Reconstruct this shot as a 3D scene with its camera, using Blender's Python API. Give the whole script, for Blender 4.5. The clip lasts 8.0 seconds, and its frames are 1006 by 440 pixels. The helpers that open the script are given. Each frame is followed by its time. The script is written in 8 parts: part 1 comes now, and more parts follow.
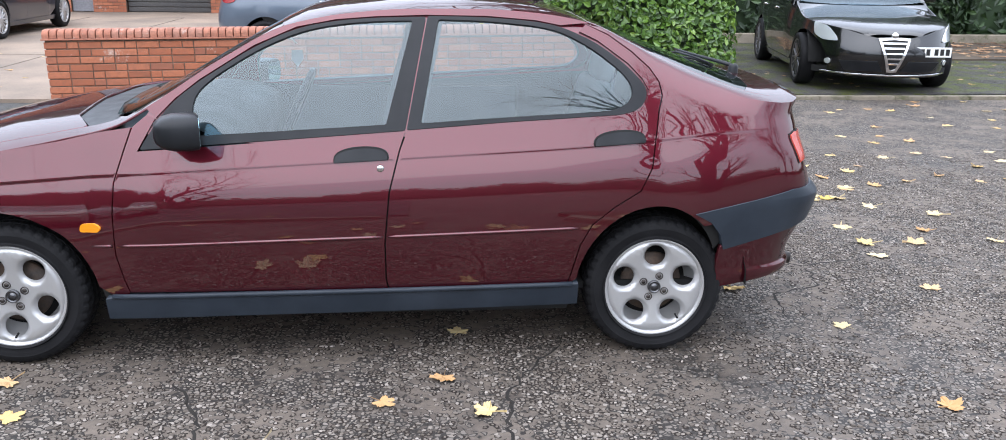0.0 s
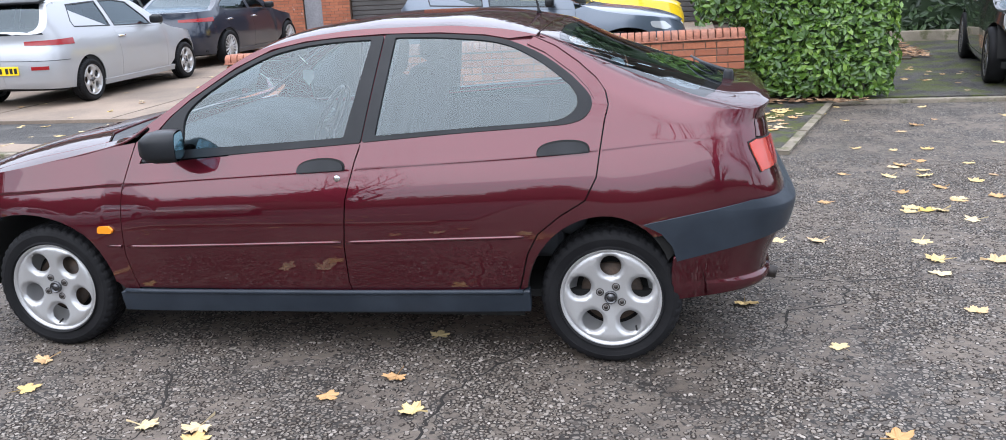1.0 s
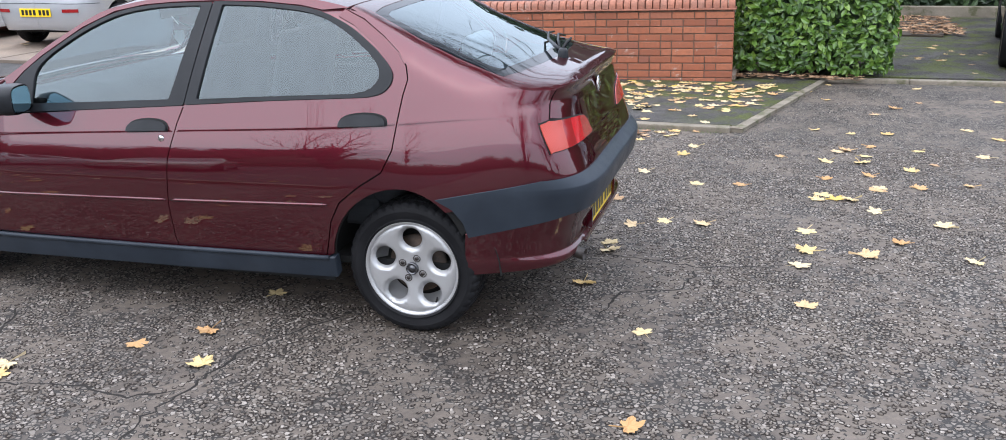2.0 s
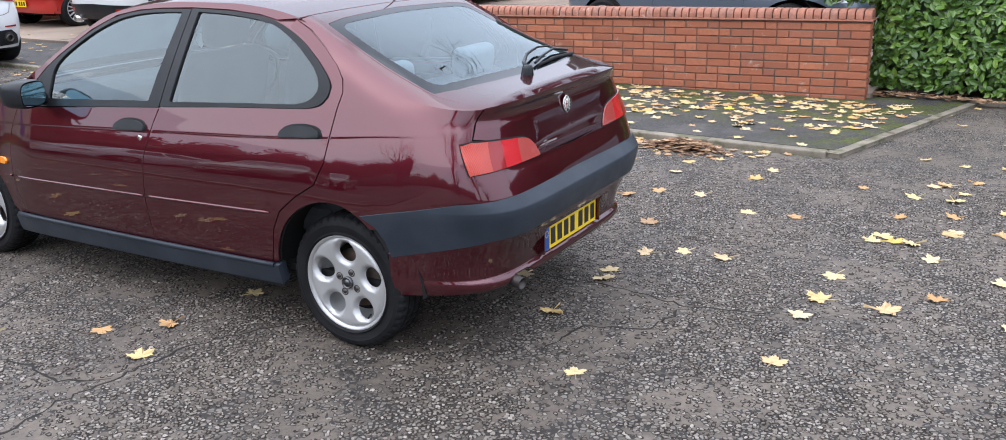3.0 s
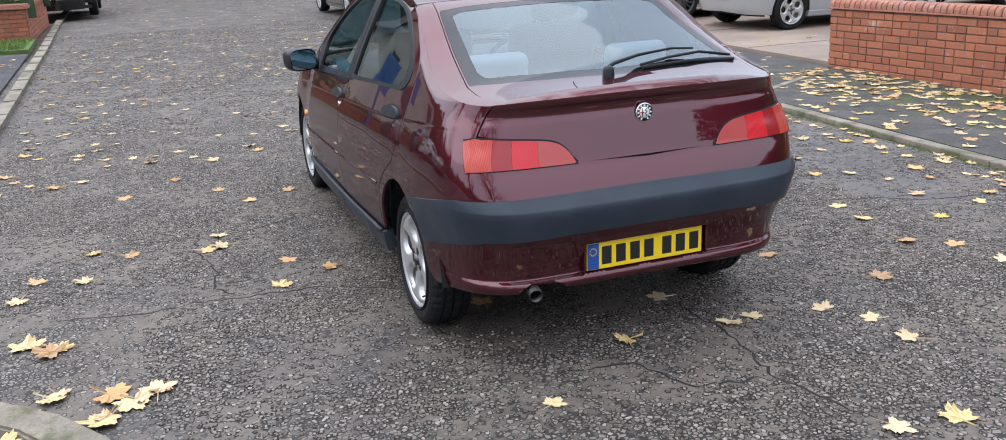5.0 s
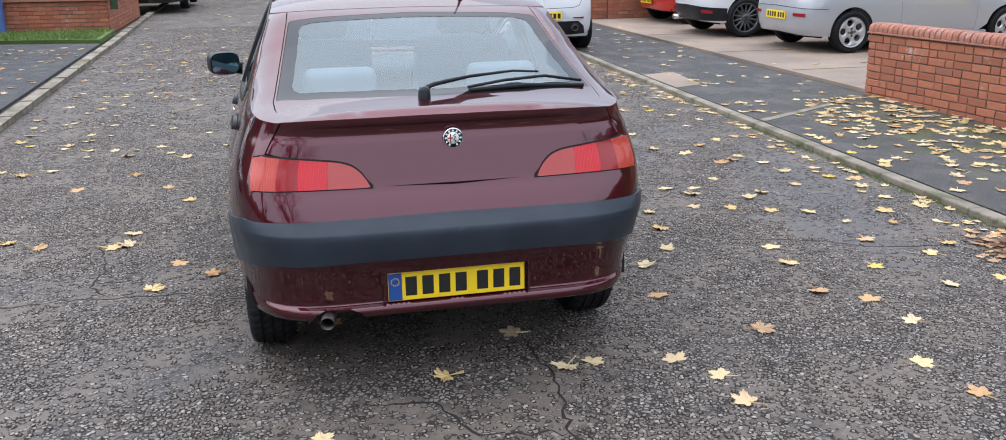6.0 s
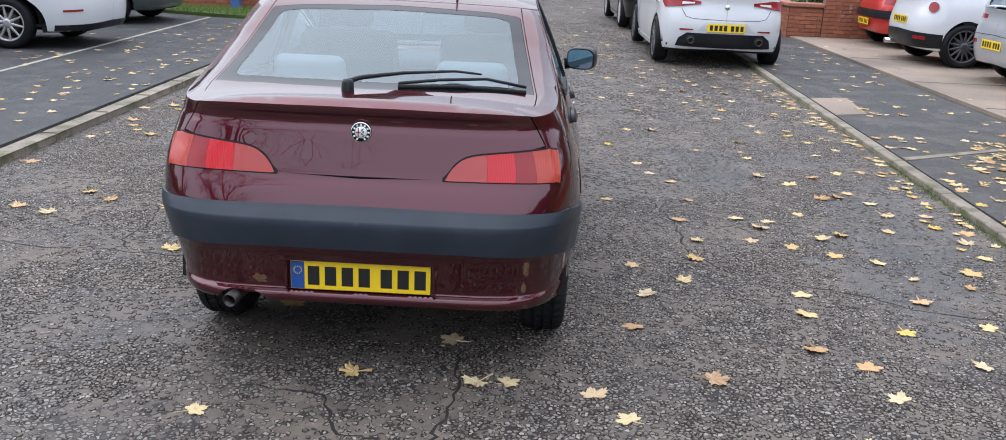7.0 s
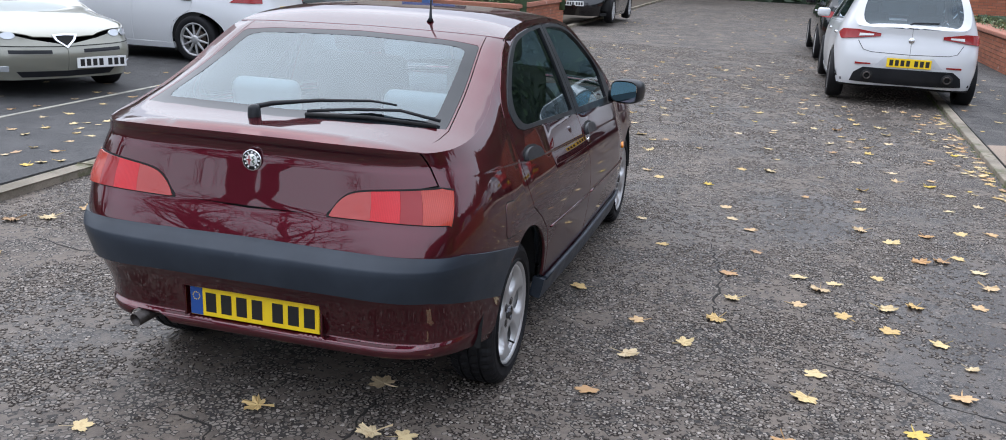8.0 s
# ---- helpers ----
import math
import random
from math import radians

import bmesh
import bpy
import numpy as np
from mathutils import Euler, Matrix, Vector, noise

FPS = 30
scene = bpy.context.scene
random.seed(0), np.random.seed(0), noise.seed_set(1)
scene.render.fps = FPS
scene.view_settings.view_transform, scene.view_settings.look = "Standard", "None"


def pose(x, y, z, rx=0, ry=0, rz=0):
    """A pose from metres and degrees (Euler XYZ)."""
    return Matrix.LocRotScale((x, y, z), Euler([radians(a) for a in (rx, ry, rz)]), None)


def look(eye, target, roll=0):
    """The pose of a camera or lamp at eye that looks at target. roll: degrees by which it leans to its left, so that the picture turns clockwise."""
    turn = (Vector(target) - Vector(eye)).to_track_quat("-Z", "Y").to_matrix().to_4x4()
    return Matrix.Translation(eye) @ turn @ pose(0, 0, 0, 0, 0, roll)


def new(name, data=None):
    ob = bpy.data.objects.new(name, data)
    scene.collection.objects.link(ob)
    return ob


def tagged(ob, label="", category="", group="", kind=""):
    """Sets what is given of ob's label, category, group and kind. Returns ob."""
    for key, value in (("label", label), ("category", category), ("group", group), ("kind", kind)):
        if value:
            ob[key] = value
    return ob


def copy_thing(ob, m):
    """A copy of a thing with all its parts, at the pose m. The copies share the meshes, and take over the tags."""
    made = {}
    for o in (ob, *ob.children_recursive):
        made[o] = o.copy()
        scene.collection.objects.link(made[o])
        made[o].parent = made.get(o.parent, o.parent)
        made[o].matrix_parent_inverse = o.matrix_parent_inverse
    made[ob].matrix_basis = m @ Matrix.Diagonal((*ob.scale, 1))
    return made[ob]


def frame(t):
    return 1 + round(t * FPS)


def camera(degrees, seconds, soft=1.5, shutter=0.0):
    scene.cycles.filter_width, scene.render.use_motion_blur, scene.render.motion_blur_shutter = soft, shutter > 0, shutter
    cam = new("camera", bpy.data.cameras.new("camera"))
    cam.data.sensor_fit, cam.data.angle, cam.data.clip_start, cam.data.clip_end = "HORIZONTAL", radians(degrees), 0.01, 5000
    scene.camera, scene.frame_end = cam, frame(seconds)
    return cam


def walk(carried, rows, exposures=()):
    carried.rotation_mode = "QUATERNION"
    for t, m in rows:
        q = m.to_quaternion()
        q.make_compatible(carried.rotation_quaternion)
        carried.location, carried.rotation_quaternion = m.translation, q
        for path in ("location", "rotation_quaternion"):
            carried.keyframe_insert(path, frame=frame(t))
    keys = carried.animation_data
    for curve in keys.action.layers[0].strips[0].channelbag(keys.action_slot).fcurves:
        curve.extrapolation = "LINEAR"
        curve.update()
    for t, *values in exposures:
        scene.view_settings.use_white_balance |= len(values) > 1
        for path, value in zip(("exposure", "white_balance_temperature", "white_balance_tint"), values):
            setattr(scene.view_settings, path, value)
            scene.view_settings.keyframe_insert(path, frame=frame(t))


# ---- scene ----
cam = camera(57.2, 8.0, 0.9)
PATH = [
    (0, (-0.915, -4.264, 1.61), (-0.758, -2.351, 1.048), 0.8),
    (0.5, (-0.286, -4.31, 1.593), (-0.398, -2.389, 1.048), -0.7),
    (1, (0.28, -4.305, 1.615), (-0.099, -2.415, 1.082), -2.9),
    (1.5, (0.855, -4.209, 1.656), (0.438, -2.326, 1.126), -3.0),
    (2, (1.422, -4.089, 1.663), (0.864, -2.27, 1.045), -1.2),
    (2.2, (1.62, -3.995, 1.651), (0.988, -2.21, 1.007), -1.2),
    (3.3, (2.635, -3.267, 1.704), (1.578, -1.678, 1.105), -0.6),
    (3.5, (2.796, -3.118, 1.673), (1.708, -1.55, 1.075), -0.3),
    (4, (3.175, -2.698, 1.675), (1.9, -1.277, 1.079), -1.9),
    (4.5, (3.485, -2.285, 1.663), (1.846, -1.305, 1.067), 0.6),
    (5, (3.655, -1.735, 1.631), (1.871, -1.058, 1.033), -2.2),
    (5.2, (3.701, -1.526, 1.628), (1.889, -0.92, 1.039), -3.4),
    (6.3, (3.837, -0.225, 1.624), (1.959, 0.148, 1.047), 0.7),
    (6.5, (3.858, 0.016, 1.605), (1.964, 0.306, 1.032), 1.0),
    (7, (3.798, 0.589, 1.626), (1.885, 0.542, 1.044), 2.5),
    (7.5, (3.593, 1.111, 1.659), (1.696, 0.888, 1.066), 2.6),
    (7.6, (3.535, 1.252, 1.659), (1.648, 0.947, 1.072), 2.1),
    (8, (3.331, 1.67, 1.665), (1.484, 1.14, 1.112), 2.6),
]
walk(cam, [(t, look(eye, target, roll)) for t, eye, target, roll in PATH], [(0.0, 1.96), (2.0, 1.82), (3.5, 1.69), (6.5, 1.51), (8.0, 1.44)])

# ---- light: an overcast autumn day ----
world = bpy.data.worlds.new("overcast_sky")
scene.world = world
world.use_nodes = True
wn = world.node_tree.nodes
wl = world.node_tree.links
sky = wn.new("ShaderNodeTexSky")
sky.sky_type = "NISHITA"
sky.sun_disc = False
sky.sun_elevation = radians(58)
sky.sun_rotation = radians(205)
sky.dust_density = 1.0
grey = wn.new("ShaderNodeHueSaturation")
grey.inputs["Saturation"].default_value = 0.5
wl.new(sky.outputs[0], grey.inputs["Color"])
# the cloud sheet evens out the sky's brightness
cloud = wn.new("ShaderNodeMix")
cloud.data_type = "RGBA"
cloud.inputs[0].default_value = 0.72
cloud.inputs[7].default_value = (4.72, 5.2, 6.3, 1)
wl.new(grey.outputs[0], cloud.inputs[6])
way = wn.new("ShaderNodeTexCoord")
height = wn.new("ShaderNodeSeparateXYZ")
wl.new(way.outputs["Generated"], height.inputs[0])
shade = wn.new("ShaderNodeMapRange")
for socket, value in (("From Min", 0.0), ("From Max", 1.0), ("To Min", 0.60), ("To Max", 1.24)):
    shade.inputs[socket].default_value = value
wl.new(height.outputs["Z"], shade.inputs["Value"])
sheet = wn.new("ShaderNodeVectorMath")
sheet.operation = "SCALE"
wl.new(cloud.outputs[2], sheet.inputs[0])
wl.new(shade.outputs["Result"], sheet.inputs["Scale"])
wl.new(sheet.outputs[0], wn["Background"].inputs["Color"])
wn["Background"].inputs["Strength"].default_value = 0.15
sun_data = bpy.data.lights.new("sun", "SUN")
sun_data.energy = 0.6
sun_data.angle = radians(110)
sun_data.color = (1.0, 0.98, 0.95)
sun = new("sun", sun_data)
sun.matrix_world = look((0, 0, 20), (4, 7, 0))


# ---- materials ----
def material(name, colour=(0.5, 0.5, 0.5), rough=0.5, metal=0.0, coat=0.0, coat_rough=0.03, spec=0.5):
    m = bpy.data.materials.new(name)
    m.use_nodes = True
    b = m.node_tree.nodes["Principled BSDF"]
    b.inputs["Base Color"].default_value = (*colour, 1)
    b.inputs["Roughness"].default_value = rough
    b.inputs["Metallic"].default_value = metal
    b.inputs["Coat Weight"].default_value = coat
    b.inputs["Coat Roughness"].default_value = coat_rough
    b.inputs["Specular IOR Level"].default_value = spec
    return m


class Nodes:
    """Short names for building a node tree."""

    def __init__(self, m):
        self.m, self.t = m, m.node_tree
        self.b = self.t.nodes["Principled BSDF"]

    def add(self, kind, **values):
        n = self.t.nodes.new(kind)
        for key, value in values.items():
            n.inputs[key].default_value = value
        return n

    def link(self, a, b):
        self.t.links.new(a, b)

    def coords(self, kind="Object"):
        return self.t.nodes.new("ShaderNodeTexCoord").outputs[kind]

    def world(self):
        return self.t.nodes.new("ShaderNodeNewGeometry").outputs["Position"]

    def noise(self, vec, scale, detail=4.0, rough=0.55):
        n = self.add("ShaderNodeTexNoise", Scale=scale, Detail=detail, Roughness=rough)
        self.link(vec, n.inputs["Vector"])
        return n.outputs["Fac"]

    def ramp(self, fac, stops):
        n = self.t.nodes.new("ShaderNodeValToRGB")
        e = n.color_ramp.elements
        while len(e) < len(stops):
            e.new(0.5)
        for el, (p, c) in zip(e, stops):
            el.position = p
            el.color = (*c, 1) if len(c) == 3 else c
        self.link(fac, n.inputs["Fac"])
        return n.outputs["Color"]

    def grey(self, fac, lo, hi, a=0.0, b=1.0):
        n = self.t.nodes.new("ShaderNodeMapRange")
        for key, value in (("From Min", lo), ("From Max", hi), ("To Min", a), ("To Max", b)):
            n.inputs[key].default_value = value
        self.link(fac, n.inputs["Value"])
        return n.outputs["Result"]

    def mix(self, fac, a, b, how="MIX"):
        n = self.t.nodes.new("ShaderNodeMix")
        n.data_type, n.blend_type = "RGBA", how
        for value, socket in ((fac, n.inputs[0]), (a, n.inputs[6]), (b, n.inputs[7])):
            if isinstance(value, (int, float)):
                socket.default_value = value
            elif isinstance(value, tuple):
                socket.default_value = (*value, 1)
            else:
                self.link(value, socket)
        return n.outputs[2]

    def maths(self, how, a, b):
        n = self.t.nodes.new("ShaderNodeMath")
        n.operation = how
        for value, socket in ((a, n.inputs[0]), (b, n.inputs[1])):
            if isinstance(value, (int, float)):
                socket.default_value = value
            else:
                self.link(value, socket)
        return n.outputs[0]

    def voronoi(self, vec, scale, feature="F1", out="Distance"):
        n = self.t.nodes.new("ShaderNodeTexVoronoi")
        n.feature = feature
        n.inputs["Scale"].default_value = scale
        self.link(vec, n.inputs["Vector"])
        return n.outputs[out]

    def bump(self, height, strength=0.3, distance=0.01, after=None):
        n = self.add("ShaderNodeBump", Strength=strength, Distance=distance)
        self.link(height, n.inputs["Height"])
        if after is not None:
            self.link(after, n.inputs["Normal"])
        self.link(n.outputs[0], self.b.inputs["Normal"])
        return n.outputs[0]

    def to(self, **sockets):
        for key, value in sockets.items():
            self.link(value, self.b.inputs[key.replace("_", " ")])

    def random(self):
        return self.t.nodes.new("ShaderNodeObjectInfo").outputs["Random"]

    def island(self):
        return self.t.nodes.new("ShaderNodeNewGeometry").outputs["Random Per Island"]


def worn(name, a, b, scale=3.0, rough=0.8, fine=60.0, bump=0.2, metal=0.0):
    """A plain surface with broad stains and fine grain."""
    m = material(name, a, rough, metal)
    k = Nodes(m)
    p = k.world()
    base = k.mix(k.grey(k.noise(p, scale), 0.35, 0.65), a, b)
    k.to(Base_Color=k.mix(0.35, base, k.ramp(k.noise(p, fine), [(0.3, (0.25, 0.25, 0.25)), (0.7, (0.8, 0.8, 0.8))]), "OVERLAY"))
    k.bump(k.noise(p, fine), bump, 0.004)
    return m


def asphalt(name, bare, silt, chip, chip_scale, silted, wet=0.5, cracks=True, pools=()):
    """Tarmac: stone chips bedded in silt, dark gaps where the silt has washed out, cracks and damp patches."""
    m = material(name, silt, 0.8)
    k = Nodes(m)
    p = k.world()
    # stretch the cells a little so that the chips are not round
    wob = k.t.nodes.new("ShaderNodeVectorMath")
    wob.operation = "MULTIPLY_ADD"
    nz = k.add("ShaderNodeTexNoise", Scale=chip_scale * 0.9, Detail=1.0)
    k.link(p, nz.inputs["Vector"])
    k.link(nz.outputs["Color"], wob.inputs[0])
    wob.inputs[1].default_value = (0.55 / chip_scale,) * 3
    k.link(p, wob.inputs[2])
    v = wob.outputs[0]
    edge = k.voronoi(v, chip_scale, "DISTANCE_TO_EDGE")
    tint = k.t.nodes.new("ShaderNodeSeparateColor")
    k.link(k.voronoi(v, chip_scale, "F1", "Color"), tint.inputs[0])
    # where the silt has washed out more of the chips stand bare, with dark joints between them
    washed = k.grey(k.noise(p, 2.3, 6.0, 0.68), 0.36 + silted * 0.12, 0.54 + silted * 0.12)
    proud = k.maths("LESS_THAN", tint.outputs[0], k.grey(washed, 0.0, 1.0, 0.16, 0.92))
    wide = k.grey(tint.outputs[1], 0.0, 1.0, 0.08, 0.24)
    stone = k.maths("MULTIPLY", k.maths("GREATER_THAN", edge, wide), proud)
    gap = k.maths("SUBTRACT", proud, stone)
    big = k.grey(k.noise(p, 0.5, 4.0), 0.35, 0.65)
    bed = k.mix(big, tuple(c * 0.82 for c in silt), silt)
    bed = k.mix(k.grey(k.noise(p, 7.0, 5.0, 0.8), 0.42, 0.66, 0.0, 0.55), bed, tuple(c * 1.5 for c in silt))
    bed = k.mix(k.grey(k.noise(p, 26.0, 5.0, 0.72), 0.40, 0.72, 0.0, 0.75), bed, tuple(c * 0.5 for c in silt))
    bed = k.mix(k.grey(washed, 0.2, 1.0, 0.0, 0.65), bed, bare)
    bed = k.mix(gap, bed, tuple(c * 0.55 for c in bare))
    shade = k.ramp(tint.outputs[2], [(0.0, tuple(c * 0.55 for c in chip)), (0.6, chip), (1.0, tuple(min(c * 1.5, 0.6) for c in chip))])
    shade = k.mix(k.grey(k.noise(p, 240.0, 2.0), 0.35, 0.7, 0.0, 0.5), shade, silt)
    colour = k.mix(stone, bed, shade)
    h = k.maths("ADD", k.maths("SUBTRACT", stone, gap), k.maths("MULTIPLY", k.noise(p, 160.0, 2.0), 0.5))
    if cracks:
        bend = k.t.nodes.new("ShaderNodeVectorMath")
        bend.operation = "ADD"
        n2 = k.add("ShaderNodeTexNoise", Scale=2.6, Detail=4.0, Roughness=0.65)
        k.link(p, n2.inputs["Vector"])
        k.link(p, bend.inputs[0])
        k.link(n2.outputs["Color"], bend.inputs[1])
        crack = k.grey(k.voronoi(bend.outputs[0], 0.62, "DISTANCE_TO_EDGE"), 0.0, 0.016, 1.0, 0.0)
        crack = k.maths("MULTIPLY", crack, k.grey(k.noise(p, 0.9, 3.0), 0.44, 0.60))
        crack = k.maths("MULTIPLY", crack, k.grey(k.noise(p, 25.0, 3.0), 0.35, 0.6))
        colour = k.mix(crack, colour, (0.014, 0.012, 0.011))
        h = k.maths("SUBTRACT", h, k.maths("MULTIPLY", crack, 1.5))
    damp = k.grey(k.noise(p, 0.30, 4.0, 0.6), 0.53, 0.66)
    colour = k.mix(k.maths("MULTIPLY", damp, wet * 0.45), colour, tuple(c * 0.8 for c in bare))
    k.b.inputs["Specular IOR Level"].default_value = 0.50
    gloss = k.grey(damp, 0.0, 1.0, 0.76, 0.76 - 0.28 * wet)
    for x, y, size in pools:
        # a shallow wet patch, longer along the road than across it
        near = k.t.nodes.new("ShaderNodeVectorMath")
        near.operation = "SUBTRACT"
        k.link(p, near.inputs[0])
        near.inputs[1].default_value = (x, y, 0.0)
        flat = k.t.nodes.new("ShaderNodeVectorMath")
        flat.operation = "MULTIPLY"
        k.link(near.outputs[0], flat.inputs[0])
        flat.inputs[1].default_value = (1.0 / size, 2.2 / size, 0.0)
        length = k.t.nodes.new("ShaderNodeVectorMath")
        length.operation = "LENGTH"
        k.link(flat.outputs[0], length.inputs[0])
        pool = k.grey(k.maths("ADD", length.outputs["Value"], k.grey(k.noise(p, 3.5, 5.0), 0.3, 0.7, -0.55, 0.55)), 0.55, 0.95, 1.0, 0.0)
        colour = k.mix(k.maths("MULTIPLY", pool, 0.5), colour, bare)
        gloss = k.maths("SUBTRACT", gloss, k.maths("MULTIPLY", pool, 0.36))
    k.to(Base_Color=colour, Roughness=gloss)
    k.bump(h, 0.8, 0.006)
    return m


ROAD = asphalt("road_asphalt", (0.030, 0.024, 0.020), (0.134, 0.108, 0.087), (0.232, 0.203, 0.175), 48.0, 0.45, 0.8, True, ((-0.96, 2.63, 1.0), (-3.29, 2.0, 1.0), (-1.9, 2.9, 1.0), (-7.9, 2.65, 1.4)))
PATH_TAR = asphalt("pavement_asphalt", (0.030, 0.030, 0.032), (0.060, 0.058, 0.058), (0.10, 0.098, 0.098), 140.0, 0.3, 0.5, False)


def mossy(name, y0=3.7, y1=5.2, x0=0.3, x1=1.3):
    m = asphalt(name, (0.030, 0.028, 0.027), (0.078, 0.070, 0.064), (0.12, 0.112, 0.105), 140.0, 0.4, 0.3, False)
    k = Nodes(m)
    p = k.world()
    old = k.b.inputs["Base Color"].links[0].from_socket
    sep = k.t.nodes.new("ShaderNodeSeparateXYZ")
    k.link(p, sep.inputs[0])
    m1 = k.grey(k.noise(p, 2.4, 8.0, 0.75), 0.47, 0.55)
    edge = k.maths("ADD", k.grey(sep.outputs[1], y0, y1, 0.0, 1.0), k.grey(sep.outputs[0], x0, x1, 0.0, 0.8))
    moss = k.maths("MULTIPLY", k.maths("MULTIPLY", m1, k.grey(sep.outputs[0], -5.5, -2.5)), k.grey(edge, 0.10, 0.75))
    green = k.ramp(k.noise(p, 45.0), [(0.3, (0.022, 0.028, 0.006)), (0.7, (0.105, 0.120, 0.020))])
    k.to(Base_Color=k.mix(moss, old, green))
    return m


MOSSY = mossy("mossy_asphalt")
MOSSY_BAY = mossy("mossy_bay_asphalt", 5.6, 7.5, 1.5, 3.0)
CONCRETE = worn("concrete_drive", (0.265, 0.20, 0.15), (0.16, 0.125, 0.098), 0.8, 0.85, 70.0)
KERB = worn("kerb_concrete", (0.25, 0.212, 0.165), (0.14, 0.12, 0.09), 2.5, 0.85, 90.0, 0.35)
k = Nodes(KERB)
old = k.b.inputs["Base Color"].links[0].from_socket
k.to(Base_Color=k.mix(k.grey(k.noise(k.world(), 4.5, 6.0, 0.7), 0.50, 0.62, 0.0, 0.75), old, (0.060, 0.066, 0.020)))
EARTH = worn("dark_earth", (0.045, 0.034, 0.024), (0.085, 0.065, 0.045), 2.0, 0.95, 50.0, 0.6)
LINE = worn("worn_line_paint", (0.36, 0.34, 0.28), (0.22, 0.21, 0.18), 6.0, 0.8, 120.0)
GRASS_GROUND = worn("grass_turf", (0.07, 0.12, 0.02), (0.045, 0.075, 0.018), 2.0, 0.95, 80.0, 0.5)


def brick_material(name, stops, dirt):
    m = material(name, (0.5, 0.2, 0.1), 0.85)
    k = Nodes(m)
    p = k.world()
    pick = k.maths("FRACT", k.maths("ADD", k.random(), k.maths("MULTIPLY", k.island(), 7.31)), 0.0)
    base = k.ramp(pick, stops)
    base = k.mix(k.grey(k.noise(p, 26.0, 5.0, 0.7), 0.42, 0.70, 0.0, 0.62), base, dirt)
    bloom = k.grey(k.noise(p, 3.4, 6.0, 0.75), 0.60, 0.69, 0.0, 0.75)
    base = k.mix(bloom, base, (0.50, 0.42, 0.37))
    k.to(Base_Color=base)
    k.bump(k.noise(p, 160.0, 3.0, 0.7), 0.45, 0.004)
    return m


BRICK = brick_material("orange_brick", [(0.0, (0.26, 0.084, 0.044)), (0.45, (0.33, 0.106, 0.053)), (0.8, (0.39, 0.136, 0.070)), (1.0, (0.24, 0.086, 0.054))], (0.20, 0.085, 0.052))
COPING = brick_material("coping_brick", [(0.0, (0.32, 0.122, 0.078)), (0.6, (0.40, 0.160, 0.102)), (1.0, (0.34, 0.16, 0.115))], (0.13, 0.075, 0.055))
MORTAR = worn("mortar", (0.190, 0.125, 0.092), (0.110, 0.074, 0.056), 5.0, 0.95, 120.0, 0.4)

# the red car's own materials
PAINT = material("maroon_paint", (0.080, 0.0075, 0.0150), 0.34, 0.75, 0.90, 0.015, 0.2)
k = Nodes(PAINT)
k.b.inputs["Coat IOR"].default_value = 1.70
k.b.inputs["Specular Tint"].default_value = (0.22, 0.05, 0.07, 1)
k.to(Base_Color=k.mix(k.grey(k.noise(k.world(), 900.0, 1.0), 0.4, 0.75, 0.0, 0.35), (0.078, 0.0066, 0.0132), (0.125, 0.016, 0.026)))
k.bump(k.noise(k.coords(), 5.0, 2.0), 0.03, 0.012)


def glossy(name, colour, rough=0.3, coat=1.0, flake=0.15):
    m = material(name, colour, rough, 0.3 if flake else 0.0, coat)
    q = Nodes(m)
    q.to(Base_Color=q.mix(q.grey(q.noise(q.world(), 700.0, 1.0), 0.4, 0.75, 0.0, flake), colour, tuple(min(1, c * 1.6 + 0.02) for c in colour)))
    return m


def plastic(name, colour, rough, spec=0.35):
    m = material(name, colour, rough, spec=spec)
    q = Nodes(m)
    p = q.world()
    q.to(Base_Color=q.mix(q.grey(q.noise(p, 5.0), 0.35, 0.7), colour, tuple(c * 1.35 + 0.004 for c in colour)),
         Roughness=q.grey(q.noise(p, 9.0), 0.3, 0.7, rough - 0.06, rough + 0.08))
    q.bump(q.noise(p, 420.0, 2.0), 0.10, 0.002)
    return m


TRIM = plastic("black_trim", (0.010, 0.011, 0.013), 0.36, 0.24)
BUMPER = plastic("faded_bumper_plastic", (0.019, 0.025, 0.034), 0.40, 0.27)
# Near-black for rubber and undersides, and for shade in seams and recesses.
SHADOW = material("shade_black", (0.008, 0.008, 0.008), 0.9)
RUBBER = plastic("tyre_rubber", (0.009, 0.009, 0.010), 0.62, 0.13)
ALLOY = material("silver_alloy", (0.45, 0.447, 0.447), 0.38, 0.55, 0.3, 0.1)
k = Nodes(ALLOY)
k.to(Roughness=k.grey(k.noise(k.coords(), 18.0), 0.3, 0.7, 0.30, 0.46))
DARK_ALLOY = material("dark_alloy", (0.09, 0.09, 0.095), 0.35, 0.6, 0.2)
DISC = worn("rusty_brake_disc", (0.10, 0.065, 0.045), (0.06, 0.05, 0.045), 20.0, 0.6, 90.0, 0.2, 0.4)
CHROME = material("chrome", (0.75, 0.75, 0.76), 0.12, 1.0)
STEEL = worn("sooty_steel", (0.085, 0.075, 0.07), (0.04, 0.035, 0.032), 14.0, 0.45, 80.0, 0.2, 0.8)


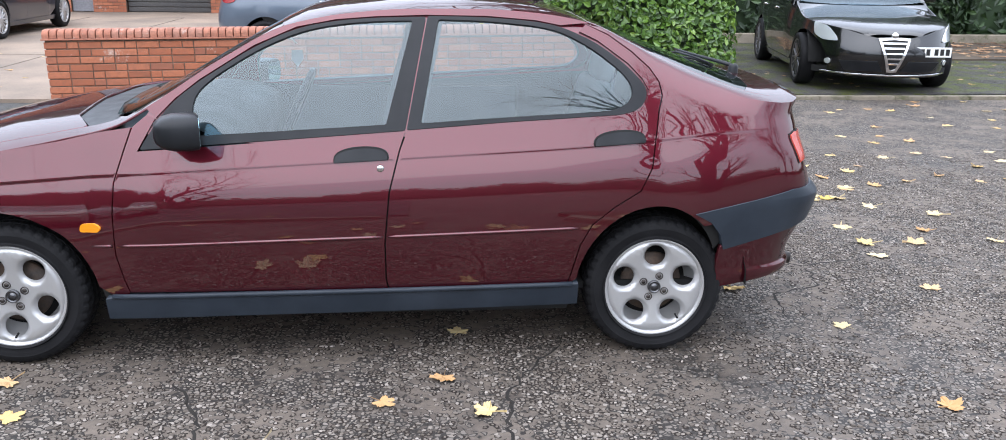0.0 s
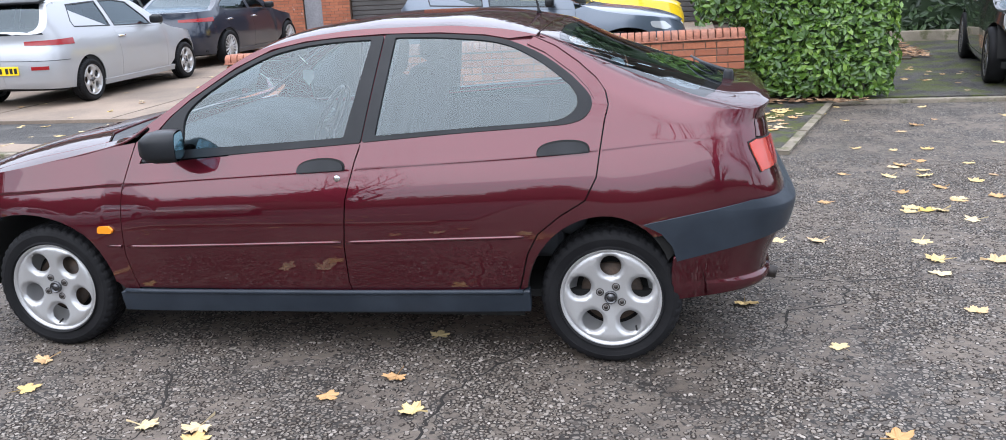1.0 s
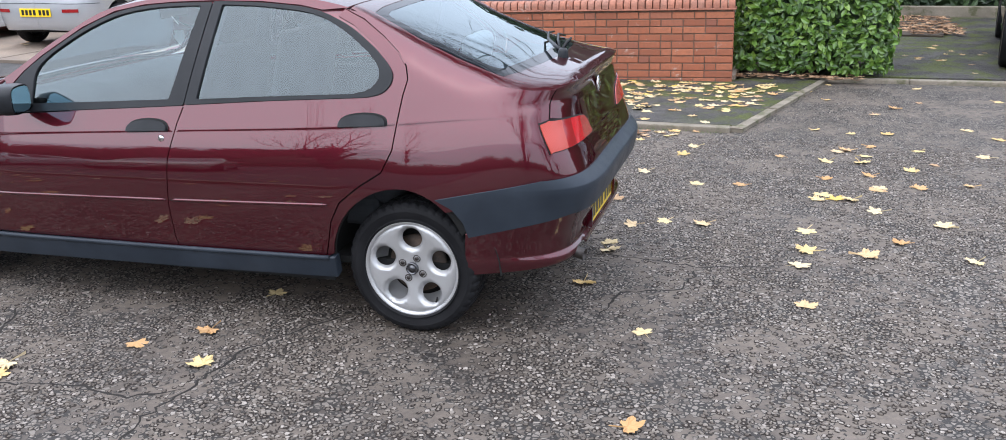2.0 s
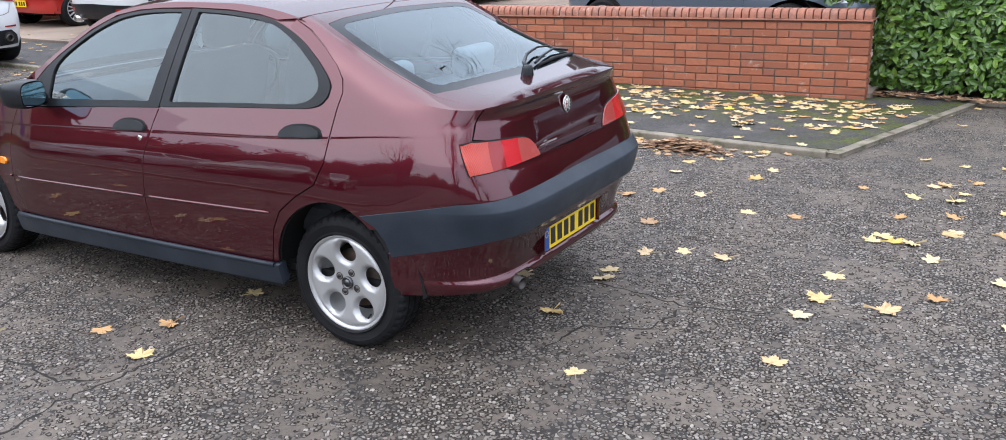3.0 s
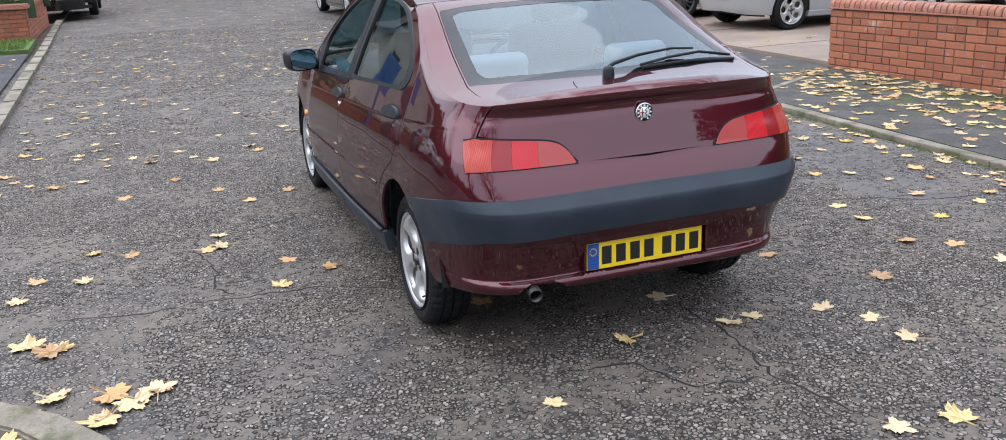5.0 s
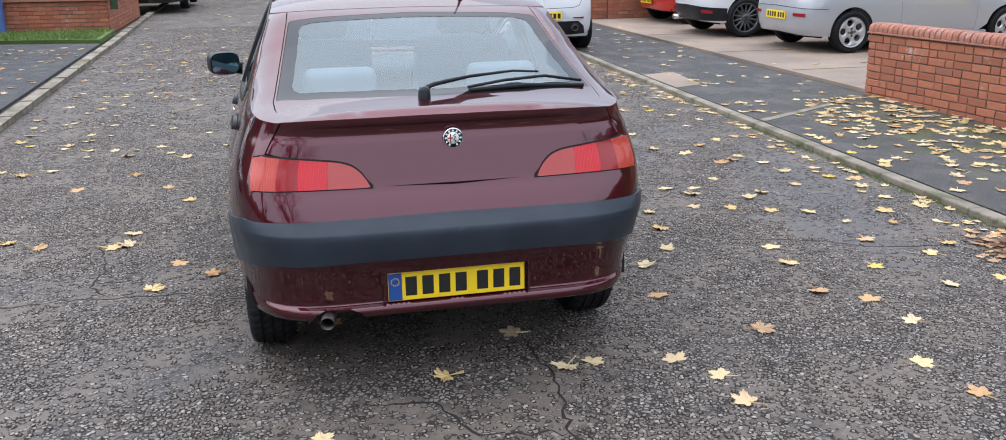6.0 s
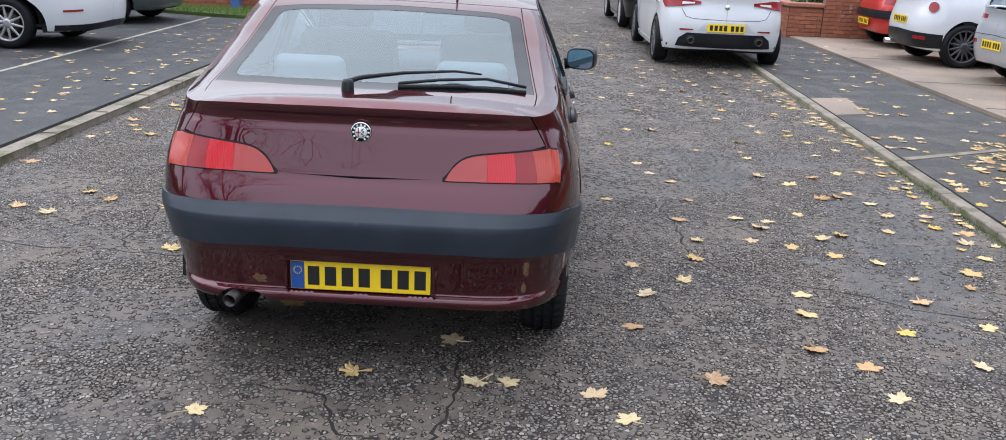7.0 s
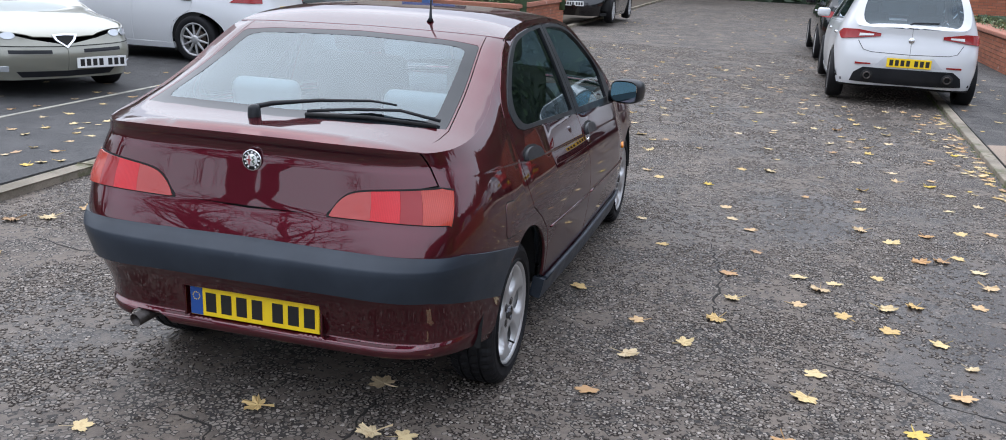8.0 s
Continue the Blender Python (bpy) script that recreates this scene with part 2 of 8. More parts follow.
def glass_material(name, tint, sheen=(0.80, 0.93, 1.0), index=1.7):
    """A thin pane: what lies behind it shows tinted, and its surface mirrors more towards grazing."""
    m = bpy.data.materials.new(name)
    m.use_nodes = True
    t = m.node_tree
    t.nodes.remove(t.nodes["Principled BSDF"])
    clear, gloss = t.nodes.new("ShaderNodeBsdfTransparent"), t.nodes.new("ShaderNodeBsdfGlossy")
    clear.inputs["Color"].default_value = (*tint, 1)
    gloss.inputs["Color"].default_value = (*sheen, 1)
    gloss.inputs["Roughness"].default_value = 0.0
    edge, mix = t.nodes.new("ShaderNodeFresnel"), t.nodes.new("ShaderNodeMixShader")
    edge.inputs["IOR"].default_value = index
    t.links.new(edge.outputs[0], mix.inputs[0])
    t.links.new(clear.outputs[0], mix.inputs[1])
    t.links.new(gloss.outputs[0], mix.inputs[2])
    t.links.new(mix.outputs[0], t.nodes["Material Output"].inputs["Surface"])
    return m


GLASS = glass_material("window_glass", (0.74, 0.88, 0.92), (0.87, 0.97, 1.0), index=1.84)
GLASS_DARK = glass_material("tinted_glass", (0.25, 0.30, 0.32))
MIRROR = material("mirror_glass", (0.45, 0.75, 0.88), 0.02, 1.0)


def lens(name, colour, ribs=0.0):
    m = material(name, colour, 0.22, 0.0, 0.55, 0.03, 0.3)
    q = Nodes(m)
    q.b.inputs["Subsurface Weight"].default_value = 0.0
    if ribs:
        w = q.add("ShaderNodeTexWave", Scale=ribs)
        w.bands_direction = "Y"
        q.link(q.coords(), w.inputs["Vector"])
        q.bump(w.outputs["Fac"], 0.2, 0.003)
        q.to(Base_Color=q.mix(q.grey(w.outputs["Fac"], 0.2, 0.9, 0.0, 0.3), colour, tuple(min(1, c * 1.4 + 0.008) for c in colour)))
    return m


LENS_RED = lens("red_lens", (0.50, 0.010, 0.016), 55.0)
LENS_DEEP = lens("deep_red_lens", (0.27, 0.012, 0.014), 0.0)
LENS_AMBER = lens("smoked_amber_lens", (0.40, 0.045, 0.028), 55.0)
LENS_SALMON = lens("pale_red_lens", (0.38, 0.055, 0.048), 90.0)
LENS_ORANGE = lens("orange_lens", (0.75, 0.24, 0.01), 0.0)
LENS_CLEAR = material("headlamp_lens", (0.55, 0.58, 0.60), 0.12, 0.3, 1.0)
PLATE_YELLOW = material("plate_yellow", (0.85, 0.58, 0.01), 0.35, 0.0, 0.4)
PLATE_WHITE = material("plate_white", (0.72, 0.72, 0.70), 0.35, 0.0, 0.4)
INK = material("plate_ink", (0.012, 0.012, 0.012), 0.4)
BLUE_BAND = material("plate_blue", (0.015, 0.07, 0.28), 0.4)
SEAT = worn("grey_seat_cloth", (0.075, 0.08, 0.088), (0.055, 0.06, 0.066), 4.0, 0.95, 900.0, 0.05)
PALE_CLOTH = worn("pale_headrest_cloth", (0.40, 0.42, 0.44), (0.34, 0.36, 0.38), 3.0, 0.95, 900.0, 0.05)
HEADLINING = worn("grey_headlining", (0.12, 0.13, 0.145), (0.09, 0.10, 0.11), 9.0, 0.95, 160.0, 0.2)
DASH = plastic("grey_dashboard", (0.050, 0.055, 0.062), 0.6)
PAPER = material("paper_tag", (0.75, 0.75, 0.74), 0.7)

# ---- mesh tools ----
from mathutils.geometry import delaunay_2d_cdt


def part(name, data, mat, parent=None, label=""):
    """Links a bmesh or a mesh as one object under a thing or a part."""
    if isinstance(data, bmesh.types.BMesh):
        me = bpy.data.meshes.new(name)
        data.to_mesh(me)
        data.free()
    else:
        me = data
    if mat is not None and not me.materials:
        me.materials.append(mat)
    ob = new(name, me)
    if parent is not None:
        ob.parent = parent
    if label:
        ob["label"] = label
    return ob


def empty(name, label, category, group="", m=None):
    ob = new(name)
    ob.empty_display_size = 0.2
    if m is not None:
        ob.matrix_world = m
    return tagged(ob, label, category, group)


def smooth(bm, on=True):
    for f in bm.faces:
        f.smooth = on
    return bm


def box(x0, x1, y0, y1, z0, z1, bevel=0.0, segments=2):
    bm = bmesh.new()
    bmesh.ops.create_cube(bm, size=1.0)
    for v in bm.verts:
        v.co = Vector(((x0 + x1) / 2 + v.co.x * (x1 - x0), (y0 + y1) / 2 + v.co.y * (y1 - y0), (z0 + z1) / 2 + v.co.z * (z1 - z0)))
    if bevel:
        bmesh.ops.bevel(bm, geom=bm.edges[:], offset=bevel, segments=segments, affect="EDGES", profile=0.5)
    return bm


def grid_mesh(rows, close_u=False, close_v=False, flip=False):
    """A quad mesh from rows of points."""
    bm = bmesh.new()
    vs = [[bm.verts.new(p) for p in r] for r in rows]
    n, k2 = len(vs), len(vs[0])
    for i in range(n if close_u else n - 1):
        for j in range(k2 if close_v else k2 - 1):
            q = [vs[i][j], vs[(i + 1) % n][j], vs[(i + 1) % n][(j + 1) % k2], vs[i][(j + 1) % k2]]
            try:
                bm.faces.new(q[::-1] if flip else q)
            except ValueError:
                pass
    return smooth(bm)


def lathe(profile, axis="y", steps=40, close=False):
    """Turns (radius, height) pairs about an axis."""
    rows = []
    for i in range(steps):
        a = 2 * math.pi * i / steps
        c, s = math.cos(a), math.sin(a)
        if axis == "y":
            rows.append([(r * c, h, r * s) for r, h in profile])
        elif axis == "x":
            rows.append([(h, r * c, r * s) for r, h in profile])
        else:
            rows.append([(r * c, r * s, h) for r, h in profile])
    bm = grid_mesh(rows, close_u=True, close_v=close)
    bmesh.ops.recalc_face_normals(bm, faces=bm.faces[:])
    return bm


def tube(points, radius, steps=10, cap=True):
    """A round bar along points; radius may be one number or one for each point."""
    pts = [Vector(p) for p in points]
    rad = radius if isinstance(radius, (list, tuple)) else [radius] * len(pts)
    rows, side = [], None
    for i, p in enumerate(pts):
        d = (pts[min(i + 1, len(pts) - 1)] - pts[max(i - 1, 0)]).normalized()
        if side is None:
            side = d.orthogonal().normalized()
        side = (side - d * side.dot(d)).normalized()
        up = d.cross(side)
        rows.append([p + (side * math.cos(2 * math.pi * j / steps) + up * math.sin(2 * math.pi * j / steps)) * rad[i] for j in range(steps)])
    bm = grid_mesh(rows, close_v=True)
    if cap:
        bm.verts.ensure_lookup_table()
        bm.faces.new([bm.verts[j] for j in range(steps)])
        bm.faces.new([bm.verts[len(bm.verts) - steps + j] for j in range(steps)])
    bmesh.ops.recalc_face_normals(bm, faces=bm.faces[:])
    return bm


def merge(*meshes):
    """Several bmeshes in one."""
    out = bmesh.new()
    for b in meshes:
        me = bpy.data.meshes.new("tmp")
        b.to_mesh(me)
        b.free()
        out.from_mesh(me)
        bpy.data.meshes.remove(me)
    return out


def moved(bm, m):
    bmesh.ops.transform(bm, matrix=m, verts=bm.verts[:])
    return bm


def slab(outline, z0, z1, bevel=0.0):
    """A flat plate from a plan outline, between two heights."""
    bm = bmesh.new()
    top = [bm.verts.new((x, y, z1)) for x, y in outline]
    low = [bm.verts.new((x, y, z0)) for x, y in outline]
    bm.faces.new(top)
    bm.faces.new(low[::-1])
    n = len(top)
    for i in range(n):
        bm.faces.new([top[i], low[i], low[(i + 1) % n], top[(i + 1) % n]])
    bmesh.ops.recalc_face_normals(bm, faces=bm.faces[:])
    if bevel:
        edges = [e for e in bm.edges if all(abs(v.co.z - z1) < 1e-6 for v in e.verts)]
        bmesh.ops.bevel(bm, geom=edges, offset=bevel, segments=2, affect="EDGES")
    return bm


class Curve:
    """A smooth curve through knots, level beyond its ends."""

    def __init__(self, *knots):
        k2 = np.array(knots, float)
        self.x, self.y = k2[:, 0], k2[:, 1]
        h = np.diff(self.x)
        d = np.diff(self.y) / h
        m = np.zeros(len(self.x))
        for i in range(1, len(self.x) - 1):
            if d[i - 1] * d[i] > 0:
                w1, w2 = 2 * h[i] + h[i - 1], h[i] + 2 * h[i - 1]
                m[i] = (w1 + w2) / (w1 / d[i - 1] + w2 / d[i])
        m[0], m[-1] = d[0], d[-1]
        self.m = m

    def __call__(self, x):
        x = np.clip(np.asarray(x, float), self.x[0], self.x[-1])
        i = np.clip(np.searchsorted(self.x, x) - 1, 0, len(self.x) - 2)
        h = self.x[i + 1] - self.x[i]
        t = (x - self.x[i]) / h
        return ((1 + 2 * t) * (1 - t) ** 2 * self.y[i] + t * (1 - t) ** 2 * h * self.m[i]
                + t * t * (3 - 2 * t) * self.y[i + 1] + t * t * (t - 1) * h * self.m[i + 1])


def inside(poly, x, y):
    hit = np.zeros(np.shape(x), bool)
    px, py = poly[:, 0], poly[:, 1]
    j = len(poly) - 1
    for i in range(len(poly)):
        c = ((py[i] > y) != (py[j] > y)) & (x < (px[j] - px[i]) * (y - py[i]) / (py[j] - py[i] + 1e-12) + px[i])
        hit ^= c
        j = i
    return hit


def dense(poly, step):
    """The closed outline with points at most step apart."""
    out = []
    n = len(poly)
    for i in range(n):
        a, b = np.array(poly[i], float), np.array(poly[(i + 1) % n], float)
        k2 = max(1, int(math.ceil(np.linalg.norm(b - a) / step)))
        for j in range(k2):
            out.append(a + (b - a) * j / k2)
    return np.array(out)


def rounded(poly, r, steps=4):
    """The closed outline with its corners rounded."""
    out = []
    n = len(poly)
    for i in range(n):
        p0, p1, p2 = (np.array(poly[(i + d) % n], float) for d in (-1, 0, 1))
        a, b = p0 - p1, p2 - p1
        la, lb = np.linalg.norm(a), np.linalg.norm(b)
        q = min(r, la * 0.45, lb * 0.45)
        s, e = p1 + a / la * q, p1 + b / lb * q
        for j in range(steps + 1):
            t = j / steps
            out.append((1 - t) ** 2 * s + 2 * t * (1 - t) * p1 + t * t * e)
    return [tuple(p) for p in out]


def eased(poly, r):
    """The closed outline with its bends eased and its true corners kept nearly sharp."""
    out = []
    n = len(poly)
    for i in range(n):
        p0, p1, p2 = (np.array(poly[(i + d) % n], float) for d in (-1, 0, 1))
        a, b = p0 - p1, p2 - p1
        la, lb = np.linalg.norm(a), np.linalg.norm(b)
        bend = math.degrees(math.acos(np.clip(-np.dot(a, b) / (la * lb), -1, 1)))
        q = min(0.010 if bend > 55 else r, la * 0.48, lb * 0.48)
        s, e = p1 + a / la * q, p1 + b / lb * q
        out += [tuple((1 - t) ** 2 * s + 2 * t * (1 - t) * p1 + t * t * e) for t in (0, 0.25, 0.5, 0.75, 1)]
    return out


def shrunk(poly, d):
    """The outline drawn in by d."""
    p = np.array(poly, float)
    area = 0.5 * np.sum(p[:, 0] * np.roll(p[:, 1], -1) - np.roll(p[:, 0], -1) * p[:, 1])
    e = np.roll(p, -1, 0) - p
    e /= np.linalg.norm(e, axis=1)[:, None] + 1e-12
    nrm = np.c_[-e[:, 1], e[:, 0]] * (1 if area > 0 else -1)
    m = nrm + np.roll(nrm, 1, 0)
    m /= np.maximum(np.sum(m * nrm, 1), 0.35)[:, None]
    return p + m * d


def fill(poly, step, holes=(), along=None):
    """Triangles that fill an outline, with inner points on a grid and on rows along folds."""
    loops = [dense(poly, step)] + [dense(h, step) for h in holes]
    outer = loops[0]
    gx = np.arange(outer[:, 0].min(), outer[:, 0].max(), step)
    gy = np.arange(outer[:, 1].min(), outer[:, 1].max(), step)
    xx, yy = (a.ravel() for a in np.meshgrid(gx, gy))
    keep = inside(outer, xx, yy)
    for h in loops[1:]:
        keep &= ~inside(h, xx, yy)
    xx, yy = xx[keep], yy[keep]
    edge_pts = np.concatenate(loops)
    if len(xx):
        d = np.min((xx[:, None] - edge_pts[None, :, 0]) ** 2 + (yy[:, None] - edge_pts[None, :, 1]) ** 2, 1)
        xx, yy = xx[d > (0.45 * step) ** 2], yy[d > (0.45 * step) ** 2]
    if along is not None:
        fx, fy = along[:, 0], along[:, 1]
        keep = inside(outer, fx, fy)
        for h in loops[1:]:
            keep &= ~inside(h, fx, fy)
        fx, fy = fx[keep], fy[keep]
        if len(fx):
            keep = np.min((fx[:, None] - edge_pts[None, :, 0]) ** 2 + (fy[:, None] - edge_pts[None, :, 1]) ** 2, 1) > 1e-5
            fx, fy = fx[keep], fy[keep]
        if len(fx) and len(xx):
            keep = np.min((xx[:, None] - fx[None]) ** 2 + (yy[:, None] - fy[None]) ** 2, 1) > 0.012 ** 2
            xx, yy = np.concatenate([xx[keep], fx]), np.concatenate([yy[keep], fy])
    pts = np.concatenate([edge_pts, np.c_[xx, yy]])
    edges, at = [], 0
    for lp in loops:
        edges += [(at + i, at + (i + 1) % len(lp)) for i in range(len(lp))]
        at += len(lp)
    v, _, f, *_ = delaunay_2d_cdt([Vector(p) for p in pts], edges, [], 1, 1e-7)
    v = np.array([tuple(p) for p in v])
    tri = []
    for t in f:
        c = v[list(t)].mean(0)
        if inside(outer, c[0], c[1]) and not any(inside(h, c[0], c[1]) for h in loops[1:]):
            tri.append(list(t))
    return v, tri


def skin(surface, poly, step=0.06, depth=0.012, holes=(), lift=0.0, along=None, soft_rail=None):
    """A panel cut from a curved surface: surface(u, v) gives its points. The rim is turned in by depth."""
    uv, tri = fill(poly, step, holes, along)
    u, v = uv[:, 0], uv[:, 1]
    e = 2e-3
    p = surface(u, v)
    du = surface(u + e, v) - surface(u - e, v)
    dv = surface(u, v + e) - surface(u, v - e)
    nrm = np.cross(du, dv)
    nrm /= np.linalg.norm(nrm, axis=1)[:, None] + 1e-12
    if surface.flip:
        nrm = -nrm
    p = p + nrm * lift
    if soft_rail is not None:
        goal = rail_normal(soft_rail, p[:, 0], np.where(p[:, 1] < 0, -1.0, 1.0))
        if isinstance(surface, Top):
            w = 1 - (soft_rail.edge_y(p[:, 0]) - np.abs(p[:, 1])) / 0.07
        else:
            w = 1 - (soft_rail.rail(p[:, 0]) - p[:, 2]) / 0.09
        w = np.clip(w, 0, 1) * np.clip((0.50 - p[:, 0]) / 0.25, 0, 1)
        w = (w * w * (3 - 2 * w))[:, None]
        nrm = nrm * (1 - w) + goal * w
        nrm /= np.linalg.norm(nrm, axis=1)[:, None] + 1e-12
    count = {}
    faces = []
    for t in tri:
        a, b, c = (p[i] for i in t)
        g = np.cross(b - a, c - a)
        if np.dot(g, nrm[t[0]]) < 0:
            t = t[::-1]
        faces.append(t)
        for i in range(3):
            edge = (t[i], t[(i + 1) % 3])
            count[edge] = count.get(edge, 0) + 1
    verts, normals = list(p), list(nrm)
    quads = []
    if depth:
        for a, b in [k2 for k2 in count if (k2[1], k2[0]) not in count]:
            out = np.cross(p[b] - p[a], nrm[a])
            out /= np.linalg.norm(out) + 1e-12
            i = len(verts)
            soft = out * 0.75 + nrm[a] * 0.66
            verts += [p[a], p[b], p[b] - nrm[b] * depth, p[a] - nrm[a] * depth]
            normals += [soft, soft, out, out]
            quads.append([i + 1, i, i + 3, i + 2])
    me = bpy.data.meshes.new("skin")
    me.from_pydata([tuple(q) for q in verts], [], faces + quads)
    me.polygons.foreach_set("use_smooth", [True] * len(me.polygons))
    me.normals_split_custom_set_from_vertices([tuple(q) for q in normals])
    return me

# ---- the curved body of a car ----
class Side:
    """One flank of a car body and its turn round the tail or nose, over (length s, height z)."""

    def __init__(self, shell, sign, tail=None, lift=0.0):
        self.shell, self.sign, self.flip = shell, sign, sign > 0
        self.tail, self.lift = tail, lift

    def __call__(self, s, z):
        return self.shell.flank(s, z, self.sign, self.tail, self.lift)


def rail_normal(shell, x, sign):
    """The shading direction along the rail, between that of the flank and that of the top."""
    z, e = shell.rail(x), 2e-3
    zs = z - 0.012
    dn = shell.half(np.clip(x, shell.front_x, 0), zs + e) - shell.half(np.clip(x, shell.front_x, 0), zs - e)
    ye = shell.edge_y(x)
    rise = (shell.top(x, ye * 0.93)[..., 2] - shell.top(x, ye * 0.97)[..., 2]) / (0.04 * ye)
    along = (shell.rail(x + 0.03) - shell.rail(x - 0.03)) / 0.06
    a = np.stack([np.zeros_like(z), sign * np.ones_like(z), -dn / (2 * e)], -1)
    b = np.stack([-along, sign * rise, np.ones_like(z)], -1)
    n = a / np.linalg.norm(a, axis=-1)[..., None] + b / np.linalg.norm(b, axis=-1)[..., None]
    return n / np.linalg.norm(n, axis=-1)[..., None]


class Top:
    """Bonnet, roof, rear glass and deck of a car body, over (length x, width y)."""
    flip = False

    def __init__(self, shell):
        self.shell = shell

    def __call__(self, x, y):
        return self.shell.top(x, y)


class Shell:
    """Car body: nose towards -x, rear axle at x = 0."""

    def __init__(self, width, taper, belt, rail, ridge, tail, nose, front_x=-2.3, lean=0.42, n_tail=4.0, n_nose=3.0, soft=None, glass_in=0.03, arc=1.3, pinch=None, fold=None):
        self.width, self.taper, self.belt, self.rail, self.ridge = width, taper, belt, rail, ridge
        self.tail, self.nose, self.front_x, self.lean = tail, nose, front_x, lean
        self.n_tail, self.n_nose, self.soft, self.glass_in, self.arc = n_tail, n_nose, soft, glass_in, arc
        self.pinch, self.fold = pinch, fold

    def half(self, x, z, s=None):
        k2 = self.taper(x)
        zb = self.belt(x)
        low = self.width(z) * k2
        if self.fold:
            low = low + self.fold(x if s is None else s, z)
        high = (self.width(zb) - self.glass_in) * k2 - self.lean * (z - zb) - 0.16 * np.maximum(z - zb, 0) ** 2
        r = self.soft(x) if self.soft else 0.02
        d = low - high
        return 0.5 * (low + high - np.sqrt(d * d + r * r))

    def flank(self, s, z, sign, tail=None, lift=0.0):
        s, z = np.broadcast_arrays(np.asarray(s, float), np.asarray(z, float))
        tail = tail or self.tail
        xm = np.clip(s, self.front_x, 0.0)
        w = self.half(xm, z, s) + lift
        back = np.clip(s, 0, self.arc * 1.1) / self.arc * math.pi / 2
        c, d = np.cos(back), np.sin(back)
        nt = self.n_tail(z) if callable(self.n_tail) else self.n_tail
        r = (np.abs(c) ** nt + np.abs(d) ** nt) ** (-1 / nt)
        ahead = np.clip(self.front_x - s, 0, self.arc * 1.1) / self.arc * math.pi / 2
        c2, d2 = np.cos(ahead), np.sin(ahead)
        r2 = (np.abs(c2) ** self.n_nose + np.abs(d2) ** self.n_nose) ** (-1 / self.n_nose)
        x = xm + (tail(z) + lift) * d * r - (self.nose(z) + lift) * d2 * r2
        y = w * np.where(s > 0, c * r, c2 * r2)
        if self.pinch:
            y = y * (1 - self.pinch(z) * np.where(s > 0, d * r, 0.0) ** 2)
        return np.stack([x, sign * y, z], -1)

    def edge_y(self, x):
        """Half width at the rail, along x."""
        x = np.asarray(x, float)
        z = self.rail(x)
        w = self.half(np.clip(x, self.front_x, 0), z)
        q = np.clip(np.where(x > 0, x / self.tail(z), (self.front_x - x) / self.nose(z)), 0, 1)
        n = np.where(x > 0, self.n_tail(z) if callable(self.n_tail) else self.n_tail, self.n_nose)
        if self.pinch:
            w = w * (1 - self.pinch(z) * np.where(x > 0, q, 0.0) ** 2)
        return np.maximum(w * np.maximum(1 - q ** n, 1e-9) ** (1 / n), 1e-3)

    def top(self, x, y):
        x, y = np.broadcast_arrays(np.asarray(x, float), np.asarray(y, float))
        q = np.clip(np.abs(y) / self.edge_y(x), 0, 1.15)
        zc, zr = self.ridge(x), self.rail(x)
        z = zc - (zc - zr) * (0.30 * q ** 2 + 0.70 * q ** 5)
        return np.stack([x, y, z], -1)

    def s_of_y(self, y, z, tail=None):
        """The flank's s on the tail where the half width is y."""
        ss = np.linspace(0.2, self.arc, 400)
        p = self.flank(ss, np.full(400, z), 1, tail)
        return float(np.interp(-abs(y), -p[:, 1], ss))

    def s_of_x(self, x, z):
        if x <= 0:
            return x
        ss = np.linspace(0, self.arc, 400)
        p = self.flank(ss, np.full(400, z), 1)
        return float(np.interp(x, p[:, 0], ss))

    def rail_line(self, x0, x1, n=20):
        """Points (s, z) along the rail, for closing flank panels."""
        return [(self.s_of_x(x, float(self.rail(x))), float(self.rail(x))) for x in np.linspace(x0, x1, n)]

# ---- the maroon hatchback ----
WAIST = Curve((-3.3, 0.66), (-2.507, 0.742), (-2.09, 0.777), (-1.07, 0.837), (-0.25, 0.882), (0.045, 0.905), (0.30, 0.925), (0.56, 0.940))
SWAGE = Curve((-3.3, 0.62), (-2.5, 0.70), (-2.09, 0.725), (-1.07, 0.772), (-0.25, 0.797), (0.046, 0.812), (0.41, 0.833), (0.60, 0.84))


def waist_fold(x, z):
    """The flank leans in above the swage line and overhangs along the waist line, fading out at the tail."""
    fade = np.clip((0.60 - x) / 0.25, 0, 1)
    up = z - SWAGE(x)
    lean = 0.085 * 0.5 * (up + np.sqrt(up * up + 0.006 ** 2))
    d = z - WAIST(x)
    over = 0.5 * (1 + np.tanh(d / 0.0035))
    proud = 0.0055 * over * np.exp(-np.maximum(d, 0) / 0.035) - 0.0035 * (1 - over) * np.exp(np.minimum(d, 0) / 0.022)
    return (proud - np.minimum(lean, 0.010)) * fade


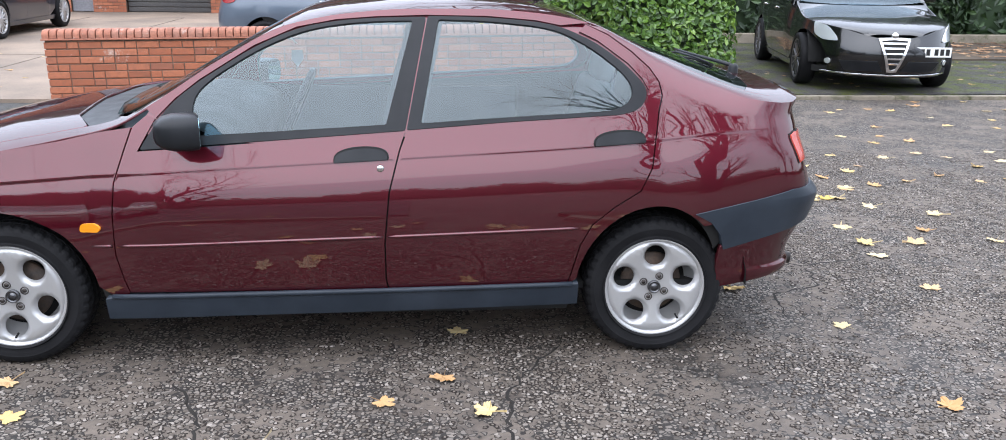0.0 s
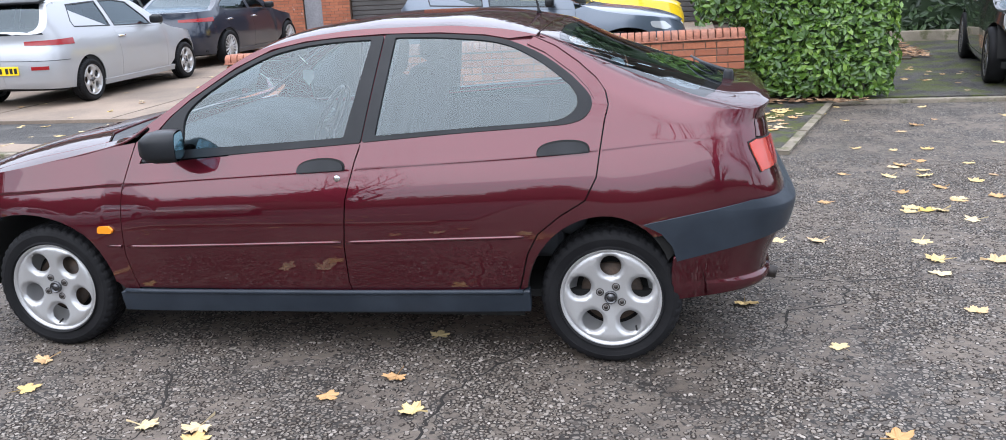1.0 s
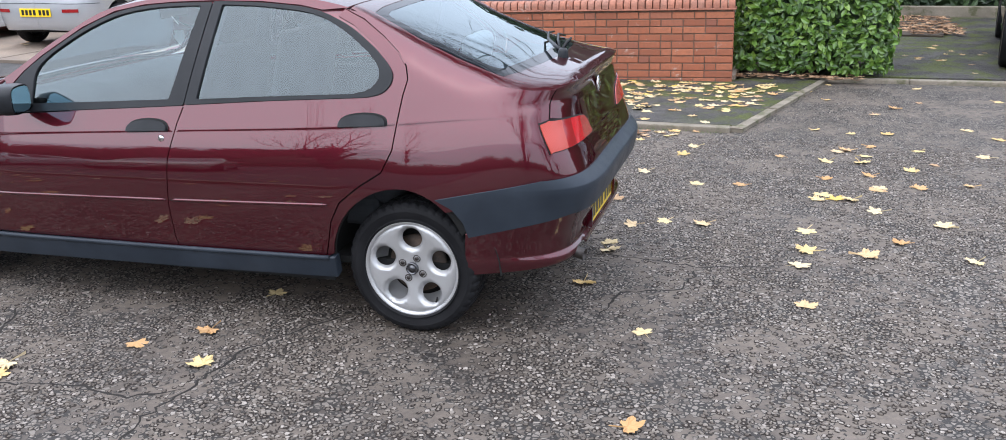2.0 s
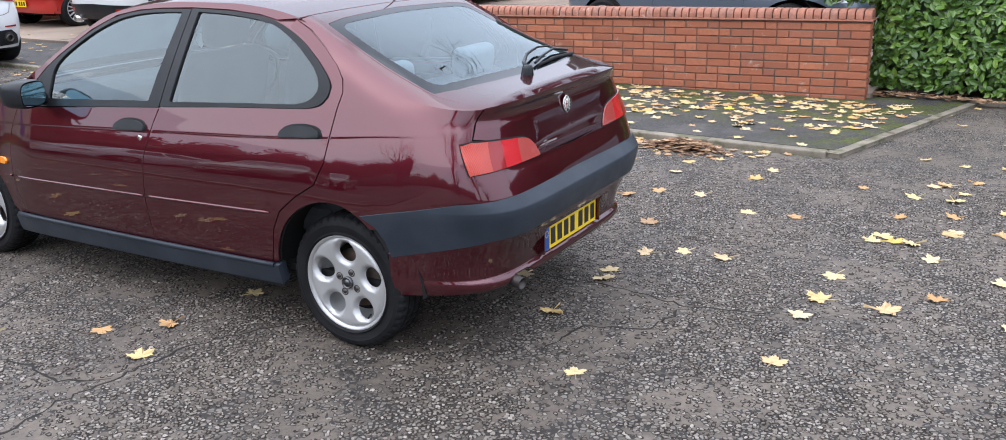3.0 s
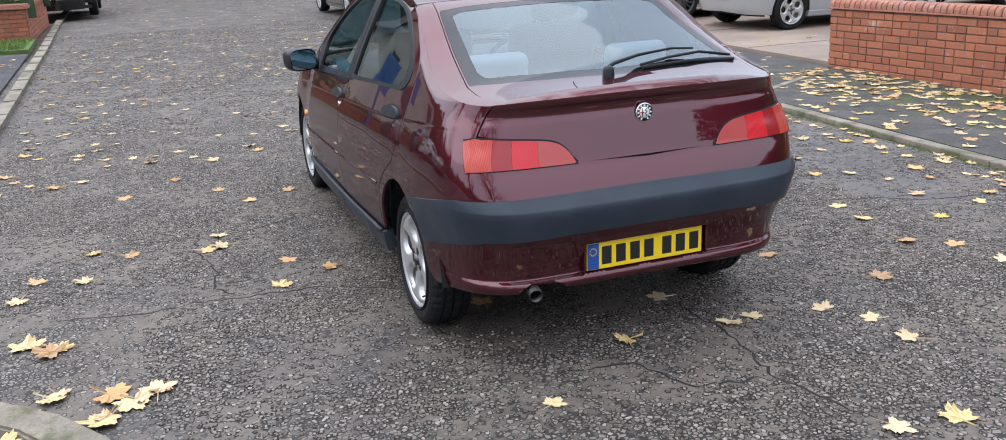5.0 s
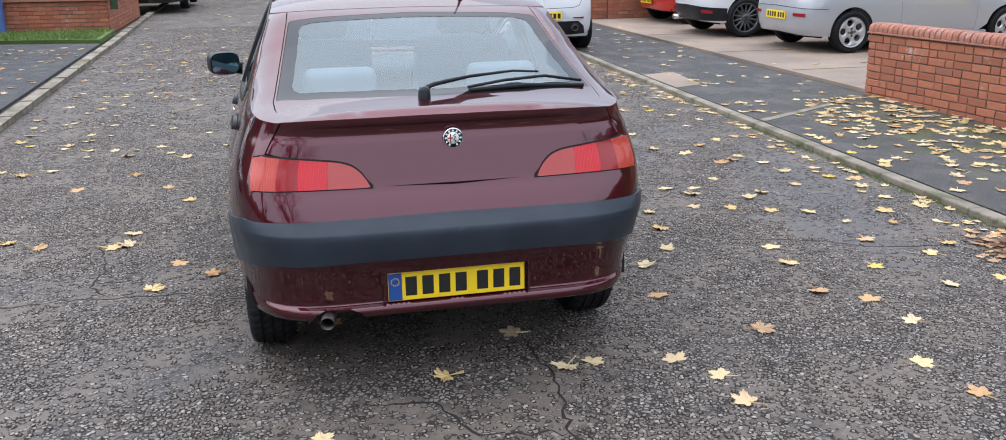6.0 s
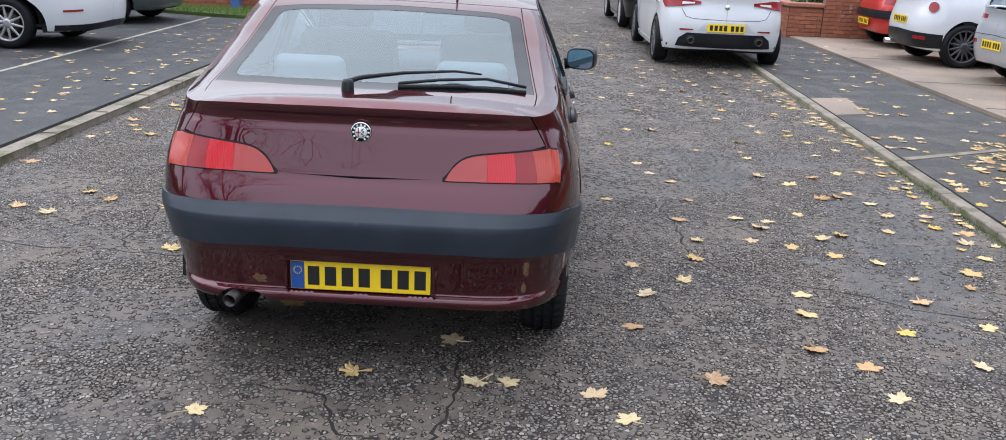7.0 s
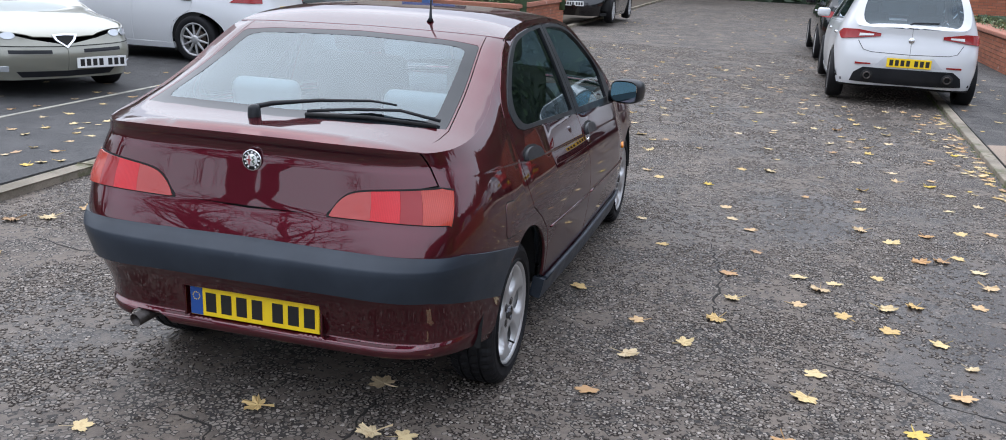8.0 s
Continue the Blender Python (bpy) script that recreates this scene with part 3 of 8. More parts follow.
FOLD_ROWS = np.array([(x, float(c(x)) + q) for c, qs in ((WAIST, (-0.022, -0.010, -0.005, -0.002, 0.001, 0.004, 0.009, 0.022)), (SWAGE, (-0.012, -0.004, 0.004, 0.012))) for q in qs for x in np.arange(-3.2, 0.62, 0.02)])
RED = Shell(
    width=Curve((0.15, 0.775), (0.28, 0.812), (0.42, 0.835), (0.53, 0.848), (0.66, 0.853), (0.78, 0.848), (0.88, 0.838), (1.0, 0.822), (1.2, 0.80), (1.4, 0.78)),
    taper=Curve((-3.4, 0.90), (-2.5, 0.985), (-1.9, 1.0), (-1.2, 1.0), (-0.5, 0.985), (0.0, 0.965), (0.1, 0.9645)),
    belt=Curve((-3.4, 0.72), (-2.6, 0.83), (-2.0, 0.885), (-1.03, 0.955), (-0.14, 1.012), (0.0, 0.985), (0.15, 0.945), (0.3, 0.915), (0.5, 0.895), (0.64, 0.89)),
    rail=Curve((-3.4, 0.62), (-3.0, 0.74), (-2.6, 0.845), (-2.3, 0.905), (-2.1, 0.955), (-1.95, 1.04), (-1.7, 1.20), (-1.45, 1.325), (-1.2, 1.37), (-1.0, 1.385), (-0.7, 1.387), (-0.5, 1.375),
               (-0.3, 1.343), (-0.1, 1.245), (0.0, 1.185), (0.2, 1.095), (0.4, 1.045), (0.55, 1.03), (0.64, 1.045)),
    ridge=Curve((-3.4, 0.66), (-3.2, 0.76), (-2.9, 0.855), (-2.6, 0.92), (-2.3, 0.965), (-2.15, 0.985), (-2.05, 1.03), (-1.8, 1.17), (-1.55, 1.31), (-1.4, 1.375), (-1.2, 1.405), (-0.95, 1.422), (-0.7, 1.42),
                (-0.5, 1.40), (-0.3, 1.352), (0.0, 1.245), (0.2, 1.170), (0.4, 1.098), (0.47, 1.083), (0.56, 1.072), (0.61, 1.066), (0.64, 1.0462)),
    tail=Curve((0.20, 0.60), (0.36, 0.66), (0.50, 0.70), (0.60, 0.716), (0.66, 0.712), (0.70, 0.700), (0.76, 0.678), (0.80, 0.661), (0.86, 0.647), (0.92, 0.634), (0.954, 0.627), (0.985, 0.619), (1.005, 0.624), (1.03, 0.638), (1.045, 0.6402), (1.06, 0.640), (1.2, 0.64)),
    nose=Curve((0.2, 0.90), (0.5, 1.05), (0.7, 1.0), (1.0, 0.9)),
    soft=Curve((-2.2, 0.10), (-1.9, 0.03), (-0.3, 0.03), (0.0, 0.035), (0.4, 0.04)), glass_in=0.058, lean=0.38, n_tail=Curve((0.2, 8.0), (0.36, 8.0), (0.45, 7.0), (0.575, 7.0), (0.65, 6.5), (0.70, 7.0), (0.80, 7.0), (0.90, 5.8), (1.0, 6.0), (1.4, 6.5)),
    pinch=Curve((0.2, 0.18), (0.36, 0.18), (0.45, 0.17), (0.575, 0.15), (0.65, 0.11), (0.70, 0.095), (0.80, 0.06), (0.90, 0.03), (1.05, 0.06), (1.2, 0.06)), fold=waist_fold)
BUMPER_TAIL = Curve((0.44, 0.69), (0.50, 0.705), (0.55, 0.722), (0.60, 0.736), (0.645, 0.743), (0.658, 0.741), (0.67, 0.731), (0.707, 0.695), (0.73, 0.68))
VALANCE_TAIL = Curve((0.26, 0.60), (0.305, 0.634), (0.318, 0.648), (0.335, 0.653), (0.350, 0.649), (0.364, 0.632), (0.40, 0.640), (0.47, 0.667), (0.52, 0.692), (0.56, 0.716), (0.60, 0.72))

GAP = 0.0028
SEAM_A = [(-2.03, 0.955), (-2.06, 0.87), (-2.10, 0.75), (-2.11, 0.63), (-2.11, 0.47), (-2.09, 0.37), (-2.075, 0.315)]
SEAM_B = [(-1.005, 0.945), (-1.03, 0.87), (-1.07, 0.72), (-1.09, 0.52), (-1.09, 0.36), (-1.08, 0.318)]
SEAM_C = [(-0.30, 1.336), (-0.21, 1.295), (-0.12, 1.233), (-0.05, 1.172), (-0.012, 1.12), (0.0, 1.07), (-0.015, 1.01), (-0.03, 0.91), (-0.045, 0.80), (-0.09, 0.71), (-0.19, 0.648), (-0.28, 0.575), (-0.325, 0.49), (-0.355, 0.37), (-0.37, 0.32)]
FRONT_FRAME = [(-2.0, 0.872), (-1.5, 0.908), (-1.008, 0.943), (-0.925, 1.357), (-1.12, 1.352), (-1.27, 1.340), (-1.42, 1.312), (-1.58, 1.243), (-1.78, 1.120), (-1.87, 1.052), (-1.93, 0.985)]
FRONT_GLASS = [(-1.80, 0.928), (-1.45, 0.948), (-1.085, 0.970), (-0.985, 1.336), (-1.12, 1.333), (-1.27, 1.320), (-1.41, 1.292), (-1.57, 1.224), (-1.73, 1.125), (-1.80, 1.06)]
REAR_FRAME = [(-1.002, 0.945), (-0.60, 0.975), (-0.16, 1.0), (-0.10, 1.016), (-0.068, 1.05), (-0.062, 1.09), (-0.085, 1.125), (-0.14, 1.180), (-0.26, 1.268), (-0.40, 1.325), (-0.5, 1.343), (-0.69, 1.357), (-0.918, 1.360)]
REAR_GLASS = [(-0.935, 0.980), (-0.58, 1.003), (-0.22, 1.022), (-0.16, 1.038), (-0.128, 1.075), (-0.135, 1.11), (-0.17, 1.152), (-0.28, 1.236), (-0.40, 1.295), (-0.49, 1.315), (-0.69, 1.333), (-0.868, 1.337)]
FRONT_FRAME = eased(FRONT_FRAME, 0.08)
REAR_FRAME = eased(REAR_FRAME, 0.08)
FRONT_GLASS = eased(shrunk(FRONT_GLASS, -0.006), 0.08)
REAR_GLASS = eased(shrunk(REAR_GLASS, -0.010), 0.08)


def arc_points(cx, cz, r, a0, a1, n=16):
    return [(cx + r * math.cos(radians(a0 + (a1 - a0) * i / n)), cz + r * math.sin(radians(a0 + (a1 - a0) * i / n))) for i in range(n + 1)]


def teledial_wheel(name, face=ALLOY):
    """A tyre on a silver alloy wheel with five round holes; outer face towards -y."""
    w = new(name)
    rows = []
    steps = 132
    for i in range(steps):
        a = 2 * math.pi * i / steps
        cut = 0.0055 if i % 3 == 0 else 0.0
        prof = [(0.205, -0.085), (0.214, -0.096), (0.217, -0.0985), (0.220, -0.0965), (0.236, -0.1005), (0.249, -0.1025), (0.2505, -0.1035), (0.254, -0.1025), (0.267, -0.0975 + cut * 0.3), (0.277, -0.090 + cut), (0.2845 - cut, -0.080), (0.2880 - cut, -0.066)]
        for g in (-0.045, 0.0, 0.045):
            prof += [(0.2890 - cut * 0.8, g - 0.013), (0.2890, g - 0.005), (0.282, g - 0.0045), (0.282, g + 0.0045), (0.2890, g + 0.005), (0.2890 - cut * 0.8, g + 0.013)]
        prof += [(0.2880 - cut, 0.066), (0.280 - cut, 0.084), (0.267, 0.098), (0.244, 0.102), (0.205, 0.085)]
        rows.append([(r * math.cos(a), y * (1.0 if r < 0.215 else 0.89), r * math.sin(a)) for r, y in prof])
    tyre = grid_mesh(rows, close_u=True)
    bmesh.ops.recalc_face_normals(tyre, faces=tyre.faces[:])
    smooth(tyre, False)
    part("tyre", tyre, RUBBER, w)
    rim = [(0.150, 0.02), (0.185, -0.02), (0.190, -0.07), (0.202, -0.088), (0.211, -0.086), (0.211, -0.07), (0.205, 0.09)]
    part("rim_barrel", lathe(rim, "y", 48), face, w)
    centre = [(0.131 * math.cos(radians(90 + 72 * i)), 0.131 * math.sin(radians(90 + 72 * i))) for i in range(5)]

    def dish(u, v):
        r = np.hypot(u, v)
        y = -0.070 - 0.014 * np.clip((r - 0.03) / 0.13, 0, 1) ** 1.5 + 0.020 * np.clip((r - 0.178) / 0.025, 0, 1) ** 2
        for cx, cz in centre:
            d = np.hypot(u - cx, v - cz)
            y = y + 0.022 * np.clip(1 - (d - 0.043) / 0.020, 0, 1.3) ** 2
        return np.stack([u, y, v], -1)
    dish.flip = False
    outline = arc_points(0, 0, 0.2035, 0, 352.5, 47)
    holes = [arc_points(cx, cz, 0.043, 0, 345, 23) for cx, cz in centre]
    part("wheel_face", skin(dish, outline, 0.012, 0.03, holes), face, w)
    for i in range(4):
        a = radians(45 + 90 * i + 20)
        bolt = lathe([(0.0, -0.081), (0.0085, -0.081), (0.009, -0.075), (0.0105, -0.0745), (0.0145, -0.0805), (0.0165, -0.079), (0.0175, -0.06)], "y", 16)
        part("wheel_bolt", moved(bolt, Matrix.Translation((0.049 * math.cos(a), 0.006, 0.049 * math.sin(a)))), STEEL, w)
    part("centre_cap", lathe([(0.0, -0.083), (0.013, -0.083), (0.0135, -0.080), (0.021, -0.080), (0.0215, -0.084), (0.026, -0.083), (0.027, -0.066)], "y", 24), CAP, w, "round badge cap, silver and dark")
    valve = tube([(0.10, -0.060, -0.128), (0.104, -0.086, -0.136)], 0.004, 8)
    part("valve", valve, SHADOW, w)
    part("brake_disc", lathe([(0.03, -0.01), (0.125, -0.01), (0.128, 0.0), (0.125, 0.012), (0.03, 0.012)], "y", 40), DISC, w)
    # black disc behind the wheel face, coloured as the shade inside
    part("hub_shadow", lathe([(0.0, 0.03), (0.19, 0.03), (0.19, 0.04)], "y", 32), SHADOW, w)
    return w


def both(name, make, mat, parent, label=""):
    """The same panel on either flank."""
    return [part(name, make(sign), mat, parent, label) for sign in (-1, 1)]


def hatchback():
    car = empty("car", "maroon five-door hatchback with silver alloy wheels, parked on the road", "car")
    L = {-1: Side(RED, -1), 1: Side(RED, 1)}
    low = {s: Side(RED, s, VALANCE_TAIL, 0.004) for s in (-1, 1)}
    bum = {s: Side(RED, s, BUMPER_TAIL, 0.006) for s in (-1, 1)}
    top = Top(RED)

    # black sheet added inside the body to give the seams their shade
    inner = {s: Side(RED, s, None, -0.020) for s in (-1, 1)}
    arch_r = [(-0.012 + 0.322 * math.cos(a), 0.293 + 0.352 * math.sin(a)) for a in np.radians(np.linspace(27, 172, 21))]
    arch_f = arc_points(-2.54, 0.29, 0.35, 8, 172, 20)
    low_edge = [(-3.2, 0.30)] + arch_f[::-1] + [(-2.16, 0.20), (-0.36, 0.20)] + arch_r[::-1] + [(0.40, 0.62), (0.7, 0.66), (1.3, 0.66)]
    upper = [(1.3, 0.81), (1.0, 0.80), (0.8, 0.95), (0.5, 1.0), (0.1, 1.05), (-0.02, 0.98), (-0.14, 0.985), (-1.0, 0.93), (-2.0, 0.86), (-2.2, 0.87), (-3.0, 0.66), (-3.3, 0.55)]
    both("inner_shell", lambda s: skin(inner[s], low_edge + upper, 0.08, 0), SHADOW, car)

    # flank panels
    front_wing = SEAM_A + [(-2.10, 0.27)] + arch_f + [(-2.93, 0.28), (-3.3, 0.32), (-3.3, 0.55)] + [(x, float(RED.rail(x)) - 0.004) for x in (-3.05, -2.9, -2.7, -2.5, -2.3, -2.15)]
    both("front_wing", lambda s: skin(L[s], shrunk(front_wing, GAP), 0.05, along=FOLD_ROWS), PAINT, car)
    front_door = [(-2.03, 0.955), (-1.975, 1.00), (-1.94, 0.985), (-2.005, 0.869), (-1.5, 0.905), (-1.005, 0.940)] + SEAM_B[1:] + SEAM_A[:0:-1]
    fd = both("front_door", lambda s: skin(L[s], shrunk(front_door, GAP), 0.05, along=FOLD_ROWS), PAINT, car)
    rear_door = ([(-1.003, 0.942), (-0.60, 0.972), (-0.16, 0.997), (-0.095, 1.013), (-0.064, 1.05), (-0.058, 1.09), (-0.081, 1.13), (-0.136, 1.187), (-0.256, 1.272), (-0.33, 1.306)]
                 + SEAM_C + SEAM_B[:0:-1])
    rd = both("rear_door", lambda s: skin(L[s], shrunk(rear_door, GAP), 0.045, along=FOLD_ROWS), PAINT, car)
    # rear quarter, round to the tail below the tailgate
    end = RED.arc
    lamp_tops = [(RED.s_of_x(0.535, 0.90), 0.908), (RED.s_of_x(0.565, 0.915), 0.916), (RED.s_of_y(0.66, 0.918), 0.918), (RED.s_of_y(0.60, 0.913), 0.913), (RED.s_of_y(0.469, 0.902), 0.902), (RED.s_of_y(0.40, 0.893), 0.893), (RED.s_of_y(0.365, 0.882), 0.882),
                 (RED.s_of_y(0.33, 0.855), 0.855), (RED.s_of_y(0.298, 0.808), 0.808)]
    notch = [(a, z + 0.004) for a, z in lamp_tops[3:]]
    seam_foot = RED.s_of_y(0.648, 0.925)
    quarter = (SEAM_C[::-1] + [(-0.27, 1.330)] + [(a, z + 0.0045) for a, z in RED.rail_line(-0.24, 0.545, 18)] + [(RED.s_of_y(0.592, 1.03), 1.033), (seam_foot - 0.003, 0.924)]
               + [(a, z - 0.003) for a, z in notch] + [(end + GAP, 0.799), (end + GAP, 0.66), (0.45, 0.60)] + arch_r[3:])
    both("quarter_panel", lambda s: skin(L[s], shrunk(quarter, GAP), 0.035, along=FOLD_ROWS, soft_rail=RED), PAINT, car)
    # upright face of the tailgate, with its overhanging lip
    gate = [(end, 0.804), (RED.s_of_y(0.296, 0.806), 0.805)] + notch[::-1] + [(seam_foot, 0.926), (RED.s_of_y(0.588, 1.03), 1.035)]
    gate += [(RED.s_of_y(y, 1.045), float(RED.rail(float(RED.flank(RED.s_of_y(y, 1.045), 1.045, 1)[0])))) for y in np.linspace(0.56, 0.02, 14)] + [(end, 1.0452)]
    lip_rows = np.array([(a, z) for z in (0.95, 0.965, 0.975, 0.985, 0.995, 1.005, 1.015, 1.025, 1.035) for a in np.arange(0.5, end - 0.01, 0.022)])
    tailgate = new("tailgate")
    tailgate.parent = car
    for s in (-1, 1):
        part("gate_skin", skin(L[s], gate, 0.03, 0.0, along=lip_rows), PAINT, tailgate)
    # deck of the tailgate round the rear glass, then the glass itself
    hatch_side = [(-0.285, 0.526), (-0.19, 0.535), (0.1, 0.576), (0.34, 0.605), (0.37, 0.609), (0.45, 0.604), (0.59, 0.592)]
    right_edge = [(x, y) for x, y in hatch_side if y < float(RED.edge_y(x)) - 0.004] + [(x, min(0.590, float(RED.edge_y(x)))) for x in (0.56, 0.58, 0.595, 0.605, 0.612, 0.618, 0.624, 0.629, 0.633, 0.636, 0.638, 0.6392, 0.6397, 0.6399)]
    outline = [(-0.299, 0.0)] + right_edge + [(x, -y) for x, y in right_edge[::-1]]
    glass_line = [(-0.245, 0.0), (-0.222, 0.40), (-0.205, 0.518), (-0.19, 0.529), (0.1, 0.570), (0.335, 0.598), (0.366, 0.600), (0.41, 0.50), (0.445, 0.30), (0.468, 0.0)]
    glass_poly = glass_line + [(x, -y) for x, y in glass_line[-2:0:-1]]
    part("gate_deck", skin(top, outline, 0.04, 0.012, [glass_poly]), PAINT, tailgate)
    band = [(-0.198, 0.0), (-0.180, 0.43), (-0.160, 0.484), (0.0, 0.503), (0.29, 0.540), (0.344, 0.524), (0.376, 0.35), (0.396, 0.0)]
    clear_poly = rounded(band + [(x, -y) for x, y in band[-2:0:-1]], 0.05, 5)
    part("glass_border", skin(top, shrunk(glass_poly, 0.002), 0.05, 0.004, [clear_poly], -0.001), TRIM_GLASS, tailgate, "black printed border of the rear glass")
    part("rear_glass", skin(top, shrunk(clear_poly, -0.001), 0.05, 0.0, (), -0.002), GLASS, tailgate)
    # C-pillar shoulders between the rail and the hatch
    for s in (-1, 1):
        rim = [(x, float(RED.edge_y(x))) for x in np.linspace(-0.275, 0.60, 32)]
        poly = [(x, s * y) for x, y in rim] + [(x, s * min(y + 0.004, float(RED.edge_y(x)) - 0.001)) for x, y in hatch_side[::-1]]
        part("roof_pillar", skin(top, poly, 0.025, 0.004, soft_rail=RED), PAINT, car)
    # roof, windscreen, bonnet
    rim = [(x, float(RED.edge_y(x))) for x in np.linspace(-0.291, -1.47, 26)]
    part("roof", skin(top, [(x, y) for x, y in rim] + [(-1.50, 0.40), (-1.515, 0.0)] + [(-1.50, -0.40)] + [(x, -y) for x, y in rim[::-1]] + [(-0.305, 0.0)], 0.06, 0.012), PAINT, car)
    rim = [(x, float(RED.edge_y(x)) - 0.045) for x in np.linspace(-1.48, -2.02, 12)]
    screen = [(-1.522, 0.0), (-1.505, 0.40)] + rim + [(-2.14, 0.55), (-2.19, 0.30), (-2.20, 0.0)]
    part("windscreen", skin(top, screen + [(x, -y) for x, y in screen[-2:0:-1]], 0.06, 0.004, (), -0.002), GLASS, car)
    for s in (-1, 1):
        rim = [(x, s * float(RED.edge_y(x))) for x in np.linspace(-1.475, -2.10, 16)]
        part("a_pillar", skin(top, rim + [(-2.10, s * 0.64)] + [(x, s * (abs(y) - 0.042)) for x, y in rim[-2::-1]], 0.04, 0.010), PAINT, car)
    cowl = [(-2.19, 0.0), (-2.18, 0.30), (-2.13, 0.56), (-2.09, 0.66), (-2.20, 0.68), (-2.32, 0.45), (-2.36, 0.0)]
    part("cowl_panel", skin(top, cowl + [(x, -y) for x, y in cowl[-2:0:-1]], 0.05, 0.01, (), -0.012), TRIM, car)
    rim = [(x, float(RED.edge_y(x)) - 0.075) for x in np.linspace(-2.24, -3.10, 14)]
    hood = [(-2.36, 0.0), (-2.325, 0.45), (-2.23, 0.64)] + rim + [(-3.24, 0.3), (-3.26, 0.0)]
    part("bonnet", skin(top, hood + [(x, -y) for x, y in hood[-2:0:-1]], 0.06), PAINT, car)
    for s in (-1, 1):
        rim = [(x, s * float(RED.edge_y(x))) for x in np.linspace(-2.10, -3.10, 18)]
        poly = rim + [(x, s * (abs(y) - 0.070)) for x, y in rim[::-1]]
        part("wing_top", skin(top, poly, 0.04, 0.01), PAINT, car)
    both("front_bumper", lambda s: skin(Side(RED, s, None, 0.012), [(-3.62, 0.22), (-2.94, 0.22), (-2.90, 0.45), (-3.0, 0.54), (-3.62, 0.56)], 0.05), BUMPER, car)

    # the painted side frame behind doors and trim, with the window openings
    sides = [(x, float(RED.rail(x)) - 0.003) for x in np.linspace(-0.02, -1.95, 40)] + [(-2.02, 0.93), (-1.5, 0.89), (-1.0, 0.92), (-0.4, 0.95), (-0.02, 1.0)]
    both("side_frame", lambda s: skin(Side(RED, s, None, -0.007), sides, 0.05, 0.0, [shrunk(FRONT_GLASS, -0.010), shrunk(REAR_GLASS, -0.010)], soft_rail=RED), PAINT, car)
    # side windows, their black frames, the sail behind the mirror
    both("front_window_frame", lambda s: skin(L[s], FRONT_FRAME, 0.05, 0.02, [FRONT_GLASS], 0.001), TRIM, car)
    both("rear_window_frame", lambda s: skin(L[s], REAR_FRAME, 0.05, 0.02, [REAR_GLASS], 0.001), TRIM, car)
    both("front_side_glass", lambda s: skin(L[s], shrunk(FRONT_GLASS, -0.003), 0.06, 0.0, (), -0.008), GLASS, car)
    both("rear_side_glass", lambda s: skin(L[s], shrunk(REAR_GLASS, -0.003), 0.06, 0.0, (), -0.008), GLASS, car)
    # painted roof rail above the frames
    rail = ([(x, float(RED.rail(x))) for x in np.linspace(-0.28, -1.98, 34)] + [(-1.94, 0.987), (-1.872, 1.056), (-1.782, 1.125), (-1.582, 1.248), (-1.42, 1.317), (-1.27, 1.345), (-1.12, 1.357), (-0.925, 1.364), (-0.69, 1.362), (-0.5, 1.348), (-0.40, 1.330), (-0.30, 1.338)])
    both("roof_rail", lambda s: skin(L[s], rail, 0.04, 0.01), PAINT, car)

    # black sill, rubbing strips, waist crease
    sill = [(-2.17, 0.203), (-0.325, 0.236), (-0.325, 0.326), (-2.13, 0.300), (-2.17, 0.290)]
    both("sill", lambda s: skin(Side(RED, s, None, 0.016), sill, 0.06, 0.05), BUMPER, car)
    for s in (-1, 1):
        edge = [tuple(RED.flank(x, 0.302 + 0.0135 * (x + 2.13), s) + np.array([0, s * 0.012, 0])) for x in np.linspace(-2.14, -0.35, 16)]
        part("sill_edge", tube(edge, 0.011, 8), BUMPER, car)
    for s in (-1, 1):
        for door, a, b in ((fd[s > 0], -2.095, -1.10), (rd[s > 0], -1.08, -0.335)):
            z0, z1 = 0.5025 + 0.03 * (a + 2.19), 0.5025 + 0.03 * (b + 2.19)
            ridge = [tuple(RED.flank(x, z0 + 0.006 + (z1 - z0) * (x - a) / (b - a), s)) for x in np.linspace(a, b, 24)]
            part("rubbing_strip", tube(ridge, [0.0035] + [0.0075] * 22 + [0.0035], 12), PAINT, door)
        part("rubbing_strip", tube([tuple(RED.flank(x, 0.5105 + 0.03 * (x + 2.12), s)) for x in np.linspace(-2.20, -2.12, 5)], [0.001, 0.003, 0.005, 0.0065, 0.007], 12), PAINT, car)
        # door handles: a black grip over a flat patch coloured as recess shade
        for door, a in ((fd[s > 0], -1.275), (rd[s > 0], -0.275)):
            foot, rise = float(WAIST(a + 0.1)) + 0.004, 0.055
            grip = [(a + 0.1 + 0.1 * math.cos(q), foot + rise * 0.1 * math.cos(q) + (0.046 * math.sin(q) ** 0.62 if 0 < q < math.pi else 0.0)) for q in np.linspace(0, math.pi, 20)]
            grip = rounded(grip, 0.004, 2)
            part("handle_recess", skin(Side(RED, s, None, 0.002), shrunk(grip, -0.005), 0.03, 0.003), SHADOW, door)
            part("door_handle", skin(Side(RED, s, None, 0.018), grip, 0.012, 0.018), TRIM, door, "black plastic door handle")
        lock = lathe([(0, -0.004), (0.013, -0.004), (0.0145, 0.0), (0.0145, 0.01)], "y", 16)
        p = RED.flank(-1.103, 0.805, s)
        part("door_lock", moved(lock, Matrix.Translation(p) @ pose(0, 0, 0, 0, 0, 180 if s > 0 else 0)), CHROME, fd[s > 0])
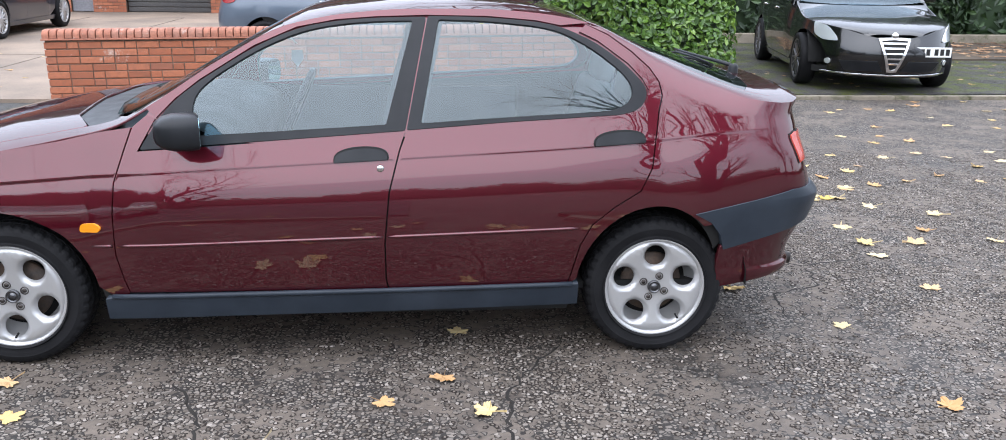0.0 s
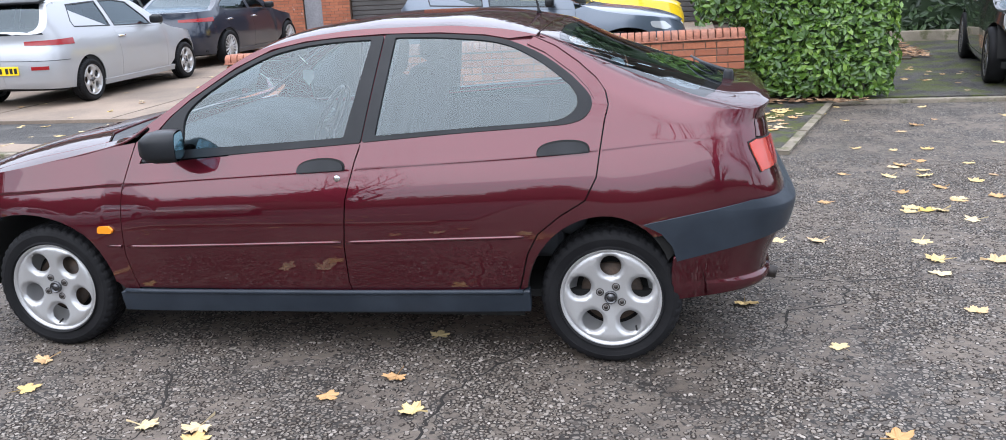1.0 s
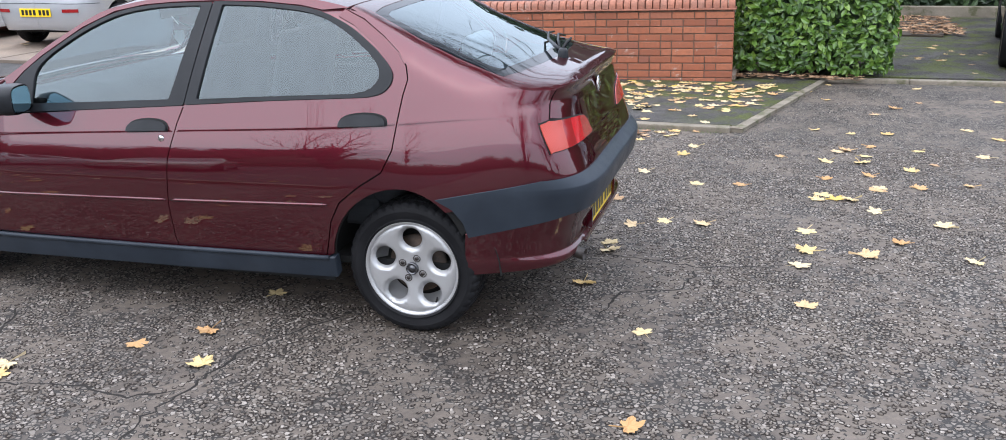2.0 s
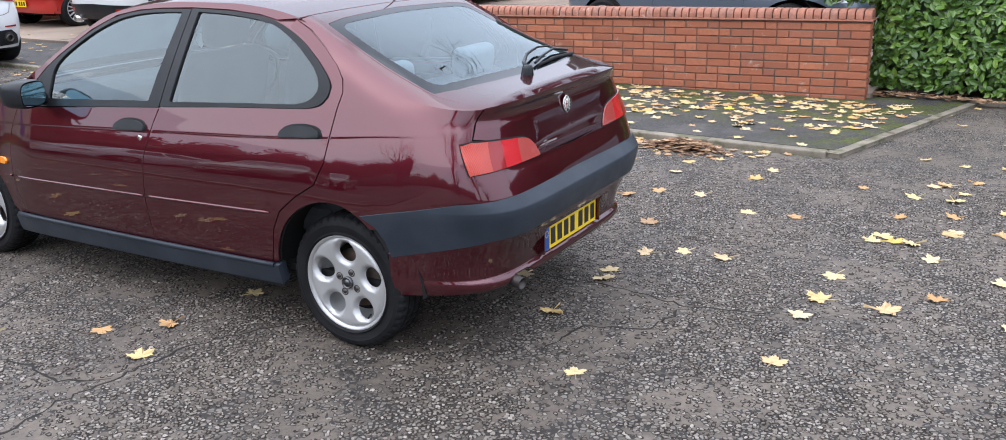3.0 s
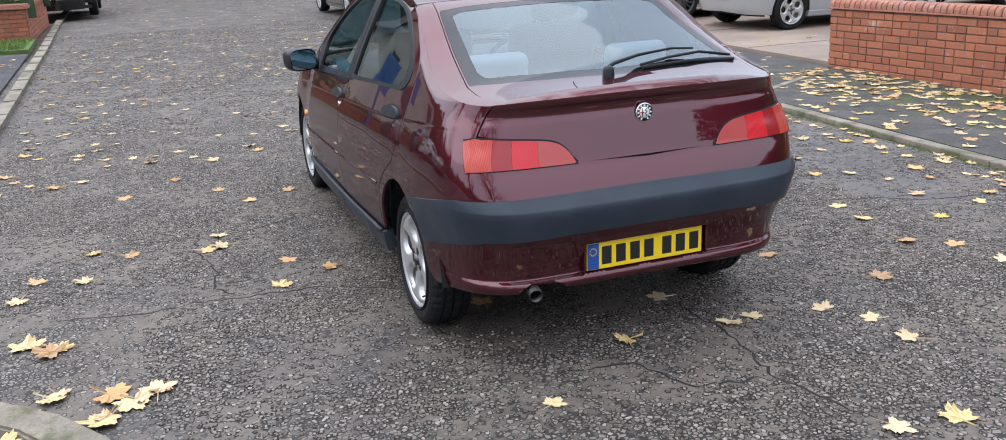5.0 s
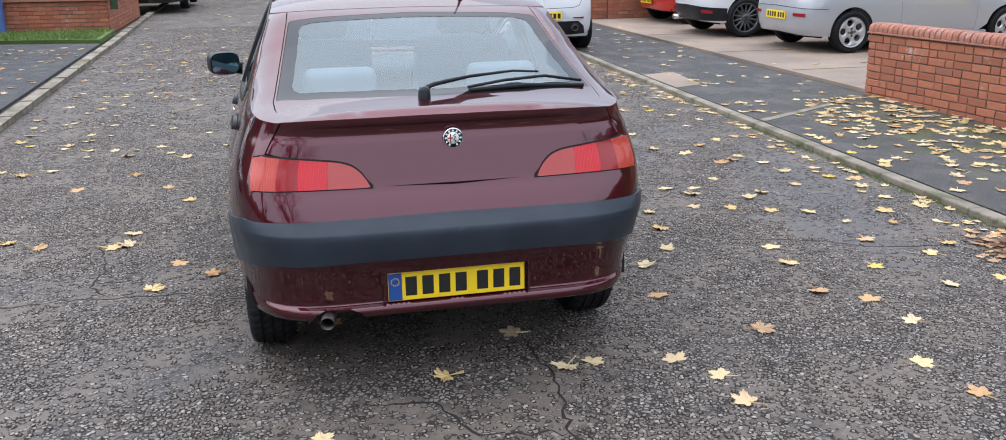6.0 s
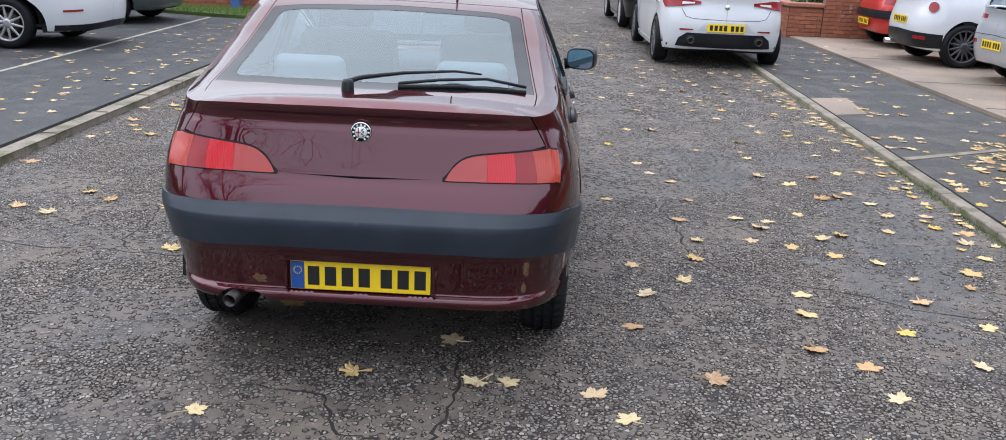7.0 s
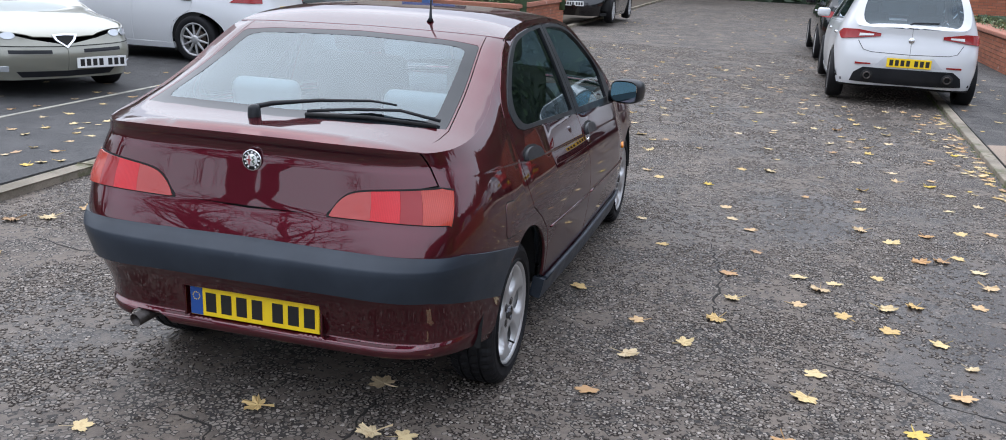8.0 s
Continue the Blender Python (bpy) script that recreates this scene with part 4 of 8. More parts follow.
        lamp = rounded([(-2.235, 0.566), (-2.165, 0.566), (-2.155, 0.582), (-2.175, 0.600), (-2.23, 0.597)], 0.012)
        part("side_indicator", skin(Side(RED, s, None, 0.012), lamp, 0.01, 0.012), LENS_ORANGE, car, "orange indicator lens")
        # mirror
        mirror = new("door_mirror")
        mirror.parent = fd[s > 0]
        rows = []
        for x, k2 in ((-0.075, 0.25), (-0.07, 0.55), (-0.05, 0.85), (-0.02, 0.98), (0.02, 1.0), (0.045, 0.97), (0.05, 0.93)):
            rows.append([(x * 1.25, 0.086 * k2 * math.copysign(abs(math.cos(a)) ** 0.6, math.cos(a)), 0.066 * k2 * math.copysign(abs(math.sin(a)) ** 0.6, math.sin(a))) for a in np.linspace(0, 2 * math.pi, 28, endpoint=False)])
        shell = grid_mesh(rows, close_v=True)
        at = Matrix.Translation((-1.815, s * 0.888, 0.962)) @ pose(0, 0, 0, 0, 0, -s * 16)
        part("mirror_shell", moved(shell, at), TRIM, mirror)
        face = slab([(0.076 * math.copysign(abs(math.cos(a)) ** 0.55, math.cos(a)), 0.055 * math.copysign(abs(math.sin(a)) ** 0.55, math.sin(a))) for a in np.linspace(0, 2 * math.pi, 28, endpoint=False)], -0.004, 0.0)
        part("mirror_glass", moved(face, at @ Matrix.Translation((0.0635, 0, 0)) @ pose(0, 0, 0, 0, 90, 0) @ pose(0, 0, 0, 0, 0, 90)), MIRROR, mirror, "blue-tinted mirror glass")
        arm = tube([(-1.82, s * 0.78, 0.925), (-1.82, s * 0.83, 0.93), (-1.81, s * 0.87, 0.95)], [0.035, 0.03, 0.028], 12)
        part("mirror_arm", arm, TRIM, mirror)

    # tail lamps, in four lens fields each
    for s in (-1, 1):
        lampo = new("tail_lamp")
        lampo.parent = car
        so = [lamp_tops[0][0]] + [RED.s_of_y(y, 0.85) for y in (0.615, 0.545, 0.445)] + [lamp_tops[-1][0]]
        top_z = Curve(*lamp_tops)
        low_z = Curve((so[0], 0.800), (RED.s_of_y(0.70, 0.80), 0.803), (so[2], 0.807), (so[4], 0.805))
        for (a, b), mat in zip(zip(so[:-1], so[1:]), (LENS_AMBER, LENS_DEEP, LENS_RED, LENS_SALMON)):
            line = np.linspace(a + 0.0003, b - 0.0003, 12)
            field = [(q, float(low_z(q))) for q in line] + [(q, float(top_z(q))) for q in line[::-1]]
            if a == so[0]:
                field = [(RED.s_of_x(0.582, 0.80), 0.799)] + [p for p in field[:12] if p[0] > RED.s_of_x(0.585, 0.80) + 0.004] + field[12:]
            elif b == so[4]:
                field = field[:11] + [(b - 0.002, 0.8068)] + field[13:]
            part("lens", skin(Side(RED, s, None, 0.007), field, 0.02, 0.010), mat, lampo)
        back = [(RED.s_of_x(0.578, 0.80), 0.794)] + [(q, float(low_z(q)) - 0.005) for q in np.linspace(RED.s_of_x(0.59, 0.80), so[4] + 0.006, 14)] + [(q, float(top_z(q)) + 0.005) for q in np.linspace(so[4] + 0.006, so[0] - 0.004, 24)]
        part("lamp_gasket", skin(Side(RED, s, None, 0.002), back, 0.03, 0.004), SHADOW, lampo)

    flap = rounded([(0.16, 0.665), (0.29, 0.675), (0.285, 0.80), (0.165, 0.79)], 0.025)
    part("fuel_flap", skin(Side(RED, 1, None, 0.0025), flap, 0.03, 0.003), PAINT, car)
    part("flap_gap", skin(Side(RED, 1, None, 0.0008), shrunk(flap, -0.004), 0.03, 0.0), SHADOW, car)

    # rear bumper and painted valance below it
    bumper = [(0.150, 0.612), (0.56, 0.697), (0.70, 0.702), (end, 0.707), (end, 0.552), (0.9, 0.552), (0.64, 0.541), (0.30, 0.457), (0.275, 0.52), (0.225, 0.575)]
    shoulder = np.array([(a, z) for z in (0.59, 0.615, 0.635, 0.648, 0.656, 0.664, 0.675, 0.69) for a in np.arange(0.45, end - 0.01, 0.022)])
    both("rear_bumper", lambda s: skin(bum[s], bumper, 0.025, 0.03, along=shoulder), BUMPER, car, "faded black plastic bumper")
    lip_line = np.array([(a, z) for z in (0.322, 0.330, 0.338, 0.346, 0.353, 0.360, 0.368, 0.380) for a in np.arange(0.45, end - 0.01, 0.022)])
    for s in (-1, 1):
        bottom = [(end, 0.316), (1.05, 0.316), (0.80, 0.314), (0.60, 0.308), (0.305, 0.285)]
        if s < 0:
            ex = low[-1].shell.s_of_y(0.45, 0.36, VALANCE_TAIL)
            bottom = [(end, 0.316), (ex + 0.10, 0.316), (ex + 0.085, 0.335), (ex + 0.05, 0.352), (ex - 0.03, 0.352), (ex - 0.06, 0.335), (ex - 0.075, 0.312), (0.60, 0.308), (0.305, 0.285)]
        bay = low[1].shell.s_of_y(0.266, 0.42, VALANCE_TAIL)
        val = bottom + [(0.305, 0.36), (0.298, 0.47), (0.64, 0.553), (0.9, 0.565), (end, 0.565), (end, 0.486), (bay + 0.006, 0.486), (bay, 0.480), (bay, 0.366), (bay + 0.006, 0.360), (end, 0.360)]
        part("rear_valance", skin(low[s], val, 0.022, 0.02, along=lip_line), PAINT, car)
    cover = rounded([(low[1].shell.s_of_y(0.53, 0.36, VALANCE_TAIL), 0.338), (low[1].shell.s_of_y(0.40, 0.36, VALANCE_TAIL), 0.338), (low[1].shell.s_of_y(0.40, 0.36, VALANCE_TAIL), 0.375), (low[1].shell.s_of_y(0.53, 0.36, VALANCE_TAIL), 0.375)], 0.012)
    part("towing_eye_cover", skin(Side(RED, 1, VALANCE_TAIL, 0.0025), cover, 0.01, 0.003), PAINT, car)
    part("cover_gap", skin(Side(RED, 1, VALANCE_TAIL, 0.0008), shrunk(cover, -0.003), 0.01, 0.0), SHADOW, car)

    recess = merge(box(0.630, 0.638, -0.275, 0.275, 0.350, 0.495), box(0.634, 0.676, -0.275, 0.275, 0.484, 0.490), box(0.634, 0.664, -0.274, -0.267, 0.364, 0.488), box(0.634, 0.664, 0.267, 0.274, 0.364, 0.488))
    part("plate_recess", recess, PAINT, car)
    # number plate with plain bars for its characters
    plate = new("number_plate")
    plate.parent = car
    part("plate_backing", box(0.644, 0.652, -0.2575, 0.2575, 0.366, 0.476, 0.003), PLATE_YELLOW, plate, "yellow plate")
    part("plate_band", box(0.6522, 0.6532, -0.255, -0.206, 0.369, 0.473), BLUE_BAND, plate)
    for y in (-0.172, -0.110, -0.048, 0.014, 0.095, 0.157, 0.219):
        part("plate_bar", box(0.6522, 0.6532, y - 0.021, y + 0.021, 0.384, 0.457, 0.0), INK, plate)
    for i in range(12):
        a = math.pi * i / 6
        part("plate_star", box(0.6533, 0.6537, -0.2305 + 0.014 * math.cos(a) - 0.0018, -0.2305 + 0.014 * math.cos(a) + 0.0018, 0.440 + 0.014 * math.sin(a) - 0.0018, 0.440 + 0.014 * math.sin(a) + 0.0018), PLATE_YELLOW, plate)
    # round badge: chrome ring, dark rim, pale field with a plain cross
    badge = new("badge")
    badge.parent = tailgate
    at = Matrix.Translation((0.628, 0, 0.957)) @ pose(0, 0, 0, 0, -3, 0)
    part("badge_ring", moved(lathe([(0.030, 0.0), (0.036, 0.0), (0.0375, 0.003), (0.036, 0.006), (0.033, 0.006)], "x", 32), at), CHROME, badge)
    part("badge_band", moved(lathe([(0.0, 0.004), (0.0335, 0.004), (0.0335, 0.0)], "x", 32), at), INK, badge)
    for i in range(11):
        mark = box(0.0042, 0.0050, -0.0030, 0.0030, 0.0232, 0.0305)
        part("badge_mark", moved(mark, at @ pose(0, 0, 0, -150 + 30 * i, 0, 0)), PLATE_WHITE, badge)
    part("badge_field", moved(lathe([(0.0, 0.0055), (0.021, 0.0055), (0.0215, 0.003)], "x", 32), at), PLATE_WHITE, badge)
    part("badge_cross", moved(merge(box(0.0056, 0.0062, -0.0195, -0.001, -0.0022, 0.0022), box(0.0063, 0.0068, -0.0115, -0.0075, -0.016, 0.016)), at), LENS_DEEP, badge)
    part("badge_shape", moved(tube([(0.0062, 0.006 + 0.0045 * math.sin(a * 2.2), -0.014 + 0.0045 * a) for a in np.linspace(0, 6.2, 16)], 0.0018, 6), at), LENS_GREEN, badge)
    # exhaust
    pipe = tube([(0.35, -0.42, 0.30), (0.50, -0.45, 0.318), (0.60, -0.468, 0.322), (0.675, -0.482, 0.312)], 0.026, 16, cap=False)
    bmesh.ops.solidify(pipe, geom=pipe.faces[:], thickness=0.002)
    part("exhaust_pipe", pipe, STEEL, car)

    # rear wiper: pivot, arm and blade lying on the glass
    wiper = new("rear_wiper")
    wiper.parent = tailgate

    def on_top(x, y, up):
        q = RED.top(x, y)
        return (float(q[0]), float(q[1]), float(q[2]) + up)
    part("wiper_pivot", moved(lathe([(0.0, 0.045), (0.016, 0.043), (0.022, 0.032), (0.024, 0.0)], "z", 16), Matrix.Translation(on_top(0.485, -0.075, -0.004))), TRIM, wiper)
    part("wiper_arm", tube([on_top(0.485, -0.08, 0.030), on_top(0.44, -0.03, 0.034), on_top(0.37, 0.12, 0.030), on_top(0.325, 0.30, 0.026), on_top(0.33, 0.40, 0.026)], [0.010, 0.009, 0.0065, 0.005, 0.004], 8), TRIM, wiper)
    part("wiper_blade", tube([on_top(0.425, 0.10, 0.012), on_top(0.385, 0.25, 0.018), on_top(0.345, 0.42, 0.018), on_top(0.345, 0.57, 0.012)], 0.006, 8), TRIM, wiper)
    part("wiper_rubber", tube([on_top(0.44, 0.10, 0.006), on_top(0.41, 0.33, 0.008), on_top(0.375, 0.57, 0.006)], 0.007, 6), SHADOW, wiper)

    part("aerial", tube([on_top(-0.40, 0.24, 0.0), on_top(-0.402, 0.24, 0.016), on_top(-0.41, 0.237, 0.06), on_top(-0.425, 0.233, 0.13)], [0.016, 0.007, 0.004, 0.003], 8), TRIM, car, "thin black roof aerial")
    # wheels, and wheel housings coloured with the arch's shade
    first = teledial_wheel("wheel")
    first.parent = car
    first.matrix_basis = Matrix.Translation((0, -0.682, 0.2885))
    for x, s, turn in ((-2.54, -1, 40), (0, 1, 15), (-2.54, 1, 70)):
        copy_thing(first, Matrix.Translation((x, s * 0.682, 0.2885)) @ pose(0, 0, 0, 0, 0, 180 if s > 0 else 0) @ pose(0, 0, 0, 0, turn, 0)).parent = car
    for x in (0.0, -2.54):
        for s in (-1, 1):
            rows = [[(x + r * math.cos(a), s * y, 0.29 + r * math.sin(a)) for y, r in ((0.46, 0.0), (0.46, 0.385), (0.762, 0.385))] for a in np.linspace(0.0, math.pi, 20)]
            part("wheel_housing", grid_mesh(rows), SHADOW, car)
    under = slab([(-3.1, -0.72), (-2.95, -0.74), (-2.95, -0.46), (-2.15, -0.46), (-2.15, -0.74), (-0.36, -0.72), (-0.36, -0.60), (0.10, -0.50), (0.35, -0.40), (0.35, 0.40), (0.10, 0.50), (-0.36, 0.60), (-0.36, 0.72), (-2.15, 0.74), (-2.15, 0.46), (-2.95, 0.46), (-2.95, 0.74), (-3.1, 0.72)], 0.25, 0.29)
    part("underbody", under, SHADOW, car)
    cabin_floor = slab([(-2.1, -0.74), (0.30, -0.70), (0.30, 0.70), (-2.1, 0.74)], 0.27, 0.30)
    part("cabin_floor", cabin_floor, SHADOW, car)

    # cabin
    def front_seat(y):
        seat = new("front_seat")
        seat.parent = car
        part("seat_cushion", box(-1.62, -1.12, y - 0.25, y + 0.25, 0.42, 0.58, 0.06, 3), SEAT, seat)
        part("seat_back", moved(smooth(box(-0.07, 0.07, -0.25, 0.25, 0.0, 0.62, 0.06, 3)), Matrix.Translation((-1.13, y, 0.55)) @ pose(0, 0, 0, 0, 14, 0)), SEAT, seat)
        part("headrest", moved(smooth(box(-0.05, 0.05, -0.13, 0.13, 0.0, 0.17, 0.045, 3)), Matrix.Translation((-0.985, y, 1.165)) @ pose(0, 0, 0, 0, 10, 0)), SEAT, seat)
    front_seat(-0.36)
    front_seat(0.36)
    bench = new("rear_bench")
    bench.parent = car
    part("bench_cushion", box(-0.72, -0.20, -0.62, 0.62, 0.40, 0.56, 0.06, 3), SEAT, bench)
    part("bench_back", moved(smooth(box(-0.07, 0.07, -0.60, 0.60, 0.0, 0.52, 0.05, 3)), Matrix.Translation((-0.20, 0, 0.50)) @ pose(0, 0, 0, 0, 16, 0)), SEAT, bench)
    for y in (-0.34, 0.34):
        part("headrest", moved(smooth(box(-0.045, 0.045, -0.15, 0.15, 0.0, 0.15, 0.04, 3)), Matrix.Translation((-0.06, y, 0.985)) @ pose(0, 0, 0, 0, 8, 0)), PALE_CLOTH, bench, "pale cloth headrest")
    part("parcel_shelf", box(-0.02, 0.38, -0.55, 0.55, 0.955, 0.975, 0.008), DASH, car)
    dash_rows = [[(x, y, z) for y in np.linspace(-0.68, 0.68, 8)] for x, z in ((-2.12, 0.93), (-1.98, 0.945), (-1.80, 0.93), (-1.70, 0.88), (-1.68, 0.78), (-1.72, 0.55))]
    part("dashboard", grid_mesh(dash_rows), DASH, car)
    wheel_at = Matrix.Translation((-1.56, 0.36, 0.86)) @ pose(0, 0, 0, 0, -66, 0)
    ring = tube([(0.185 * math.cos(a), 0.185 * math.sin(a), 0) for a in np.linspace(0, 2 * math.pi, 33)], 0.015, 8)
    spokes = merge(ring, lathe([(0.0, 0.02), (0.06, 0.018), (0.07, -0.01)], "z", 16), box(-0.18, 0.18, -0.02, 0.02, -0.012, 0.0), box(-0.02, 0.02, -0.18, 0.0, -0.012, 0.0))
    part("steering_wheel", moved(spokes, wheel_at), TRIM, car)
    part("interior_mirror", box(-1.56, -1.545, -0.11, 0.11, 1.23, 1.29, 0.01), TRIM, car)
    pennant = slab([(-0.024, 0.07), (0.024, 0.07), (0.026, 0.03), (0.0, -0.005), (-0.026, 0.03)], 0.0, 0.004)
    part("hanging_tag", moved(pennant, Matrix.Translation((-1.50, -0.05, 1.10)) @ pose(0, 0, 0, 90, 0, 10)), PAPER, car, "white paper pennant hanging from the mirror")
    part("hanging_string", tube([(-1.55, -0.03, 1.24), (-1.50, -0.05, 1.20)], 0.002, 5), PAPER, car)
    for y0, y1 in ((-0.62, -0.60), (0.60, 0.62)):
        part("door_lining", box(-2.0, -0.44, y0 * 1.22, y1 * 1.22, 0.35, 0.90, 0.01), DASH, car)
    for s in (-1, 1):
        part("pillar_lining", skin(Side(RED, s, None, -0.03), [(-1.08, 0.95), (-0.94, 0.95), (-0.86, 1.34), (-0.98, 1.34)], 0.06, 0.0), DASH, car)
    liner = [(x, float(RED.edge_y(x)) - 0.03) for x in np.linspace(-0.30, -1.47, 14)]

    def under_roof(x, y):
        return RED.top(x, y) - np.array([0, 0, 0.035])
    under_roof.flip = False
    part("headlining", skin(under_roof, liner + [(x, -y) for x, y in liner[::-1]], 0.1, 0.0), HEADLINING, car)
    return car


TRIM_GLASS = material("black_glass_border", (0.008, 0.010, 0.012), 0.05, 0.0, 0.7, 0.02, 0.0)
CAP = material("wheel_cap", (0.10, 0.10, 0.105), 0.25, 0.8)
LENS_GREEN = material("badge_green", (0.05, 0.10, 0.05), 0.4)
hatchback()

# ---- ground, kerbs, pavements ----
def kerb_y(x):
    return 3.42 - 0.033 * x


def left_y(x):
    return -3.10 + 0.014 * x


def setting(ob, label, category):
    return tagged(ob, label, category, kind="structure")


setting(part("ground", slab([(-300, -300), (300, -300), (300, 300), (-300, 300)], -0.3, -0.02), EARTH), "dark earth ground reaching the horizon", "ground")
setting(part("road", slab([(-120, left_y(-120)), (-1.2, -3.12), (-0.2, -2.75), (0.10, -2.46), (0.36, -2.22), (0.80, -1.98), (1.3, -1.95), (2.0, -2.6), (2.6, -4.4), (2.6, -9), (60, -9), (60, 6.0), (1.75, 6.0), (1.05, 3.385), (-120, kerb_y(-120))], -0.25, 0.0), ROAD),
        "worn damp asphalt road with exposed stone chips", "road")
# the road behind the walker
setting(part("road_side", slab([(-12, -16), (2.6, -16), (2.6, -4.4), (2.0, -2.6), (1.3, -1.95), (0.80, -1.98), (0.36, -2.22), (0.10, -2.46), (-0.2, -2.75), (-1.2, -3.12), (-12, -3.26)], -0.25, -0.004), ROAD), "damp asphalt of the side road", "road")


def kerb_run(name, points, width, top, label, side=1):
    """A run of kerb stones along points, each a stone of its own, 0.9 m long."""
    owner = setting(new(name), label, "kerb")
    for a, b in zip(points[:-1], points[1:]):
        a, b = Vector((*a, 0)), Vector((*b, 0))
        n = max(1, round((b - a).length / 0.915))
        d = (b - a) / n
        length = d.length
        stone = box(0.0018, length - 0.0018, 0, width, -0.15, top, 0.010)
        me = bpy.data.meshes.new("kerb_stone")
        stone.to_mesh(me)
        stone.free()
        me.materials.append(KERB)
        turn = math.degrees(math.atan2(d.y, d.x))
        for i in range(n):
            ob = new("kerb_stone", me)
            ob.parent = owner
            q = a + d * i
            ob.matrix_basis = pose(q.x, q.y, random.uniform(-0.002, 0.0015), random.uniform(-0.3, 0.3), 0, turn)
    return owner


kerb_run("kerb_right", [(1.05, kerb_y(1.05)), (-40, kerb_y(-40))][::-1], 0.105, 0.042, "weathered grey concrete kerb beside the road")
kerb_run("kerb_bay", [(1.88, 6.0), (1.14, 3.41)], -0.095, 0.034, "concrete kerb running back from the road")
kerb_run("kerb_back", [(1.75, 6.0), (20.0, 6.25)], 0.10, 0.04, "mossy concrete kerb edging the parking bay")
kerb_run("kerb_left", [(-1.2, -3.12), (-13.0, left_y(-13.0)), (-20.0, left_y(-20) - 0.05), (-45, left_y(-45))], -0.115, 0.06, "grey concrete kerb beside the parking bays")
# rounded corner kerb near the walker
arc = [(0.02, -2.56), (0.13, -2.42), (0.36, -2.18), (0.60, -2.02), (0.82, -1.95)]
low = [(x + 0.07, y - 0.14) for x, y in arc]
setting(part("kerb_corner", slab(arc + low[::-1], -0.1, 0.065, 0.012), KERB), "curved grey kerb stone at a grass corner", "kerb")
setting(part("verge_corner", slab(low + [(0.86, -2.45), (0.30, -2.95), (0.02, -2.85)], -0.1, 0.055), EARTH), "earth verge behind the curved kerb", "verge")

# pavements either side
pad = [(1.09, 3.52), (1.80, 5.95), (1.72, 6.02), (1.6, 6.3), (0.9, 5.75), (-4.75, 5.62), (-4.75, 5.52)] + [(x, 5.50) for x in (-8, -14.4)] + [(-14.4, 5.5), (-40, 6.2), (-40, kerb_y(-40) + 0.105), (-14.4, kerb_y(-14.4) + 0.105)]
setting(part("pavement_right", slab(pad, -0.2, 0.038), MOSSY), "dark mossy asphalt pavement strewn with leaves", "pavement")
setting(part("pavement_patch", slab([(-6.78, kerb_y(-6.8) + 0.125), (-6.92, 4.22), (-5.86, 4.10), (-5.72, kerb_y(-5.7) + 0.125)], 0.0, 0.042), CONCRETE), "pale concrete patch in the pavement", "pavement")
setting(part("pavement_strip", slab([(-3.64, kerb_y(-3.6) + 0.125), (-4.22, 4.70), (-4.30, 4.70), (-3.74, kerb_y(-3.7) + 0.125)], 0.0, 0.044), KERB), "thin concrete strip across the pavement", "pavement")
setting(part("driveway", slab([(-14.4, 5.505), (-4.755, 5.505), (-4.755, 5.64), (0.95, 5.78), (1.0, 26), (-30, 26), (-30, 12), (-14.4, 9.0)], -0.2, 0.078), CONCRETE), "stained tan concrete forecourt", "driveway")
joints = setting(new("driveway_joint"), "dark joints between the forecourt's slabs", "joint")
for x in (-6.4, -8.4, -11.0):
    part("joint", slab([(x, 5.56), (x + 0.02, 5.56), (x + 0.12, 17), (x + 0.10, 17)], 0.07, 0.0805), EARTH, joints)
for y in (9.6, 13.4):
    part("joint", slab([(-14.3, y), (0.5, y), (0.5, y + 0.02), (-14.3, y + 0.02)], 0.07, 0.0812), EARTH, joints)
setting(part("parking_bay", slab([(1.78, 6.125), (20, 6.375), (20, 12.3), (2.4, 12.3), (2.4, 7.2), (1.9, 6.6)], -0.2, 0.05), MOSSY_BAY), "green mossy asphalt of the parking bay", "pavement")
setting(part("mulch_bed", slab([(2.45, 9.7), (3.45, 9.6), (3.9, 12.2), (2.45, 12.2)], 0.0, 0.075), EARTH), "bed of brown leaf litter", "bed")
setting(part("mulch_bed", slab([(6.6, 9.6), (20, 9.9), (20, 12.2), (7.0, 12.2)], 0.0, 0.075), EARTH), "bed of brown leaf litter", "bed")
setting(part("bed_edging", box(2.4, 20, 12.3, 12.42, 0.0, 0.22, 0.015), KERB), "low concrete edging before dark shrubs", "edging")
setting(part("parking_lot", slab([(-1.0, -3.255), (-13.0, left_y(-13.0) - 0.135), (-13.4, -5.4), (-14.0, -7.0), (-14.3, -18), (-1.0, -18)][::-1], -0.2, 0.03), PATH_TAR), "dark smooth asphalt of the parking lot", "pavement")
setting(part("lot_edging", slab([(-2.4, -5.03), (-2.4, -5.08), (-13.3, -5.40), (-13.3, -5.35)], 0.0, 0.036), LINE), "worn pale edging line across the parking lot", "line")
setting(part("grass_verge", slab([(-13.05, left_y(-13) - 0.135), (-15.0, left_y(-15) - 0.15), (-15.0, -9), (-14.3, -9), (-14.0, -7.0), (-13.45, -5.4)], 0.0, 0.09), GRASS_GROUND), "green grass verge before a brick wall", "verge")

